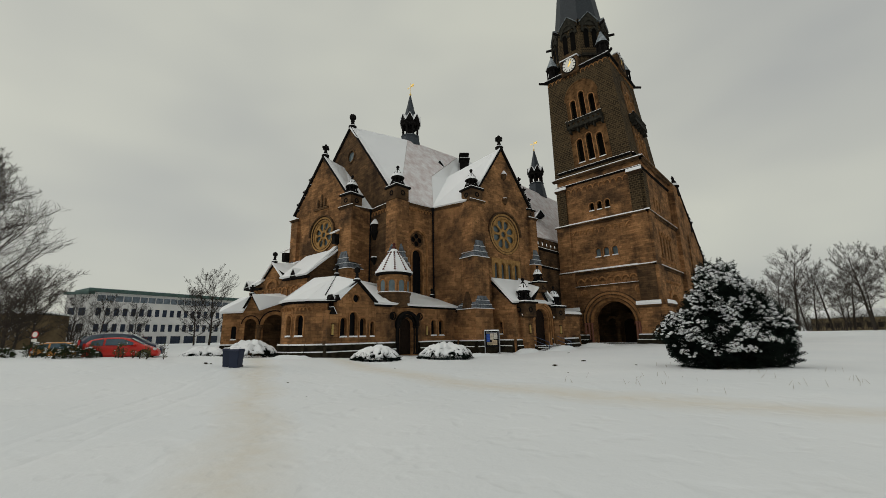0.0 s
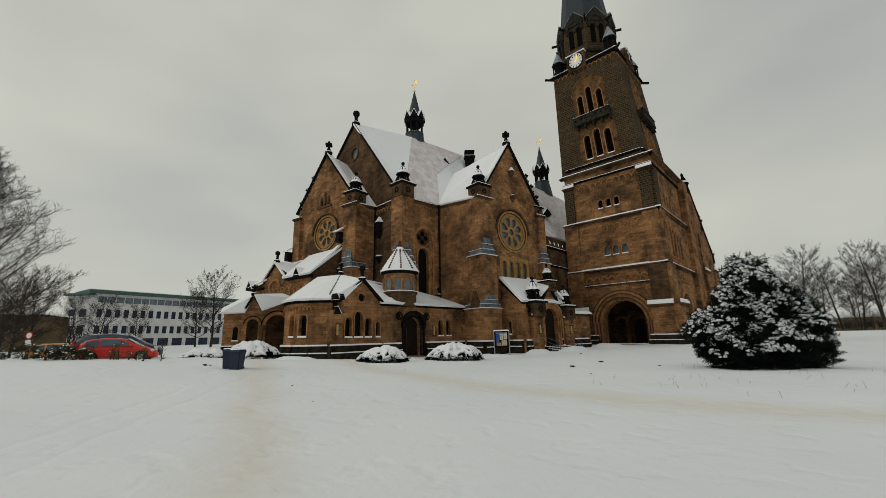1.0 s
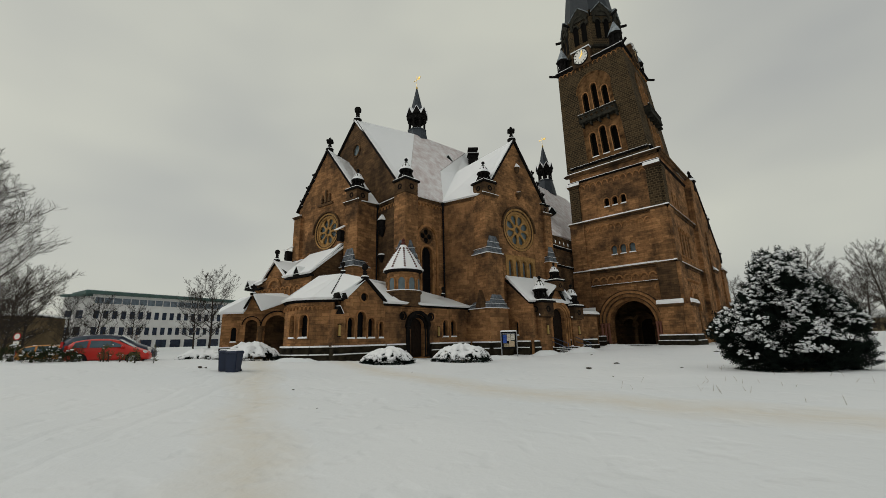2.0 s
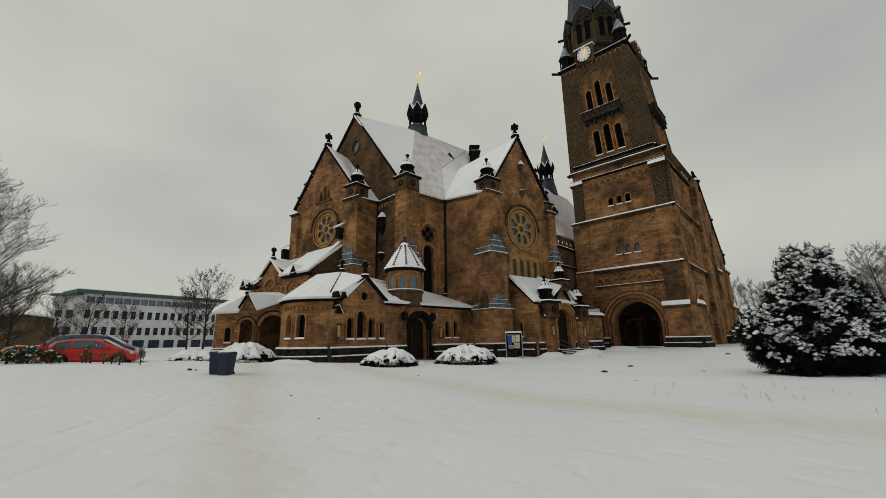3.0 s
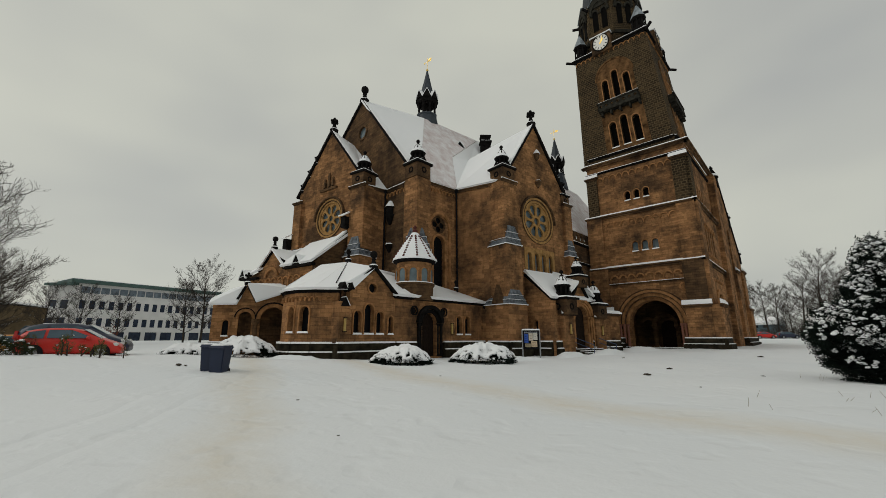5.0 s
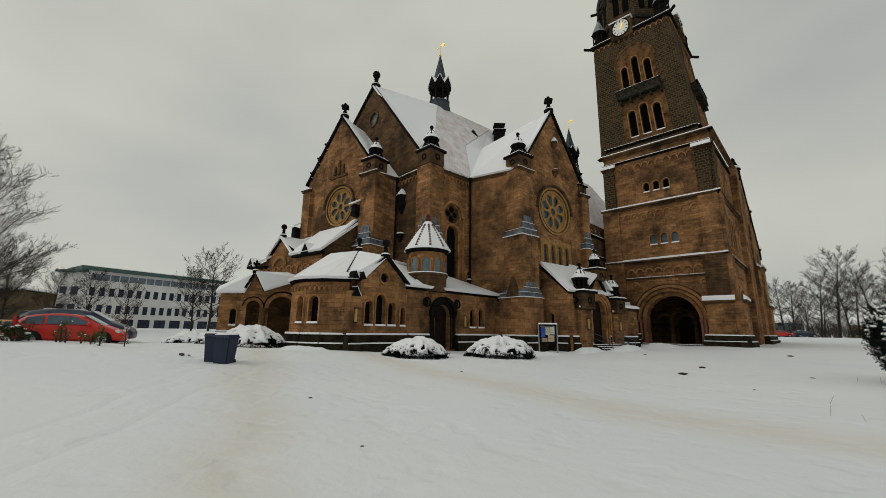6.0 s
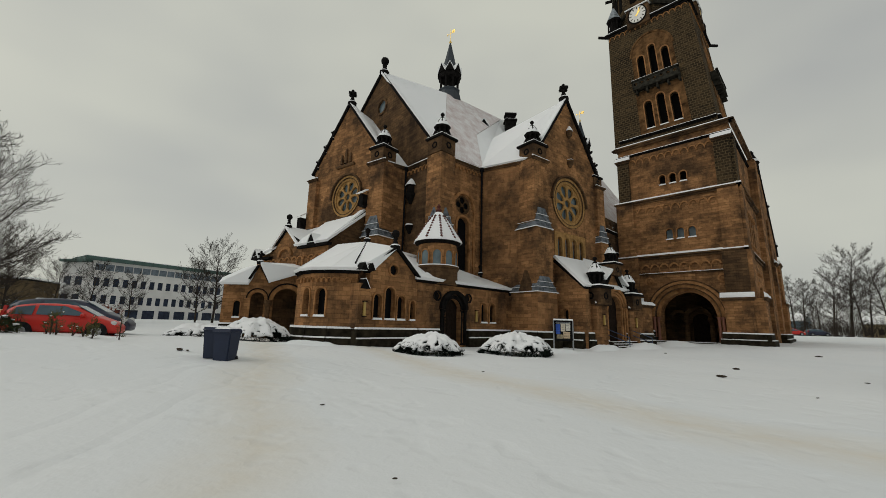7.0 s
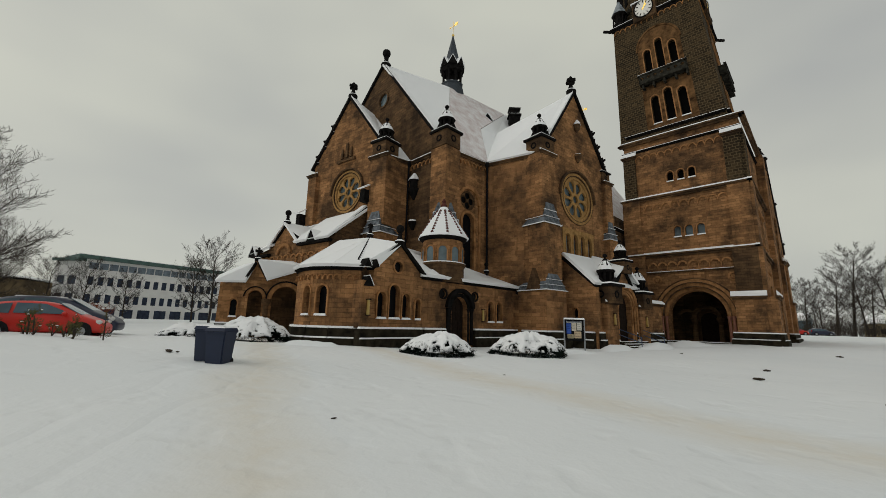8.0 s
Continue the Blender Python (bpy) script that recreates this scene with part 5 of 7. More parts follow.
# raking buttress wall at the back of the side
bm = bmesh.new()
pierced(bm, [(72.9, 0), (90.0, 0), (90.0, 9.0), (89.5, 12.0), (89.2, 15.6), (75.7, 26.8), (72.9, 26.8)], [], -0.6, 0.9, FS)
part("buttress_wall", bm, STONE, tower)
bm = bmesh.new()
coping(bm, FS, 75.6, 26.9, 89.3, 15.7, -0.75, 1.0, 0.25)
part("coping", bm, BLACK, tower)
for u, z in ((76.0, 26.6), (82.6, 21.2), (89.0, 15.8)):
    bm = bmesh.new()
    lathe(bm, [(0.55, -1.2), (0.5, 0.4), (0.7, 0.5), (0.62, 0.75), (0.2, 2.0), (0.28, 2.2), (0.08, 2.6)], FS @ pose(u, -0.3, z), 8)
    ob = part("pinnacle", bm, BLACK, tower, "sooty stone pinnacle")
    bm = bmesh.new()
    lathe(bm, [(0.68, 0.74), (0.6, 0.84), (0.25, 1.8), (0.2, 1.85)], FS @ pose(u, -0.3, z), 8)
    part("snow", bm, SNOW, ob, "snow on the pinnacle")
# belfry stage
BX0, BX1, BY0, BY1 = -28.75, -16.2, 58.6, 72.4
FB, FBS = pose(0, BY0, 0), pose(BX1, 0, 0, 0, 0, 90)
BC = (BX0 + BX1) / 2
SC = (BY0 + BY1) / 2
for f, c, a, b in ((FB, BC, BX0, BX1), (FBS, SC, BY0, BY1)):
    bm = bmesh.new()
    lo = [arch(c + 0.2 + 1.75 * k, 29.2, 1.05, 33.0 + (0.6 if k == 0 else 0)) for k in (-1, 0, 1)]
    hi = [arch(c + 0.1 + 1.75 * k, 37.2, 1.0, 40.6 + (1.2 if k == 0 else 0)) for k in (-1, 0, 1)]
    pierced(bm, rect(a + (0.91 if f is FBS else 0), b, 27, 46.7), lo + hi, 0, 0.9, f)
    part("wall", bm, RUSTIC, tower)
    bm = bmesh.new()
    pierced(bm, rect(c - 3.0, c + 3.4, 28.6, 35.2), lo, -0.06, 0.02, f)
    panel = [(c - 2.9, 36.8), (c + 3.1, 36.8)] + [(c + 0.1 + 3.0 * math.cos(t), 41.2 + 3.0 * math.sin(t)) for t in (math.pi * k / 14 for k in range(15))]
    pierced(bm, panel, hi, -0.06, 0.02, f)
    band(bm, c + 0.1, 41.2, 3.0, 3.25, -0.16, 0.02, f, n=20)
    part("window_panel", bm, BAY, tower, "smooth sandstone window bay")
    # belfry panes are black sheets that paint the unlit inside
    for k in (-1, 0, 1):
        window(tower, f, c + 0.2 + 1.75 * k, 29.2, 1.05, 33.0 + (0.6 if k == 0 else 0), VOID, 0.7, ring=0.14)
        window(tower, f, c + 0.1 + 1.75 * k, 37.2, 1.0, 40.6 + (1.2 if k == 0 else 0), VOID, 0.7, ring=0.14)
    bm = bmesh.new()
    box(bm, (c - 3.1, -0.95, 35.4), (c + 3.3, 0.02, 35.7), f)
    pierced(bm, rect(c - 3.1, c + 3.3, 35.7, 36.7), [disc(c - 2.6 + 0.9 * k, 36.2, 0.26, 8) for k in range(7)], -0.95, -0.8, f)
    box(bm, (c - 3.2, -1.05, 36.7), (c + 3.4, -0.7, 36.9), f)
    for s in (-3.1, 3.1):
        box(bm, (c + s, -0.95, 35.7), (c + s + 0.2, 0.02, 36.7), f)
    for k in range(5):
        box(bm, (c - 2.8 + 1.45 * k, -0.8, 34.7), (c - 2.5 + 1.45 * k, 0.02, 35.4), f, 0.05)
    ob = part("balcony", bm, GREYSTONE, tower, "weathered grey stone balcony")
    bm = bmesh.new()
    box(bm, (c - 3.2, -1.0, 36.902), (c + 3.4, -0.72, 36.98), f, 0.03)
    part("snow", bm, SNOW, ob)
    ledge(tower, f, a, b, 47.0, 0.45, 0.6, 0.16, BLACK)
    corbels(tower, f, a + 0.2, b - 0.2, 46.0, 0.9)
    ledge(tower, f, a + 0.4, b - 0.4, 28.4, 0.3, 0.3, 0.1, BLACK)
    # clock gable
    c -= 0.9 if f is FB else 0.3
    bm = bmesh.new()
    pierced(bm, [(c - 1.9, 46.1), (c + 1.7, 46.1), (c + 1.7, 49.2), (c - 0.1, 50.2), (c - 1.9, 49.2)], [], -0.55, 2.2, f)
    ob = part("clock_gable", bm, STONE_DARK, tower)
    bm = bmesh.new()
    box(bm, (c - 2.05, -0.75, 49.25), (c + 1.85, 0.3, 49.4), f, 0.02)
    part("snow", bm, SNOW, ob)
    f = f @ pose(0, -0.56, 0)
    cz = 47.9
    bm = bmesh.new()
    pierced(bm, disc(c - 0.1, cz, 1.38, 36), [], -0.02, 0.08, f)
    dial = part("clock", bm, WHITE, ob, "white clock dial with gilded hands")
    bm = bmesh.new()
    band(bm, c - 0.1, cz, 1.38, 1.55, -0.1, 0.1, f, 0, 2 * math.pi, 36)
    for k in range(12):
        t = math.pi * k / 6
        g = f @ pose(c - 0.1, -0.03, cz) @ pose(0, 0, 0, 0, 30 * k)
        box(bm, (-0.06, -0.02, 0.9), (0.06, 0.0, 1.28), g)
    part("clock_numerals", bm, BLACK, ob, "dark dial ring and hour marks")
    bm = bmesh.new()
    for ang, ln, wd in ((25, 1.1, 0.09), (45, 0.7, 0.13)):
        g = f @ pose(c - 0.1, -0.06, cz) @ pose(0, 0, 0, 0, ang)
        box(bm, (-wd, -0.02, -0.3), (wd, 0.0, ln), g, 0.04)
    part("clock_hands", bm, GOLD, ob, "gilded clock hands")
for x, y in ((BX0, BY0), (BX1, BY0), (BX1, BY1), (BX0, BY1)):
    sx, sy = (1 if x > BC else -1), (1 if y > SC else -1)
    f = pose(x - sx * 0.9, y - sy * 0.9, 47.0) @ Matrix.Scale(1.15, 4)
    bm = bmesh.new()
    lathe(bm, [(1.1, 0), (1.1, 0.6), (0.7, 0.7), (0.7, 1.9), (1.05, 2.1), (1.15, 2.3)], f, 8, math.pi / 8)
    for k in range(8):
        t = math.pi / 4 * k
        lathe(bm, [(0.12, 0.6), (0.1, 1.9)], f @ pose(0.95 * math.cos(t), 0.95 * math.sin(t), 0), 6)
    ob = part("corner_turret", bm, BLACK, tower)
    bm = bmesh.new()
    lathe(bm, [(0.12, 4.3), (0.2, 4.5), (0.1, 4.8)], f, 6)
    part("finial", bm, BLACK, ob)
    bm = bmesh.new()
    lathe(bm, [(1.18, 2.3), (0.15, 4.4)], f, 8, math.pi / 8)
    part("turret_cap", bm, plain("snow_dusted_slate", (0.22, 0.25, 0.27), 0.7, vary=0.6, scale=2), ob)
    bm = bmesh.new()
    g = pose(x, y, 46.6, 0, 0, math.degrees(math.atan2(sy, sx)))
    box(bm, (-0.2, -0.16, -0.16), (1.8, 0.16, 0.16), g)
    part("gargoyle", bm, BLACK, tower, "projecting stone water spout")
# octagon with arcade, gables, and the spire
OCTSNOW = plain("snow_streaked_slate", (0.17, 0.19, 0.20), 0.8, vary=0.9, scale=1.6)
OC = pose(BC - 1.1, SC - 0.5, 0)
OCT = OC @ pose(0, 0, 49.5) @ Matrix.Diagonal((1, 1, 1.4, 1)) @ pose(0, 0, -49.5)
bm = bmesh.new()
lathe(bm, [(6.2, 45.8), (5.9, 49.5), (5.8, 55.0)], OCT, 8, math.pi / 8)
ob = part("octagon", bm, RUSTIC, tower)
for k in range(8):
    bm, sn, vo = bmesh.new(), bmesh.new(), bmesh.new()
    g = OCT @ pose(0, 0, 0, 0, 0, 45 * k) @ pose(0, -5.48, 0)
    for s in (-0.85, 0.85):
        band(bm, s, 53.0, 0.5, 0.75, -0.2, 0.1, g, n=8)
        # flat black sheet on the wall face, painted as shade within the arch
        pierced(vo, arch(s, 50.8, 1.0, 53.0), [], -0.03, 0.02, g)
    band(bm, 0, 53.1, 1.5, 1.85, -0.3, 0.1, g, n=12)
    pierced(bm, [(-1.95, 54.0), (1.95, 54.0), (1.5, 54.9), (0, 55.9), (-1.5, 54.9)], [], -0.15, 0.5, g)
    box(bm, (-2.2, -0.4, 49.4), (2.2, 0.1, 49.8), g)
    for s in (-1, 1):
        slab(sn, [g @ Vector((0, -0.25, 56.0)), g @ Vector((0, 2.0, 56.0)), g @ Vector((s * 2.05, 1.0, 54.5)), g @ Vector((s * 2.05, -0.3, 54.5))], 0.12)
    q = OCT @ pose(0, 0, 0, 0, 0, 45 * k + 22.5) @ pose(0, -5.9, 54.2)
    bay = part("arcade_bay", bm, GREYSTONE, ob)
    bm = bmesh.new()
    box(bm, (-0.14, -1.3, -0.14), (0.14, 0.2, 0.14), q, 0.02)
    part("gargoyle", bm, BLACK, ob, "projecting stone water spout")
    part("opening", vo, VOID, bay, "black sheet painted as the shade in an arched opening")
    part("snow", sn, OCTSNOW, bay)
bm = bmesh.new()
lathe(bm, [(5.4, 56.8), (4.8, 60.5), (0.12, 93.0)], OC, 8, math.pi / 8)
part("spire", bm, plain("dark_spire_slate", (0.02, 0.026, 0.032), 0.75, vary=0.35, scale=3.0, relief=0.4), tower, "tall octagonal slate spire")
# the belfry batters inwards, most on the outer side
for ob in tower.children_recursive:
    if ob.data is not None:
        for v in ob.data.vertices:
            if v.co.z > 27.0:
                k = (min(v.co.z, 48.0) - 27.0) / 21.0
                u = (v.co.x - BX0) / (BX1 - BX0)
                left, right = -28.2 - 0.9 * k, -16.1 - 2.25 * k
                v.co.x, v.co.y = left + (right - left) * u, 65.0 + (v.co.y - 65.0) * (1 - 0.13 * k)
# steps before the portals
steps = thing("stone_steps", (-20.5, 57, 0.3), "snow-covered stone steps before the tower portal", "steps")
for k in range(3):
    bm = bmesh.new()
    box(bm, (-25.0, 57.35 - 0.45 * (3 - k), -0.5), (-17.9, 58.0 - 0.001 * k, 0.3 + 0.17 * k))
    part("step", bm, PLINTH, steps)
    bm = bmesh.new()
    box(bm, (-25.0, 57.37 - 0.45 * (3 - k), 0.3 + 0.17 * k), (-17.9, 57.78 - 0.45 * (3 - k), 0.36 + 0.17 * k), inset=0.02)
    part("snow", bm, SNOW, steps)
side_steps = thing("side_steps", tuple(at(FQ, 5.9, -1.0, 0.1)), "low stone steps at the side porch, half snowed over", "steps")
for k in range(4):
    bm = bmesh.new()
    box(bm, (4.2, -2.2 + 0.45 * k, -0.3), (8.0, 0.0 - 0.001 * k, 0.25 + 0.17 * k), FQ)
    part("step", bm, PLINTH, side_steps)
    bm = bmesh.new()
    box(bm, (4.2, -2.18 + 0.45 * k, 0.25 + 0.17 * k), (8.0, -1.8 + 0.45 * k, 0.3 + 0.17 * k), FQ, 0.02)
    part("snow", bm, SNOW, side_steps)


# ---- single ashlar blocks on the nearest walls ----
BLOCKS = {}


def block_mesh(w, h):
    key = (round(w, 2), round(h, 2))
    if key not in BLOCKS:
        bm = bmesh.new()
        c = 0.012
        lo = [bm.verts.new((x, 0.02, z)) for x, z in ((0, 0), (w, 0), (w, h), (0, h))]
        hi = [bm.verts.new((x, -0.02, z)) for x, z in ((c, c), (w - c, c), (w - c, h - c), (c, h - c))]
        bm.faces.new(hi)
        for k in range(4):
            bm.faces.new((lo[k], lo[(k + 1) % 4], hi[(k + 1) % 4], hi[k]))
        bmesh.ops.recalc_face_normals(bm, faces=bm.faces)
        me = bpy.data.meshes.new("stone_block")
        bm.to_mesh(me), bm.free()
        me.materials.append(BLOCK)
        BLOCKS[key] = me
    return BLOCKS[key]


def lay_blocks(owner, m, u0, u1, z0, z1, keep_out=(), course=0.45):
    """Coursed blocks with staggered joints, left out where an opening or a moulding lies."""
    rows_ = max(1, round((z1 - z0) / course))
    h = (z1 - z0) / rows_
    for j in range(rows_):
        u, k = u0, 0
        while u < u1 - 0.15:
            w = (0.9, 0.7, 1.05, 0.8)[(k + 2 * j) % 4] * (0.5 if k == 0 and j % 2 else 1)
            w = min(w, u1 - u)
            z = z0 + j * h
            if u1 - u - w < 0.3:
                w = u1 - u
            if not any(a < u + w and u < b and c < z + h and z < d for a, b, c, d in keep_out):
                ob = new("stone_block", block_mesh(w - 0.014, h - 0.014))
                ob.parent = owner
                ob.matrix_parent_inverse = Matrix.Translation(-owner.location)
                ob.matrix_basis = m @ pose(u + 0.007, 0, z + 0.007)
            u, k = u + w, k + 1


m, w = along(EC, (R0.x, R0.y))
lay_blocks(church, m, 0.25, w - 0.1, 6.4, 17.3)
m, w = along((-31.0, 23.1), (-30.5, 34.2))
lay_blocks(church, m, 0.1, w - 0.3, 1.62, 4.85, ((DU - 1.6, DU + 1.6, 0, 4.9), (DU - 2.3, DU + 2.3, 3.6, 4.6), (7.1, 9.3, 1.9, 3.95), (6.35, 6.85, 2.0, 3.4)))
lay_blocks(church, FR @ pose(0, -0.95, 0), -1.75, 0.95, 0.3, 4.9)


# ---- plants ----
BARK = plain("dark_bark", (0.05, 0.041, 0.034), 0.95, vary=0.45, scale=3, relief=0.5)
NEEDLE = plain("dark_yew_needles", (0.007, 0.012, 0.009), 0.8, vary=0.5, scale=2.5, relief=0)
LEAF = plain("dark_hedge_leaves", (0.03, 0.04, 0.018), 0.8, vary=0.5, scale=5, relief=0)
STALK = plain("olive_brown_leaves", (0.09, 0.085, 0.035), 0.8, vary=0.5, scale=9, relief=0)
RUST = plain("withered_red_leaves", (0.19, 0.06, 0.035), 0.8, vary=0.4, scale=4, relief=0)


def tube(verts, faces, a, b, ra, rb, sides):
    d = (b - a).normalized()
    s = d.orthogonal().normalized()
    t = d.cross(s)
    k0 = len(verts)
    for p, r in ((a, ra), (b, rb)):
        for k in range(sides):
            w = 2 * math.pi * k / sides
            verts.append(p + (s * math.cos(w) + t * math.sin(w)) * r)
    for k in range(sides):
        faces.append((k0 + k, k0 + (k + 1) % sides, k0 + sides + (k + 1) % sides, k0 + sides + k))


def raw(name, verts, faces, mat, parent, label="", kind=""):
    me = bpy.data.meshes.new(name)
    me.from_pydata([tuple(v) for v in verts], [], faces)
    for mm in (mat if isinstance(mat, (list, tuple)) else (mat,)):
        me.materials.append(mm)
    ob = new(name, me)
    ob.parent = parent
    return tagged(ob, label, kind=kind)


def limbed_tree(seed, high, wide, label, first=0.14, low=12.0, top=66.0, limbs=30, group="bare winter trees", fine=0.016, depth=3, keep=0.6, dome=False):
    """A leafless tree with one stem, limbs all the way up it and fine twigs on every limb. Built at the origin."""
    rng = random.Random(seed)
    ob = thing("tree", (0, 0, 0), label, "tree", group)
    tv, tf, cv, cf, sv, sf = [], [], [], [], [], []

    def shoot(p, d, length, r, level):
        n = (7, 5, 3, 2)[level]
        for k in range(n):
            d = (d + Vector((rng.uniform(-1, 1), rng.uniform(-1, 1), rng.uniform(-0.6, 0.8))) * (0.12, 0.16, 0.2, 0.25)[level] + Vector((0, 0, (0.06, 0.05, 0.03, 0)[level]))).normalized()
            q = p + d * (length / n)
            r2 = max(fine, r * (0.8, 0.8, 0.85, 0.9)[level])
            tube(cv, cf, p, q, r, r2, (6, 4, 3, 3)[level])
            if level < 2 and abs(d.z) < 0.6 and rng.random() < 0.6:
                tube(sv, sf, p + Vector((0, 0, r * 0.8)), q + Vector((0, 0, r2 * 0.8)), r * 0.5, r2 * 0.5, 3)
            p, r = q, r2
            if level < depth and (k > 0 or level > 0):
                for sg in (-1, 1):
                    if rng.random() > keep:
                        continue
                    side = d.cross(Vector((rng.uniform(-0.7, 0.7), rng.uniform(-0.7, 0.7), 1))).normalized() * sg
                    nd = (d * 0.8 + side * rng.uniform(0.4, 0.8) + Vector((0, 0, rng.uniform(-0.1, 0.35)))).normalized()
                    shoot(p, nd, length * rng.uniform(0.32, 0.5) * (1.15 - 0.5 * k / n), max(fine, r * 0.5), level + 1)

    p, d, n = Vector((0, 0, -0.3)), Vector((0, 0, 1)), 14
    radius = high * 0.015
    for k in range(n):
        d = (d + Vector((rng.uniform(-1, 1), rng.uniform(-1, 1), 0.5)) * 0.035).normalized()
        q = p + d * (high * 0.82 / n)
        r2 = high * 0.015 * (1 - 0.85 * ((k + 1) / n) ** 1.1)
        tube(tv, tf, p, q, radius, r2, 9)
        for j in range(limbs):
            h = first + (0.98 - first) * (j + 0.5) / limbs
            if k / n <= h < (k + 1) / n:
                a = j * 2.4 + rng.uniform(-0.4, 0.4)
                e = radians(low + (top - low) * h ** 1.3 + rng.uniform(-8, 8))
                reach = wide * (0.42 + 0.58 * math.sin(math.pi * min(1.0, 0.28 + 0.78 * h))) * rng.uniform(0.8, 1.1)
                if dome:
                    reach = wide * (0.3 + 0.7 * math.sin(math.pi * (0.12 + 0.78 * (h - first) / (1 - first)))) * rng.uniform(0.85, 1.05)
                shoot(p.lerp(q, h * n - k), Vector((math.cos(a) * math.cos(e), math.sin(a) * math.cos(e), math.sin(e))), reach, r2 * 0.48 + 0.02, 0)
        p, radius = q, r2
    raw("trunk", tv, tf, BARK, ob)
    crown = raw("crown", cv, cf, BARK, ob, "bare forked branches and twigs")
    raw("snow", sv, sf, SNOW, crown, "thin snow along the limbs", "stuff")
    return ob


def put_tree(proto, first, x, y, s, turn, label=""):
    m = pose(x, y, ground_z(x, y), 0, 0, turn)
    if first:
        proto.matrix_basis = m @ Matrix.Scale(s, 4)
        return proto
    ob = copy_thing(proto, m)
    ob.scale = (s, s, s)
    return tagged(ob, label)


def spray(verts, faces, p, d, length, rng, leaves=6, width=0.3):
    """One frond: narrow leaves on both sides of a stem."""
    s = d.orthogonal().normalized()
    s = (Matrix.Rotation(rng.uniform(0, 6.28), 3, d) @ s)
    for k in range(leaves):
        c = p + d * length * (k + 0.5) / leaves
        side = s * (1 if k % 2 else -1)
        tip = c + (side * width + d * 0.6 * width) * length * (1.15 - 0.6 * k / leaves)
        w = d * length * 0.10
        k0 = len(verts)
        verts += [c - w, tip - w * 0.2, tip + w * 0.5, c + w]
        faces.append((k0, k0 + 1, k0 + 2, k0 + 3))


ICO = None


def lump(verts, faces, p, r, flat, rng):
    """A small irregular cushion of snow."""
    global ICO
    if ICO is None:
        t = bmesh.new()
        bmesh.ops.create_icosphere(t, subdivisions=1, radius=1)
        t.verts.index_update()
        ICO = ([v.co.copy() for v in t.verts], [[v.index for v in f.verts] for f in t.faces])
        t.free()
    k0, off = len(verts), Vector((rng.uniform(0, 50), rng.uniform(0, 50), 0))
    sx, sy = rng.uniform(0.6, 1.6), rng.uniform(0.6, 1.6)
    for v in ICO[0]:
        q = v * (1 + 0.55 * noise.noise(v * 1.8 + off))
        verts.append(p + Vector((q.x * r * sx, q.y * r * sy, q.z * r * flat)))
    faces += [[k0 + i for i in f] for f in ICO[1]]


def evergreen(name, x, y, lobes, count, length, label, category, seed, snow=0.5, snow_size=0.16, mat=None, upright=0.35, base=None, group="", flat=0.55, cluster=1):
    """A dense evergreen shrub of many fronds on uneven lobes, with cushions of snow on the upper ones."""
    rng = random.Random(seed)
    gz = ground_z(x, y) if base is None else base
    ob = thing(name, (x, y, gz), label, category, group)
    fv, ff, sv, sf, bv, bf = [], [], [], [], [], []
    total = sum(l[3] * l[4] * l[5] for l in lobes)
    for cx, cy, cz, rx, ry, rz in lobes:
        n = int(count * rx * ry * rz / total)
        off = Vector((rng.uniform(0, 99), 0, 0))
        for k in range(max(2, n // 60)):
            t = Vector((rng.gauss(0, 1), rng.gauss(0, 1), abs(rng.gauss(0, 1)))).normalized()
            tube(bv, bf, Vector((cx * 0.5, cy * 0.5, 0)), Vector((cx + t.x * rx * 0.9, cy + t.y * ry * 0.9, cz + t.z * rz * 0.9)), 0.03, 0.012, 4)
        for k in range(n):
            t = Vector((rng.gauss(0, 1), rng.gauss(0, 1), rng.gauss(0.25, 1))).normalized()
            f = rng.uniform(0.45, 1.0) ** 0.5 * (1 + 0.45 * noise.noise(t * 2.3 + off) + 0.2 * noise.noise(t * 6.0 + off))
            p = Vector((cx + t.x * rx * f, cy + t.y * ry * f, cz + t.z * rz * f))
            if p.z < 0.05:
                continue
            d = (t + Vector((rng.uniform(-0.6, 0.6), rng.uniform(-0.6, 0.6), upright + rng.uniform(-0.3, 0.5)))).normalized()
            spray(fv, ff, p, d, length * rng.uniform(0.6, 1.4), rng)
            clump = noise.noise(p * 1.5 + off)
            if f > 0.82 and t.z > -0.25 and clump > (0.0 if cluster > 1 else 0.05) - 0.28 * t.z and rng.random() < snow:
                for _ in range(cluster):
                    jig = Vector((rng.uniform(-1, 1), rng.uniform(-1, 1), rng.uniform(-0.8, 0.8))) * (snow_size * 1.4 if cluster > 1 else 0.0)
                    lump(sv, sf, p + d * length * 0.45 + jig + Vector((0, 0, 0.03)), snow_size * rng.uniform(0.5, 1.5), flat, rng)
    raw("branchwork", bv, bf, BARK, ob)
    raw("foliage", fv, ff, mat or NEEDLE, ob, "dark evergreen fronds")
    if sv:
        me = raw("snow", sv, sf, SNOW, ob, "cushions of fresh snow on the fronds", "stuff")
        me.data.polygons.foreach_set("use_smooth", [True] * len(me.data.polygons))
    return ob


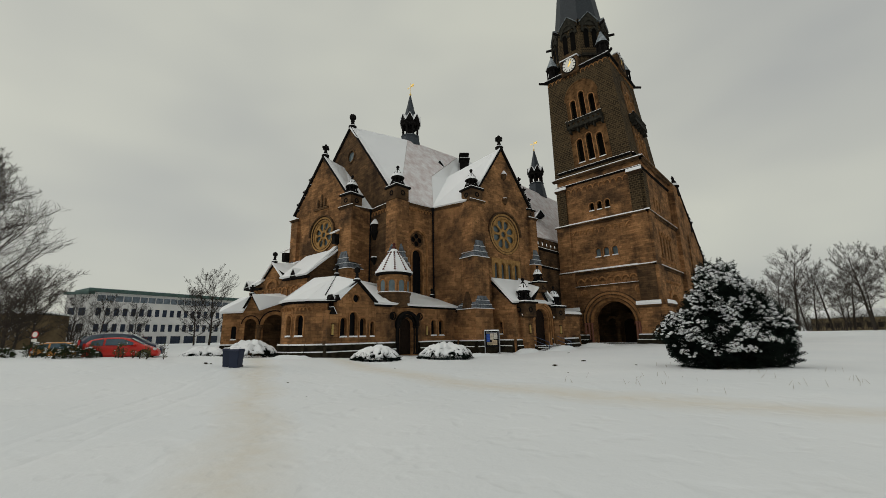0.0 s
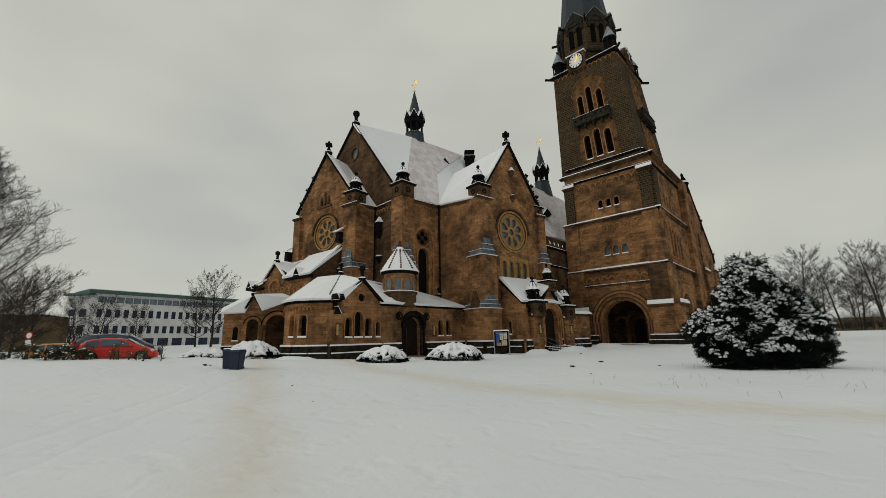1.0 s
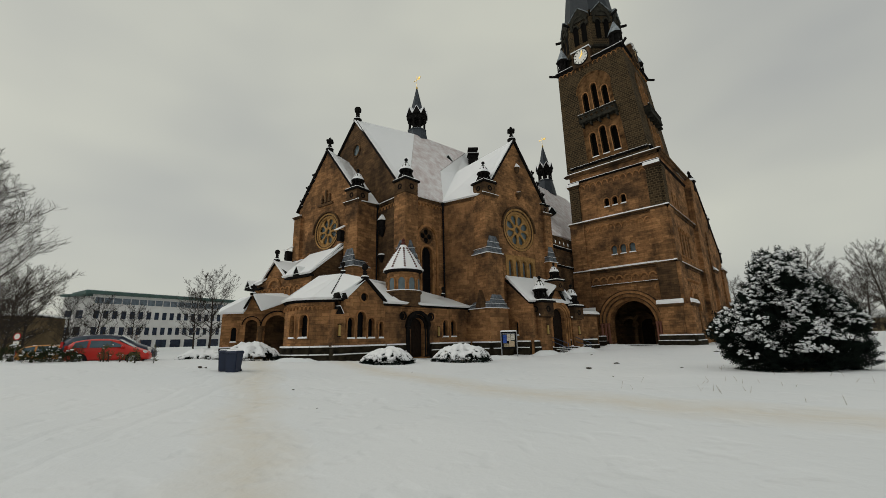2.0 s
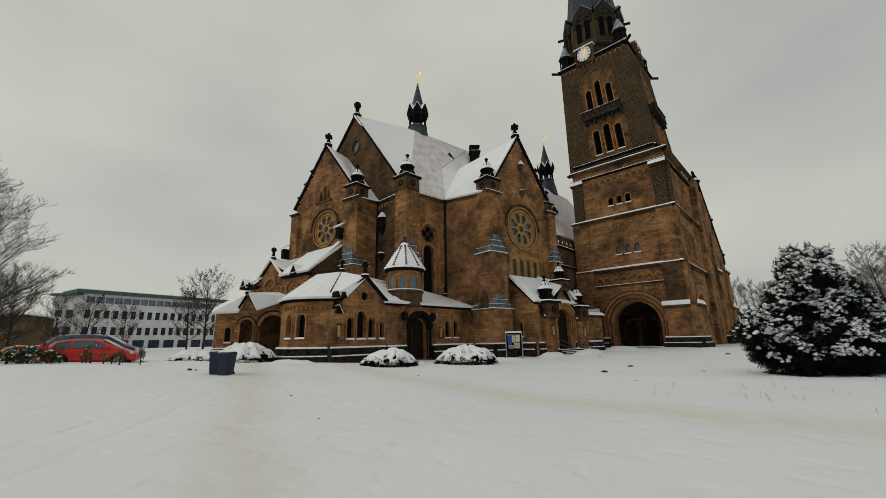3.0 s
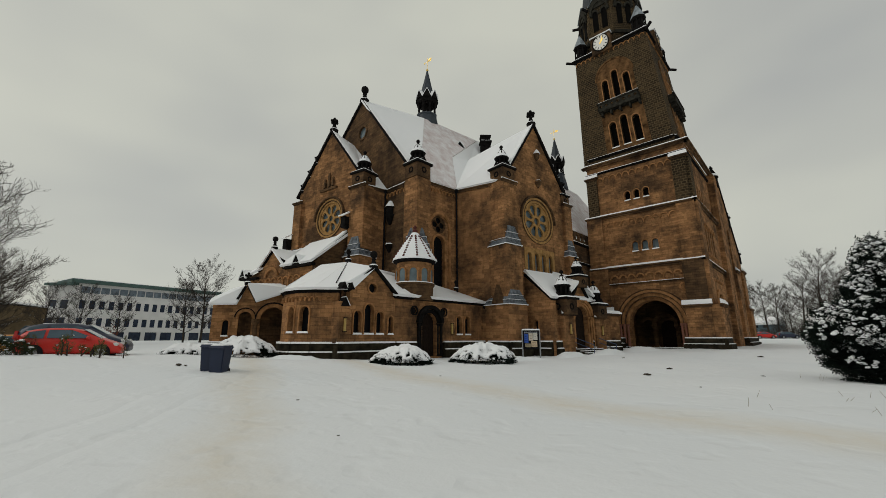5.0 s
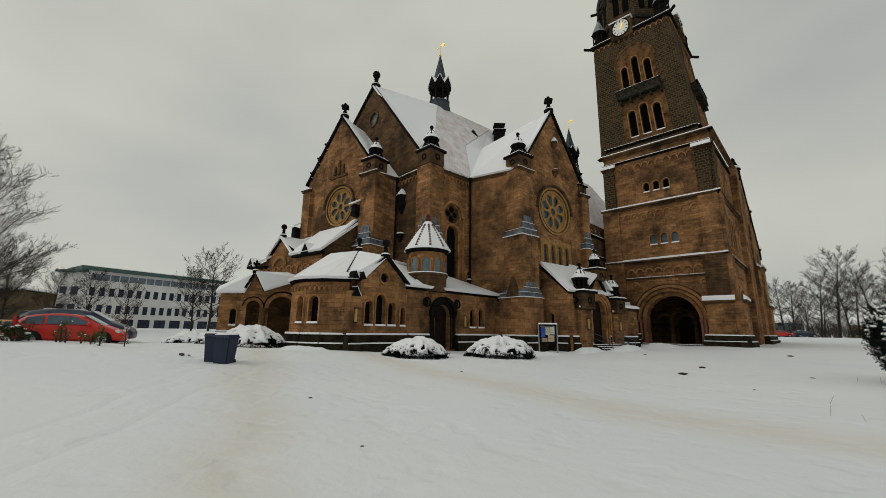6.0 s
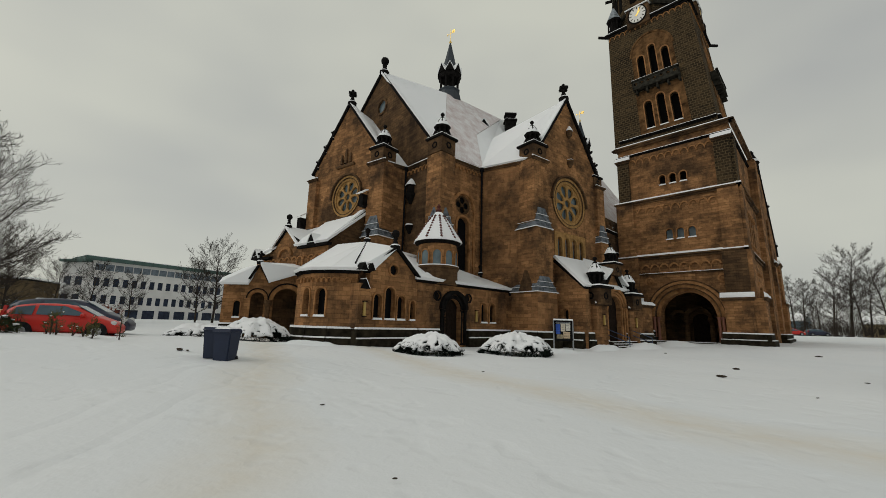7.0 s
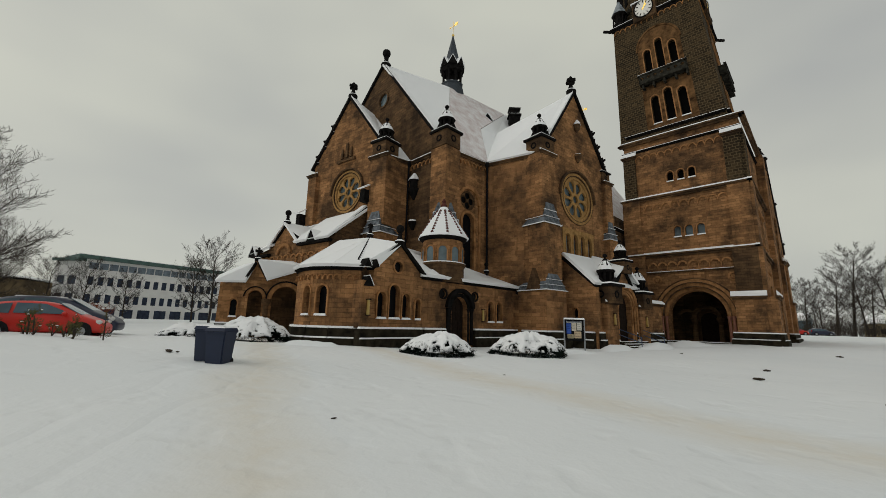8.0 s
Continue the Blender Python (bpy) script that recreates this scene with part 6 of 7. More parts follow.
def snow_bush(x, y, w, d, h, turn, seed, label):
    """A low spreading juniper weighed down by a thick, lumpy snow cap with drooping fingers and dark gaps."""
    rng = random.Random(seed)
    gz = ground_z(x, y) - 0.05
    ob = thing("juniper_bush", (x, y, gz), label, "bush", "snowed bushes before the church")
    ob.rotation_euler = (0, 0, radians(turn))
    fv, ff, sv, sf = [], [], [], []

    def dome(t, q):
        c, k = math.cos(t), math.sin(t)
        rim = 1.05 + 0.4 * noise.noise((c * 1.4, k * 1.4, seed)) + 0.24 * noise.noise((c * 5.0, k * 5.0, seed + 9))
        up = h * (0.74 * max(0.0, 1 - q ** 2.3) ** 0.75 + 0.26)
        up *= 1 + 0.26 * noise.noise((c * q * 2.0, k * q * 2.0, seed + 2)) + 0.14 * noise.noise((c * q * w * 1.5, k * q * d * 1.5, seed + 5))
        return Vector((c * q * rim * w / 2, k * q * rim * d / 2, up))

    for k in range(2600):
        t, q = rng.uniform(0, 6.283), rng.uniform(0.15, 1.08) ** 0.5
        p = dome(t, min(q, 1.0)) * 1.0 - Vector((0, 0, 0.2 + 0.3 * h * rng.random()))
        if p.z > 0.03:
            spray(fv, ff, p, Vector((math.cos(t), math.sin(t), rng.uniform(-0.5, 0.25))).normalized(), rng.uniform(0.14, 0.3), rng, 6, 0.35)
    rings, turns = 26, 90
    for j in range(rings + 1):
        for k in range(turns):
            t, q = 2 * math.pi * k / turns, (j / rings) ** 0.8
            p = dome(t, q)
            p.z += 0.07 * noise.noise((p.x * 3.4, p.y * 3.4, seed + 1)) + 0.04 * noise.noise((p.x * 8, p.y * 8, seed + 3))
            sv.append(p)
    for j in range(rings):
        for k in range(turns):
            c = (sv[j * turns + k] + sv[(j + 1) * turns + (k + 1) % turns]) / 2
            gap = 0.7 * noise.noise((c.x * 3.6, c.y * 3.6, seed + 7)) + 0.6 * noise.noise((c.x * 8.5, c.y * 8.5, seed + 8))
            if gap > 0.52 - 0.5 * (j / rings) ** 3:
                continue
            sf.append((j * turns + k, j * turns + (k + 1) % turns, (j + 1) * turns + (k + 1) % turns, (j + 1) * turns + k)[::-1])
    raw("foliage", fv, ff, NEEDLE, ob, "dark drooping evergreen twigs")
    cap = raw("snow", sv, sf, SNOW, ob, "thick broken cap of snow")
    cap.data.polygons.foreach_set("use_smooth", [True] * len(cap.data.polygons))
    mod = cap.modifiers.new("thick", "SOLIDIFY")
    mod.thickness, mod.offset = 0.09, -1.0
    return ob


def snow_heap(x, y, w, d, h, turn, seed):
    """A shovelled heap of snow."""
    ob = thing("snow_heap", (x, y, ground_z(x, y)), "soft heap of shovelled snow beside the cleared steps", "snow heap", "shovelled snow heaps")
    ob.rotation_euler = (0, 0, radians(turn))
    v, f = [], []
    rings, turns = 14, 36
    for j in range(rings + 1):
        for k in range(turns):
            t, q = 2 * math.pi * k / turns, j / rings
            c, e = math.cos(t), math.sin(t)
            r = q * (1 + 0.2 * noise.noise((c * 1.5, e * 1.5, seed)))
            z = h * (1 - q * q) ** 1.5 * (1 + 0.5 * noise.noise((c * q * 2, e * q * 2, seed + 4))) + 0.05 * noise.noise((c * q * 6, e * q * 6, seed)) - 0.22 * q ** 3
            v.append(Vector((c * r * w / 2, e * r * d / 2, z)))
    for j in range(rings):
        for k in range(turns):
            f.append((j * turns + k, (j + 1) * turns + k, (j + 1) * turns + (k + 1) % turns, j * turns + (k + 1) % turns))
    me = raw("mound", v, f, GROUND, ob)
    me.data.polygons.foreach_set("use_smooth", [True] * len(me.data.polygons))


# the yew on the field
yew = evergreen("yew", -3.58, 26.6, [(-0.2, -0.1, 2.7, 1.2, 1.1, 2.6), (-1.6, -1.1, 1.7, 1.1, 1.0, 1.25), (1.1, 1.0, 1.8, 1.05, 1.0, 1.75), (0.2, -0.6, 1.1, 1.4, 1.3, 1.05), (1.5, 1.35, 0.9, 0.9, 0.9, 0.9), (-0.75, -0.4, 3.6, 0.5, 0.5, 1.5), (-1.4, -1.2, 0.8, 1.05, 1.0, 0.8), (0.2, 0.25, 3.6, 0.5, 0.5, 1.4), (-2.4, -2.1, 1.8, 0.5, 0.5, 0.45), (-1.25, -0.95, 2.9, 0.5, 0.5, 0.9), (1.0, 0.9, 2.9, 0.45, 0.45, 0.9), (1.9, 1.8, 1.7, 0.5, 0.5, 0.6)],
          32000, 0.26, "large dense dark yew shrub dusted with clumps of snow", "shrub", 4, snow=0.5, snow_size=0.046, base=ground_z(-3.58, 26.6) - 0.1, flat=0.75, cluster=4, upright=0.55)
yew.scale = (1.05, 1.05, 1.05)
for x, y, w, d, h, t, sd, lab in ((-24.6, 18.6, 3.2, 2.4, 1.1, 44, 1, "low rounded juniper under a smooth snow cap"), (-23.2, 24.6, 4.0, 2.9, 1.3, 44, 2, "spreading juniper with lumpy broken snow"),
                                  (-35.3, 13.4, 4.2, 3.0, 1.4, 40, 3, "broad juniper with snow-laden drooping boughs"), (-41.0, 11.8, 4.6, 2.4, 0.95, 44, 6, "long flat juniper nearly buried in snow")):
    snow_bush(x, y, w, d, h, t, sd, lab)
for x, y, w, d, h, t, sd in ((-22.6, 36.6, 4.6, 2.4, 0.4, 70, 1), (-21.2, 41.6, 6.0, 3.0, 0.42, 80, 2), (-20.3, 49.0, 9.0, 3.6, 0.42, 85, 3), (-23.4, 29.6, 5.5, 2.2, 0.25, 60, 4), (-26.6, 21.2, 5.5, 2.0, 0.22, 60, 5), (-30.2, 14.6, 6.0, 2.2, 0.22, 30, 6)):
    snow_heap(x, y, w, d, h, t, sd)
# hedge shrubs along the parking edge
for k, (x, y, s) in enumerate(((-36.3, -0.6, 0.8), (-35.0, 0.6, 1.15), (-32.8, 1.35, 0.78), (-31.9, 2.1, 1.1), (-31.2, 2.75, 0.82), (-37.4, -1.7, 1.0), (-32.3, 1.8, 0.7))):
    evergreen("hedge_shrub", x, y, [(0, 0, 0.3 * s, 0.42 * s, 0.42 * s, 0.38 * s), (0.3 * s, 0.2 * s, 0.22 * s, 0.3 * s, 0.3 * s, 0.28 * s)], int(420 * s), 0.14, "small leafy evergreen hedge shrub with snow on it", "shrub", 20 + k, snow=0.14, snow_size=0.055, mat=LEAF, group="hedge shrubs")
stem_rng = random.Random(77)
for k in range(13):
    q = stem_rng.uniform(-0.5, 4.2)
    x, y = -31.6 + 0.73 * q + stem_rng.uniform(-0.3, 0.3), 3.2 + 0.68 * q + stem_rng.uniform(-0.3, 0.2)
    h = stem_rng.uniform(0.2, 0.48)
    evergreen("rose_stem", x, y, [(0, 0, h, 0.12, 0.12, h)], stem_rng.randint(30, 60), 0.12, "thin leafy stem poking through the snow", "plant", 50 + k, snow=0.15, snow_size=0.035, mat=STALK, upright=0.9, group="leafy stems before the car")
evergreen("red_leaved_shrub", -44.9, 6.8, [(0, 0, 0.9, 1.0, 1.0, 0.9)], 420, 0.22, "withered shrub with dry rust-red leaves", "shrub", 90, snow=0.1, snow_size=0.08, mat=RUST)

# bare trees
big = limbed_tree(3, 30.0, 11.5, "tall bare deciduous tree with fine twigs, at the field's edge", limbs=60, first=0.1, keep=0.72, fine=0.014)
put_tree(big, True, -82.0, -6.6, 1.0, 75)
mid = limbed_tree(8, 13.0, 5.2, "slender bare tree before the office building", first=0.2, low=12, top=62, limbs=26, keep=0.6, fine=0.010, dome=True)
put_tree(mid, True, -78.0, 22.6, 1.0, 0)
oak = limbed_tree(15, 30.0, 9.0, "tall bare park tree with a dark trunk", first=0.34, low=4, top=52, limbs=24, fine=0.018, depth=3, keep=0.62, dome=True)
put_tree(oak, True, -5.2, 172.0, 0.95, 0)
for x, y, s, t, src in ((-79.0, 20.5, 0.75, 70, mid), (-84.0, 13.0, 0.55, 130, mid), (-66.0, -1.5, 0.5, 200, mid), (-61.0, -1.2, 0.62, 80, mid), (-68.0, -0.6, 0.8, 310, mid), (-71.0, 0.8, 0.72, 20, mid), (-76.0, 4.5, 0.6, 300, mid), (-80.0, 8.0, 0.62, 250, mid), (-69.0, -4.0, 0.7, 160, mid),
                     (-9.0, 160.0, 0.8, 60, oak), (-21.5, 167.0, 0.8, 210, oak), (-15.5, 176.0, 0.75, 330, oak), (-12.0, 169.0, 0.6, 120, oak), (-8.5, 177.0, 0.55, 15, oak), (-1.0, 179.0, 0.8, 75, oak), (12.0, 176.0, 0.85, 290, oak), (8.0, 186.0, 0.9, 30, oak), (18.0, 168.0, 1.0, 190, oak), (-3.0, 160.0, 0.7, 250, oak), (22.0, 180.0, 1.0, 70, oak), (5.0, 152.0, 0.6, 140, oak), (-17.0, 158.0, 0.72, 140, oak), (2.5, 168.0, 0.86, 200, oak), (10.0, 150.0, 0.95, 250, oak), (17.0, 140.0, 0.8, 20, oak), (24.0, 146.0, 1.0, 100, oak), (33.0, 128.0, 0.95, 170, oak), (40.0, 136.0, 0.9, 290, oak), (30.0, 150.0, 1.05, 330, oak), (-13.0, 172.0, 0.62, 10, mid), (-5.0, 172.0, 0.7, 100, mid), (6.0, 160.0, 0.75, 220, mid), (52.0, 118.0, 1.0, 45, oak)):
    put_tree(src, False, x, y, s * 0.84 if src is oak else s * (1.35 if y > 100 else 1), t, "slim bare tree in the distance" if src is mid else "tall bare park tree with a dark trunk")


def thicket():
    rng = random.Random(5)
    verts, faces = [], []
    for k in range(1500):
        a, r = rng.uniform(112, 150), rng.uniform(52, 190)
        if k % 5 == 0:
            a, r = rng.uniform(62, 80), rng.uniform(-95, -70)
        p = AHEAD * a + RIGHT * r
        p = Vector((p.x, p.y, ground_z(p.x, p.y)))
        for stem in range(2):
            q = p + Vector((rng.uniform(-1.6, 1.6), rng.uniform(-1.6, 1.6), rng.uniform(1.5, 6.0)))
            tube(verts, faces, p, q, 0.045, 0.015, 3)
            for _ in range(7):
                s = p.lerp(q, rng.uniform(0.2, 1.0))
                e = s + Vector((rng.uniform(-1.2, 1.2), rng.uniform(-1.2, 1.2), rng.uniform(0.1, 1.4)))
                tube(verts, faces, s, e, 0.022, 0.01, 3)
                tube(verts, faces, s.lerp(e, 0.5), s.lerp(e, 0.5) + Vector((rng.uniform(-0.7, 0.7), rng.uniform(-0.7, 0.7), rng.uniform(-0.1, 0.8))), 0.014, 0.008, 3)
    me = bpy.data.meshes.new("thicket")
    me.from_pydata([tuple(v) for v in verts], [], faces)
    me.materials.append(BARK)
    tagged(new("thicket", me), "tangled bare undergrowth and saplings in the distance", "undergrowth", kind="stuff")


thicket()


# ---- vehicles ----
RUBBER = plain("black_rubber", (0.018, 0.018, 0.019), 0.85, vary=0.2)
ALLOY = plain("alloy_rim", (0.35, 0.36, 0.37), 0.4, 0.8, vary=0.1, relief=0)
CARGLASS = glass("car_glass", (0.09, 0.135, 0.165), 0.06)
LAMP = plain("clear_lamp_glass", (0.6, 0.6, 0.58), 0.15, vary=0.1, relief=0)
TAIL = plain("red_lamp_glass", (0.5, 0.02, 0.015), 0.2, vary=0.1, relief=0)


def paint(name, colour):
    m = plain(name, colour, 0.42, vary=0.08, scale=1.5, relief=0)
    m.node_tree.nodes["Principled BSDF"].inputs["Coat Weight"].default_value = 0.12
    return m


def car(mat, x, y, z, turn, label, s=1.0, tall=1.0, group="parked cars", snowed=True):
    """A five-door hatchback, front towards +x: lofted body, glass, wheels, lamps, mirrors and snow on the roof."""
    ob = thing("car", (0, 0, 0), label, "car", group)
    # x, half width low, belt height, roof height, half width at the roof
    st = [(-2.0, 0.70, 0.62, 0.66, 0.55), (-1.96, 0.80, 0.95, 1.10, 0.60), (-1.75, 0.85, 1.0, 1.36, 0.58), (-1.3, 0.87, 0.99, 1.47, 0.6), (-0.5, 0.87, 0.96, 1.52, 0.61), (0.25, 0.87, 0.93, 1.47, 0.6),
          (0.8, 0.87, 0.91, 1.2, 0.62), (1.2, 0.86, 0.89, 0.95, 0.7), (1.65, 0.83, 0.78, 0.82, 0.66), (1.95, 0.74, 0.6, 0.64, 0.58), (2.03, 0.6, 0.45, 0.48, 0.5)]
    rings = []
    for px, w, zb, zr, wr in st:
        zb, zr = zb * tall, zr * tall
        half = [(0.0, zr + 0.02), (wr * 0.8, zr), (wr, zr - 0.05 * (zr - zb)), (w * 0.965, zb), (w, zb - 0.18 if zb > 0.6 else zb - 0.08), (w * 0.99, 0.4), (w * 0.94, 0.24), (0.0, 0.22)]
        rings.append([Vector((px, yy, zz)) for yy, zz in half] + [Vector((px, -yy, zz)) for yy, zz in half[-2:0:-1]])
    verts, faces = [], []
    for r in rings:
        verts += r
    n = len(rings[0])
    for i in range(len(rings) - 1):
        for k in range(n):
            faces.append((i * n + k, i * n + (k + 1) % n, (i + 1) * n + (k + 1) % n, (i + 1) * n + k))
    faces += [tuple(range(n))[::-1], tuple((len(rings) - 1) * n + k for k in range(n))]
    body = raw("body", verts, faces, mat, ob)
    body.data.polygons.foreach_set("use_smooth", [True] * len(body.data.polygons))
    mod = body.modifiers.new("round", "SUBSURF")
    mod.levels, mod.render_levels = 1, 1

    def pane(name, quads, off):
        vs, fs = [], []
        for q in quads:
            k0 = len(vs)
            vs += [v + off for v in q] + [v + off * 0.2 for v in q]
            fs += [(k0, k0 + 1, k0 + 2, k0 + 3), (k0 + 4, k0 + 5, k0 + 6, k0 + 7)] + [(k0 + j, k0 + (j + 1) % 4, k0 + 4 + (j + 1) % 4, k0 + 4 + j) for j in range(4)]
        raw(name, vs, fs, CARGLASS, ob)

    for side in (1, -1):
        for x0, x1, t0, t1 in ((-1.62, -0.98, 1.30, 1.40), (-0.86, 0.0, 1.41, 1.40), (0.0, 0.78, 1.40, 1.12)):
            lo, q = 1.01, []
            for xx, zz in ((x0, lo), (x1, lo - 0.02), (x1 - (0.12 if x1 > 0.5 else 0), t1), (x0 + (0.06 if x0 < -1.5 else 0), t0)):
                zz *= tall
                w = 0.845 - 0.235 * max(0, (zz - 0.98 * tall)) / (0.5 * tall)
                q.append(Vector((xx, side * w, zz)))
            pane("side_window", [q], Vector((0, side * 0.02, 0.004)))
    pane("windscreen", [[Vector((1.12, -0.62, 0.98 * tall)), Vector((1.12, 0.62, 0.98 * tall)), Vector((0.36, 0.52, 1.43 * tall)), Vector((0.36, -0.52, 1.43 * tall))]], Vector((0.03, 0, 0.03)))
    pane("rear_window", [[Vector((-1.93, -0.55, 1.08 * tall)), Vector((-1.93, 0.55, 1.08 * tall)), Vector((-1.73, 0.48, 1.36 * tall)), Vector((-1.73, -0.48, 1.36 * tall))]], Vector((-0.04, 0, 0.02)))
    for wx in (-1.25, 1.25):
        for side in (1, -1):
            f = pose(wx, side * 0.80, 0.31, 90)
            bm = bmesh.new()
            lathe(bm, [(0.2, -0.1), (0.29, -0.1), (0.315, -0.06), (0.315, 0.06), (0.29, 0.1), (0.2, 0.1)], f, 20)
            wheel = part("tyre", bm, RUBBER, ob)
            bm = bmesh.new()
            lathe(bm, [(0.2, -0.104), (0.06, -0.09), (0.06, 0.09), (0.2, 0.104)], f, 10)
            part("rim", bm, ALLOY, wheel)
            bm = bmesh.new()
            lathe(bm, [(0.375, -0.11), (0.375, 0.11)], pose(wx, side * 0.775, 0.33, 90), 20)
            part("wheel_arch", bm, RUBBER, ob)
    for side in (1, -1):
        bm = bmesh.new()
        lathe(bm, [(0.05, -0.3), (0.11, -0.15), (0.1, 0.12), (0.03, 0.2)], pose(1.72, side * 0.66, 0.68 * tall, 0, 80, side * 25), 8)
        part("headlight", bm, LAMP, ob)
        bm = bmesh.new()
        box(bm, (-1.99, side * 0.7 - 0.09, 0.8), (-1.86, side * 0.7 + 0.09, 1.15 * tall), inset=0.02)
        part("tail_light", bm, TAIL, ob)
        bm = bmesh.new()
        lathe(bm, [(0.03, -0.12), (0.09, -0.06), (0.1, 0.04), (0.05, 0.12)], pose(0.72, side * 0.96, 1.02 * tall, 90), 8)
        part("mirror", bm, mat, ob)
        for hx in (-0.35, 0.5):
            bm = bmesh.new()
            box(bm, (hx - 0.1, side * 0.885 - 0.02, 0.86), (hx + 0.1, side * 0.885 + 0.02, 0.9))
            part("door_handle", bm, mat, ob)
    if snowed:
        bm = bmesh.new()
        prism(bm, [(-1.3, -0.38), (-0.4, -0.42), (0.1, -0.38), (0.1, 0.38), (-0.4, 0.42), (-1.3, 0.38)], 1.40 * tall, 1.50 * tall, grow=-0.08)
        part("snow", bm, SNOW, ob, "thin snow on the roof")
    ob.matrix_basis = pose(x, y, z, 0, 0, turn) @ Matrix.Scale(s, 4)
    return ob


RED, NAVY = paint("red_car_paint", (0.58, 0.020, 0.010)), paint("navy_car_paint", (0.012, 0.018, 0.045))
AMBER = paint("amber_van_paint", (0.55, 0.22, 0.03))
car(RED, -32.90, 4.62, ground_z(-32.90, 4.62) - 0.24, 72, "red five-door hatchback parked in the snow", 0.96, snowed=False)
navy = car(NAVY, -35.45, 4.95, ground_z(-35.45, 4.95) - 0.2, 72, "dark navy hatchback parked beside the red car", 1.15)
car(AMBER, -50.0, 3.0, ground_z(-50.0, 3.0) - 0.2, 72, "amber-coloured car parked behind the others", 1.15)
for x, y, t, mt, lab in ((-16.5, 138.0, 20, RED, "red car parked beyond the field"), (-12.0, 141.0, 25, NAVY, "dark blue car parked beyond the field"), (40.0, 112.0, 70, NAVY, "dark car parked under the trees"), (27.0, 120.0, 60, ALLOY, "grey car parked under the trees")):
    car(mt, x, y, ground_z(x, y), t, lab, 1.15, group="distant parked cars")

# ---- bins ----
BIN = plain("dark_blue_plastic", (0.005, 0.013, 0.040), 0.6, vary=0.12, scale=4)


def wheelie_bin(x, y, turn, label):
    ob = thing("wheelie_bin", (0, 0, 0), label, "bin", "wheelie bins")
    bm = bmesh.new()
    prism(bm, [(-0.27, -0.27), (0.27, -0.27), (0.27, 0.27), (-0.27, 0.27)], 0.06, 0.95, grow=0.2)
    box(bm, (-0.31, -0.35, 0.9), (0.31, 0.35, 0.95))
    bmesh.ops.bevel(bm, geom=[e for e in bm.edges if abs((e.verts[0].co - e.verts[1].co).z) > 0.5], offset=0.03, segments=2, affect="EDGES")
    part("body", bm, BIN, ob)
    bm = bmesh.new()
    prism(bm, [(-0.33, -0.38), (0.33, -0.38), (0.33, 0.36), (-0.33, 0.36)], 0.955, 1.05, grow=-0.1)
    part("lid", bm, BIN, ob)
    bm = bmesh.new()
    prism(bm, [(-0.29, -0.33), (0.29, -0.33), (0.29, 0.3), (-0.29, 0.3)], 1.05, 1.09, grow=-0.15)
    part("snow", bm, SNOW, ob, "thin snow on the lid")
    bm = bmesh.new()
    lathe(bm, [(0.018, -0.28), (0.018, 0.28)], pose(0, 0.42, 0.97, 0, 90), 8)
    for s in (-0.26, 0.26):
        box(bm, (s - 0.02, 0.33, 0.93), (s + 0.02, 0.43, 0.99))
    part("handle", bm, BIN, ob)
    for s in (-0.25, 0.25):
        bm = bmesh.new()
        lathe(bm, [(0.06, -0.03), (0.1, -0.025), (0.1, 0.025), (0.06, 0.03)], pose(s, 0.27, 0.1, 0, 90), 14)
        part("wheel", bm, RUBBER, ob)
    ob.matrix_basis = pose(x, y, ground_z(x, y) - 0.03, 0, 0, turn) @ Matrix.Diagonal((0.86, 0.86, 0.95, 1))
    return ob


wheelie_bin(-22.42, 7.85, 40, "dark blue plastic wheelie bin standing in snow")
wheelie_bin(-23.02, 7.73, 47, "dark blue plastic wheelie bin behind another")

# ---- notice board, rails, lamps, sign ----
STEEL = plain("galvanised_steel", (0.32, 0.33, 0.34), 0.45, 0.7, vary=0.12, relief=0)
bx, by = -24.2, 32.6
NB = pose(bx, by, ground_z(bx, by), 0, 0, 33)
board = thing("notice_board", (bx, by, ground_z(bx, by)), "free-standing glazed notice board with posters and snow on top", "notice board")
for s in (-0.72, 0.72):
    bm = bmesh.new()
    box(bm, (s - 0.05, -0.05, -0.2), (s + 0.05, 0.05, 2.3), NB)
    part("post", bm, STEEL, board)
bm = bmesh.new()
pierced(bm, rect(-0.68, 0.68, 0.75, 2.3), [rect(-0.6, 0.6, 0.83, 2.22)], -0.09, 0.07, NB)
box(bm, (-0.6, 0.03, 0.83), (0.6, 0.06, 2.22), NB)
part("case", bm, LEAD, board)
sheets = ((-0.56, -0.22, 1.25, 2.0, (0.05, 0.11, 0.42)), (-0.18, 0.16, 1.45, 2.05, (0.62, 0.56, 0.45)), (0.2, 0.54, 1.5, 2.1, (0.66, 0.63, 0.56)), (-0.5, -0.05, 0.9, 1.2, (0.42, 0.36, 0.24)), (0.0, 0.5, 0.92, 1.42, (0.60, 0.47, 0.32)), (-0.55, 0.55, 2.06, 2.18, (0.5, 0.52, 0.55)))
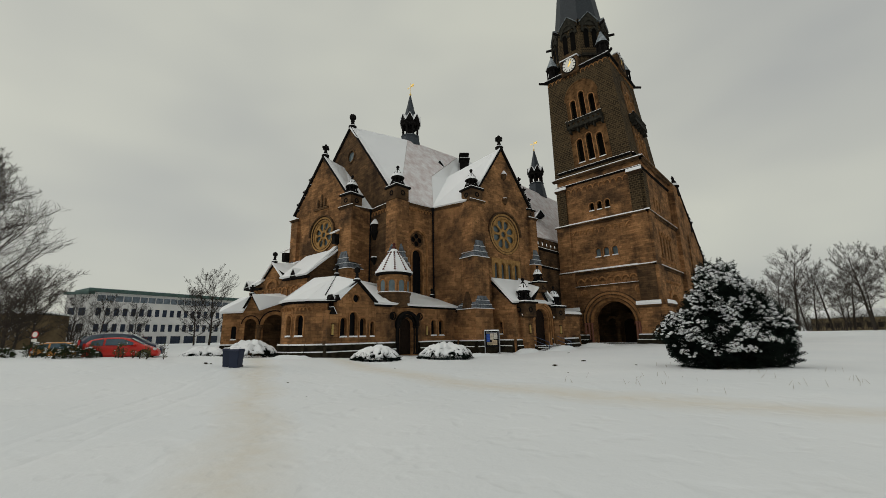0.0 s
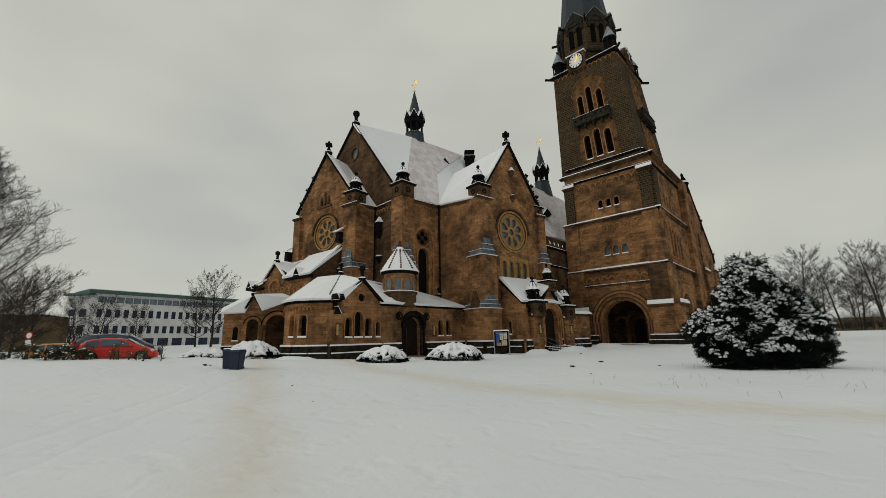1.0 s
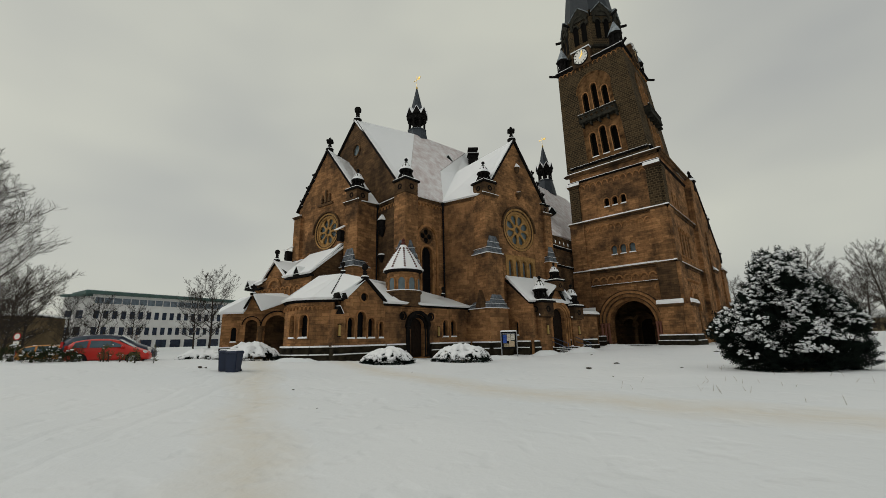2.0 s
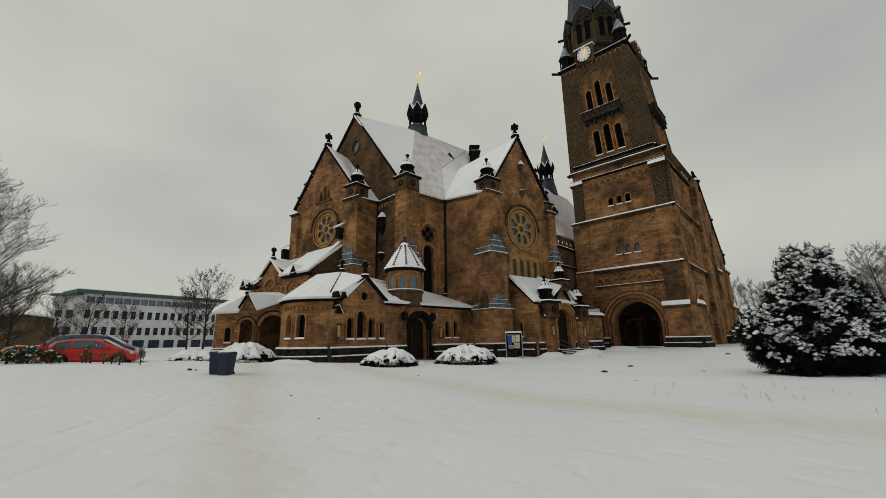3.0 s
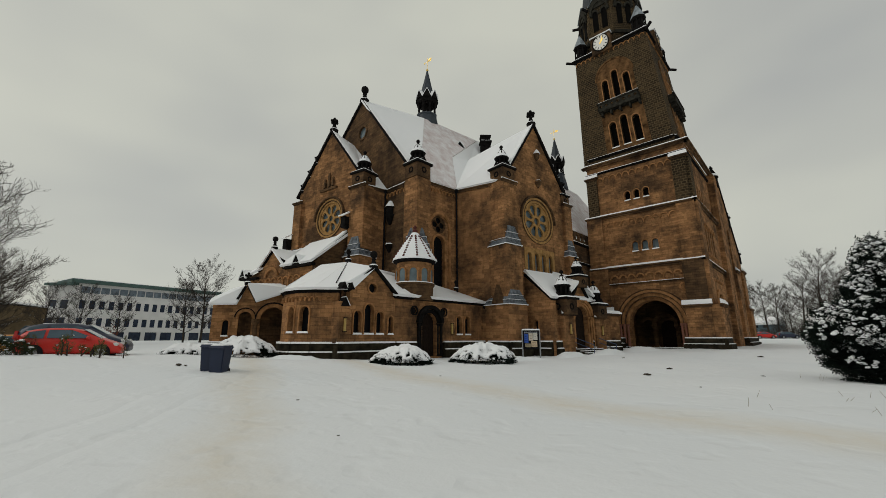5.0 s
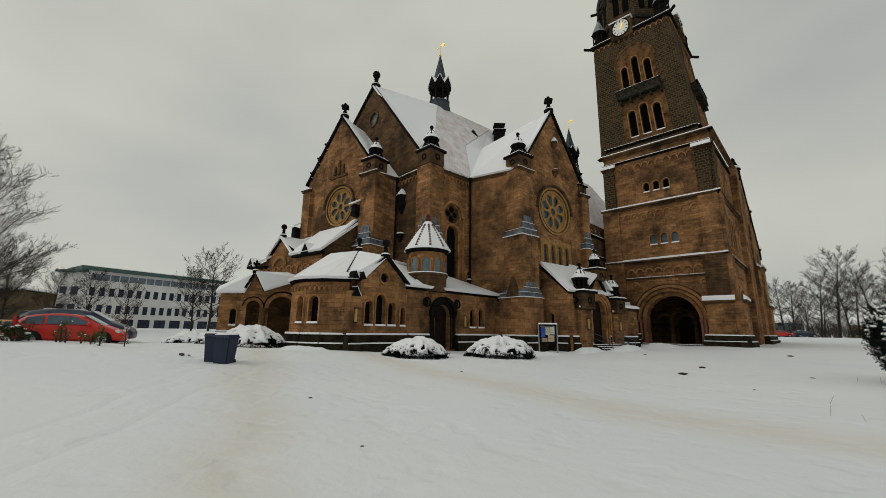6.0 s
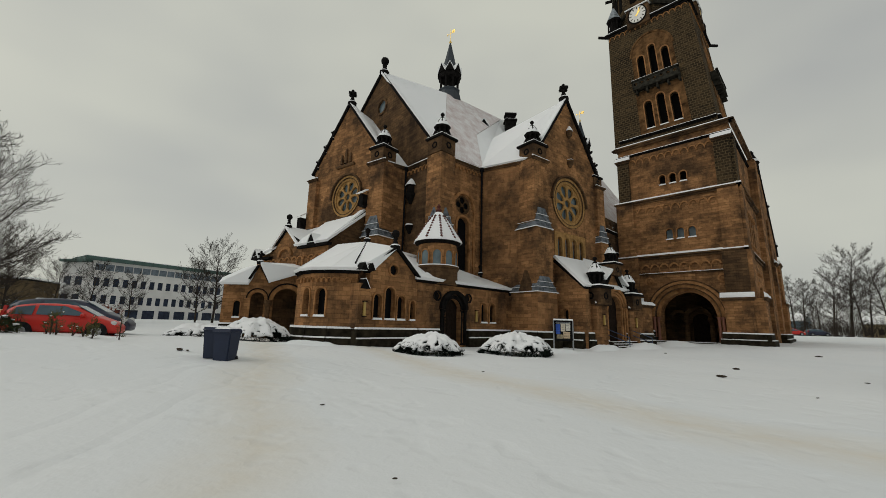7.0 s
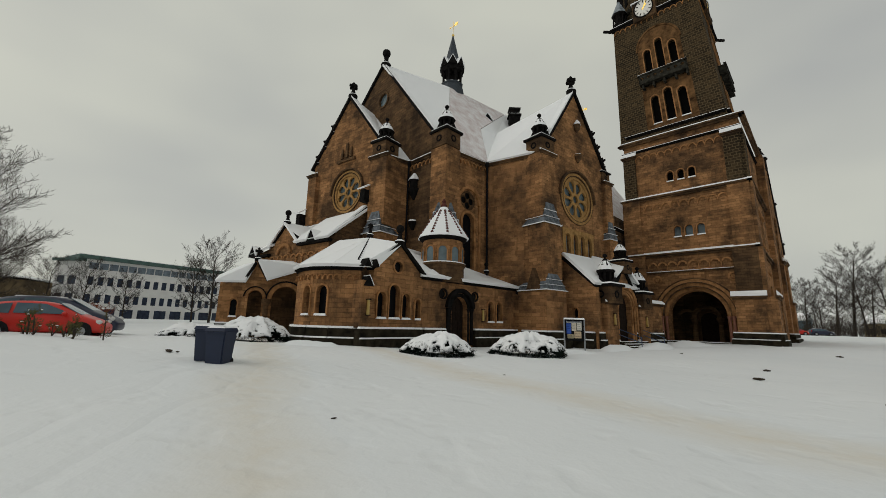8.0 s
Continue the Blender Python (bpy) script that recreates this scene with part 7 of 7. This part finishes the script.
for k, (a, b, c0, d0, col) in enumerate(sheets):
    bm = bmesh.new()
    box(bm, (a, 0.02, c0), (b, 0.028, d0), NB)
    sh = part("poster", bm, plain("poster_paper_" + "abcdef"[k], col, 0.8, vary=0.15, scale=3, relief=0), board)
    bm = bmesh.new()
    for j in range(3):
        zz = c0 + (d0 - c0) * (0.25 + 0.22 * j)
        box(bm, (a + 0.04, 0.014, zz), (b - 0.06 - 0.03 * j, 0.019, zz + 0.025), NB)
    part("text_bars", bm, plain("faded_ink_" + "abcdef"[k], tuple(v * 0.35 for v in col), 0.8, relief=0), sh)
bm = bmesh.new()
box(bm, (-0.76, -0.12, 2.302), (0.76, 0.1, 2.42), NB, 0.04)
part("snow", bm, SNOW, board, "snow lying on the case")

BLUE = plain("blue_painted_steel", (0.05, 0.08, 0.14), 0.5, 0.2, vary=0.1, relief=0)
for u, lab in ((4.35, "blue steel handrail beside the side steps"), (7.85, "dark steel handrail at the side steps")):
    a, b = at(FQ, u, -2.3, 0.25), at(FQ, u, 0.0, 1.0)
    rail = thing("handrail", tuple(a), lab, "handrail", "handrails at the steps")
    vs, fs = [], []
    top_a, top_b = a + Vector((0, 0, 0.95)), b + Vector((0, 0, 0.95))
    for p, q in ((top_a, top_b), (a - Vector((0, 0, 0.3)), top_a), (b - Vector((0, 0, 0.3)), top_b), (a.lerp(b, 0.05) + Vector((0, 0, 0.5)), b + Vector((0, 0, 0.5)))):
        bm = bmesh.new()
        d = q - p
        lathe(bm, [(0.035, 0), (0.035, d.length)], Matrix.Translation(p) @ d.to_track_quat("Z", "Y").to_matrix().to_4x4(), 8)
        part("bar", bm, BLUE, rail)

YELLOW = plain("yellow_lamp_glass", (0.46, 0.31, 0.09), 0.4, vary=0.1, relief=0)
MB = along((-31.0, 18.9), (-31.0, 23.1))[0]
MD = along((-31.0, 23.1), (-30.5, 34.2))[0]
for f, u, y, z in ((MB, -0.65, -0.48, 2.3), (MD, 6.6, -0.03, 2.2), (FQ, 3.55, -0.53, 2.2), (FQ, 8.45, -0.53, 2.1)):
    p = at(f, u, y, z)
    lamp = thing("wall_lamp", tuple(p), "slim yellow-glass wall lamp on dark brackets", "wall lamp", "wall lamps")
    bm = bmesh.new()
    box(bm, (u - 0.075, y - 0.14, z), (u + 0.075, y - 0.01, z + 0.9), f, 0.01)
    part("glass", bm, YELLOW, lamp)
    for zz in (z - 0.05, z + 0.9):
        bm = bmesh.new()
        box(bm, (u - 0.13, y - 0.19, zz), (u + 0.13, y + 0.03, zz + 0.05), f)
        part("bracket", bm, LEAD, lamp)

sg = (-43.0, 0.65)
SGM = pose(*sg, ground_z(*sg), 0, 0, 43)
sign = thing("road_sign", (*sg, ground_z(*sg)), "round white road sign with a red rim on a post", "road sign")
bm = bmesh.new()
lathe(bm, [(0.03, -0.3), (0.03, 2.0)], SGM, 8)
part("post", bm, STEEL, sign)
bm = bmesh.new()
pierced(bm, disc(0, 1.75, 0.22, 24), [], -0.06, -0.04, SGM)
box(bm, (-0.2, -0.06, 1.2), (0.2, -0.04, 1.42), SGM)
part("plate", bm, WHITE, sign)
bm = bmesh.new()
band(bm, 0, 1.75, 0.2, 0.25, -0.07, -0.035, SGM, 0, 2 * math.pi, 24)
part("rim", bm, TAIL, sign)

# dark clods and dead stalks on the snow
rng = random.Random(12)
CLOD = plain("dark_frozen_clod", (0.05, 0.04, 0.03), 0.95, vary=0.5)
for x, y, s in ((-12.5, 23.3, 0.24), (-12.7, 27.9, 0.26), (-10.1, 45.4, 0.34), (-18.2, 36.8, 0.2), (-16.3, 7.8, 0.06), (-25.3, 7.28, 0.24), (-25.0, 7.45, 0.12), (-9.6, 19.2, 0.09), (-8.4, 25.6, 0.12), (-15.4, 12.5, 0.05), (-12.8, 6.8, 0.04), (-18.0, 14.9, 0.06)):
    v, f = [], []
    lump(v, f, Vector((0, 0, 0.0)), s * 0.7, 0.3, rng)
    ob = raw("clod", v, f, CLOD, None)
    ob.location = (x, y, ground_z(x, y) + 0.02)
    tagged(ob, "small dark frozen clod lying on the snow", "clod", "clods on the snow")
v, f = [], []
for k in range(260):
    x, y = rng.uniform(-8, 3), rng.uniform(15, 26)
    if noise.noise((x * 0.5, y * 0.5, 4)) < 0.12:
        continue
    p = Vector((x, y, ground_z(x, y)))
    tube(v, f, p, p + Vector((rng.uniform(-0.12, 0.12), rng.uniform(-0.12, 0.12), rng.uniform(0.08, 0.25))), 0.006, 0.003, 3)
me = bpy.data.meshes.new("grass_stalks")
me.from_pydata([tuple(p) for p in v], [], f)
me.materials.append(plain("dry_grass", (0.22, 0.17, 0.10), 0.9))
tagged(new("grass_stalks", me), "dry grass stalks poking out of the snow", "grass", kind="stuff")

# ---- distant buildings ----
RENDER = plain("pale_render_wall", (0.74, 0.73, 0.71), 0.9, vary=0.08, scale=0.4)
COPPER = plain("green_copper_fascia", (0.065, 0.12, 0.105), 0.7, vary=0.25, scale=0.8)
BLUEGLASS = glass("office_glass", (0.05, 0.065, 0.10), 0.1)
RIBBON = glass("pale_ribbon_glass", (0.24, 0.29, 0.34), 0.1)
A0, A1 = Vector((-114.12, 9.0)), Vector((-124.5, 60.0))
om, ow = along(A0, A1)
ow = min(ow, 54.5)
office = thing("office_building", (A0.x, A0.y, 0.5), "four-storey pale office building with a green copper roof edge", "office building")
rows = [(0.6, 3.1, 3.1, 2.3, 0.5), (4.2, 5.9, 1.62, 0.95, 0.6), (7.7, 9.4, 1.62, 0.95, 0.6), (10.9, 12.2, 1.62, 1.5, 0.5)]
bm = bmesh.new()
holes, spots = [], []
for z0, z1, step, w, u0 in rows:
    u = u0 + 0.6
    while u + w < ow - 0.5:
        holes.append(rect(u, u + w, z0 + 0.5 * (z0 < 1), z1))
        spots.append((u, w, z0 + 0.5 * (z0 < 1), z1))
        u += step
pierced(bm, rect(0, ow, 0.0, 12.79), holes, 0, 0.4, om)
part("wall", bm, RENDER, office)
bm = bmesh.new()
box(bm, (0.0, 0.41, 0.0), (ow, 7, 12.79), om)
part("wall", bm, RENDER, office)
wm, ww = along(A0 + Vector((-5.0, -3.6)), A0 + Vector((-0.05, -0.05)))
bm = bmesh.new()
ends = [(u, z) for z in (4.2, 7.7) for u in (0.7, 3.4)]
pierced(bm, rect(0, ww, 0.0, 12.3), [rect(u, u + 1.9, z, z + 1.7) for u, z in ends], 0, 0.4, wm)
box(bm, (0.1, 0.41, 0.0), (ww - 0.6, 3.5, 12.3), wm)
part("wall", bm, RENDER, office)
for u, z in ends:
    bm = bmesh.new()
    box(bm, (u, 0.18, z), (u + 1.9, 0.24, z + 1.7), wm)
    part("window", bm, BLUEGLASS, office)
bm = bmesh.new()
box(bm, (0.0, -0.9, 12.31), (ww + 0.3, 3.6, 12.79), wm)
part("roof", bm, COPPER, office)
bm = bmesh.new()
box(bm, (-0.9, -1.0, 12.8), (ow + 1, 7.6, 13.5), om)
ob = part("roof", bm, COPPER, office)
bm = bmesh.new()
box(bm, (-0.8, -0.9, 13.5), (ow + 0.9, 7.5, 13.62), om)
box(bm, (22, 4, 13.62), (22.9, 5, 14.3), om)
part("snow", bm, SNOW, ob)
shared = {}
for u, w, z0, z1 in spots:
    key = (w, round(z1 - z0, 2))
    if key not in shared:
        b2 = bmesh.new()
        box(b2, (0, 0.16, 0), (w, 0.2, z1 - z0))
        box(b2, (w / 2 - 0.03, 0.1, 0), (w / 2 + 0.03, 0.16, z1 - z0))
        me = bpy.data.meshes.new("window")
        b2.to_mesh(me), b2.free()
        me.materials.append(RIBBON if w == 1.5 else BLUEGLASS)
        shared[key] = me
    wob = new("window", shared[key])
    wob.parent = office
    wob.matrix_parent_inverse = Matrix.Translation(-office.location)
    wob.matrix_basis = om @ pose(u, 0, z0)


def house(x, y, turn, w, d, h, wall, label, rows_=2, pitch=0.3):
    f = pose(x, y, ground_z(x, y), 0, 0, turn)
    ob = thing("house", (x, y, ground_z(x, y)), label, "house")
    cells = [rect(-w / 2 + 1.2 + 2.6 * k, -w / 2 + 2.4 + 2.6 * k, 1.0 + 3.0 * j, 2.6 + 3.0 * j) for k in range(int((w - 2) / 2.6)) for j in range(rows_)]
    bm = bmesh.new()
    pierced(bm, rect(-w / 2, w / 2, -0.5, h), cells, 0, 0.4, f)
    box(bm, (-w / 2, 0.41, -0.5), (w / 2, d, h), f)
    part("wall", bm, wall, ob)
    bm = bmesh.new()
    slab(bm, [f @ Vector((-w / 2 - 0.4, -0.5, h)), f @ Vector((w / 2 + 0.4, -0.5, h)), f @ Vector((w / 2 + 0.4, d / 2, h + d * pitch)), f @ Vector((-w / 2 - 0.4, d / 2, h + d * pitch))], 0.25)
    slab(bm, [f @ Vector((-w / 2 - 0.4, d + 0.5, h)), f @ Vector((w / 2 + 0.4, d + 0.5, h)), f @ Vector((w / 2 + 0.4, d / 2, h + d * pitch)), f @ Vector((-w / 2 - 0.4, d / 2, h + d * pitch))], 0.25)
    part("roof", bm, SNOW, ob, "snow-covered roof")
    for c in cells:
        bm = bmesh.new()
        box(bm, (c[0][0], 0.2, c[0][1]), (c[1][0], 0.26, c[2][1]), f)
        part("window", bm, DARKGLASS, ob)


BROWN = plain("brown_brick_wall", (0.13, 0.095, 0.055), 0.9, vary=0.3, scale=0.6)
OCHREWALL = plain("ochre_render_wall", (0.36, 0.28, 0.16), 0.9, vary=0.15, scale=0.5)
TEAL = plain("teal_panel_wall", (0.14, 0.22, 0.26), 0.8, vary=0.15, scale=0.5)
house(-101.0, -14.0, 47, 34, 10, 5.6, BROWN, "low brown building behind the parking area", 1, 0.03)
house(8.0, 190.0, -20, 22, 9, 4.2, OCHREWALL, "ochre house behind the park trees", 1)
house(-24.0, 190.0, -10, 16, 9, 5.0, TEAL, "low teal-clad building behind the tower")
house(60.0, 165.0, -40, 26, 10, 7.0, OCHREWALL, "ochre house row behind the trees")
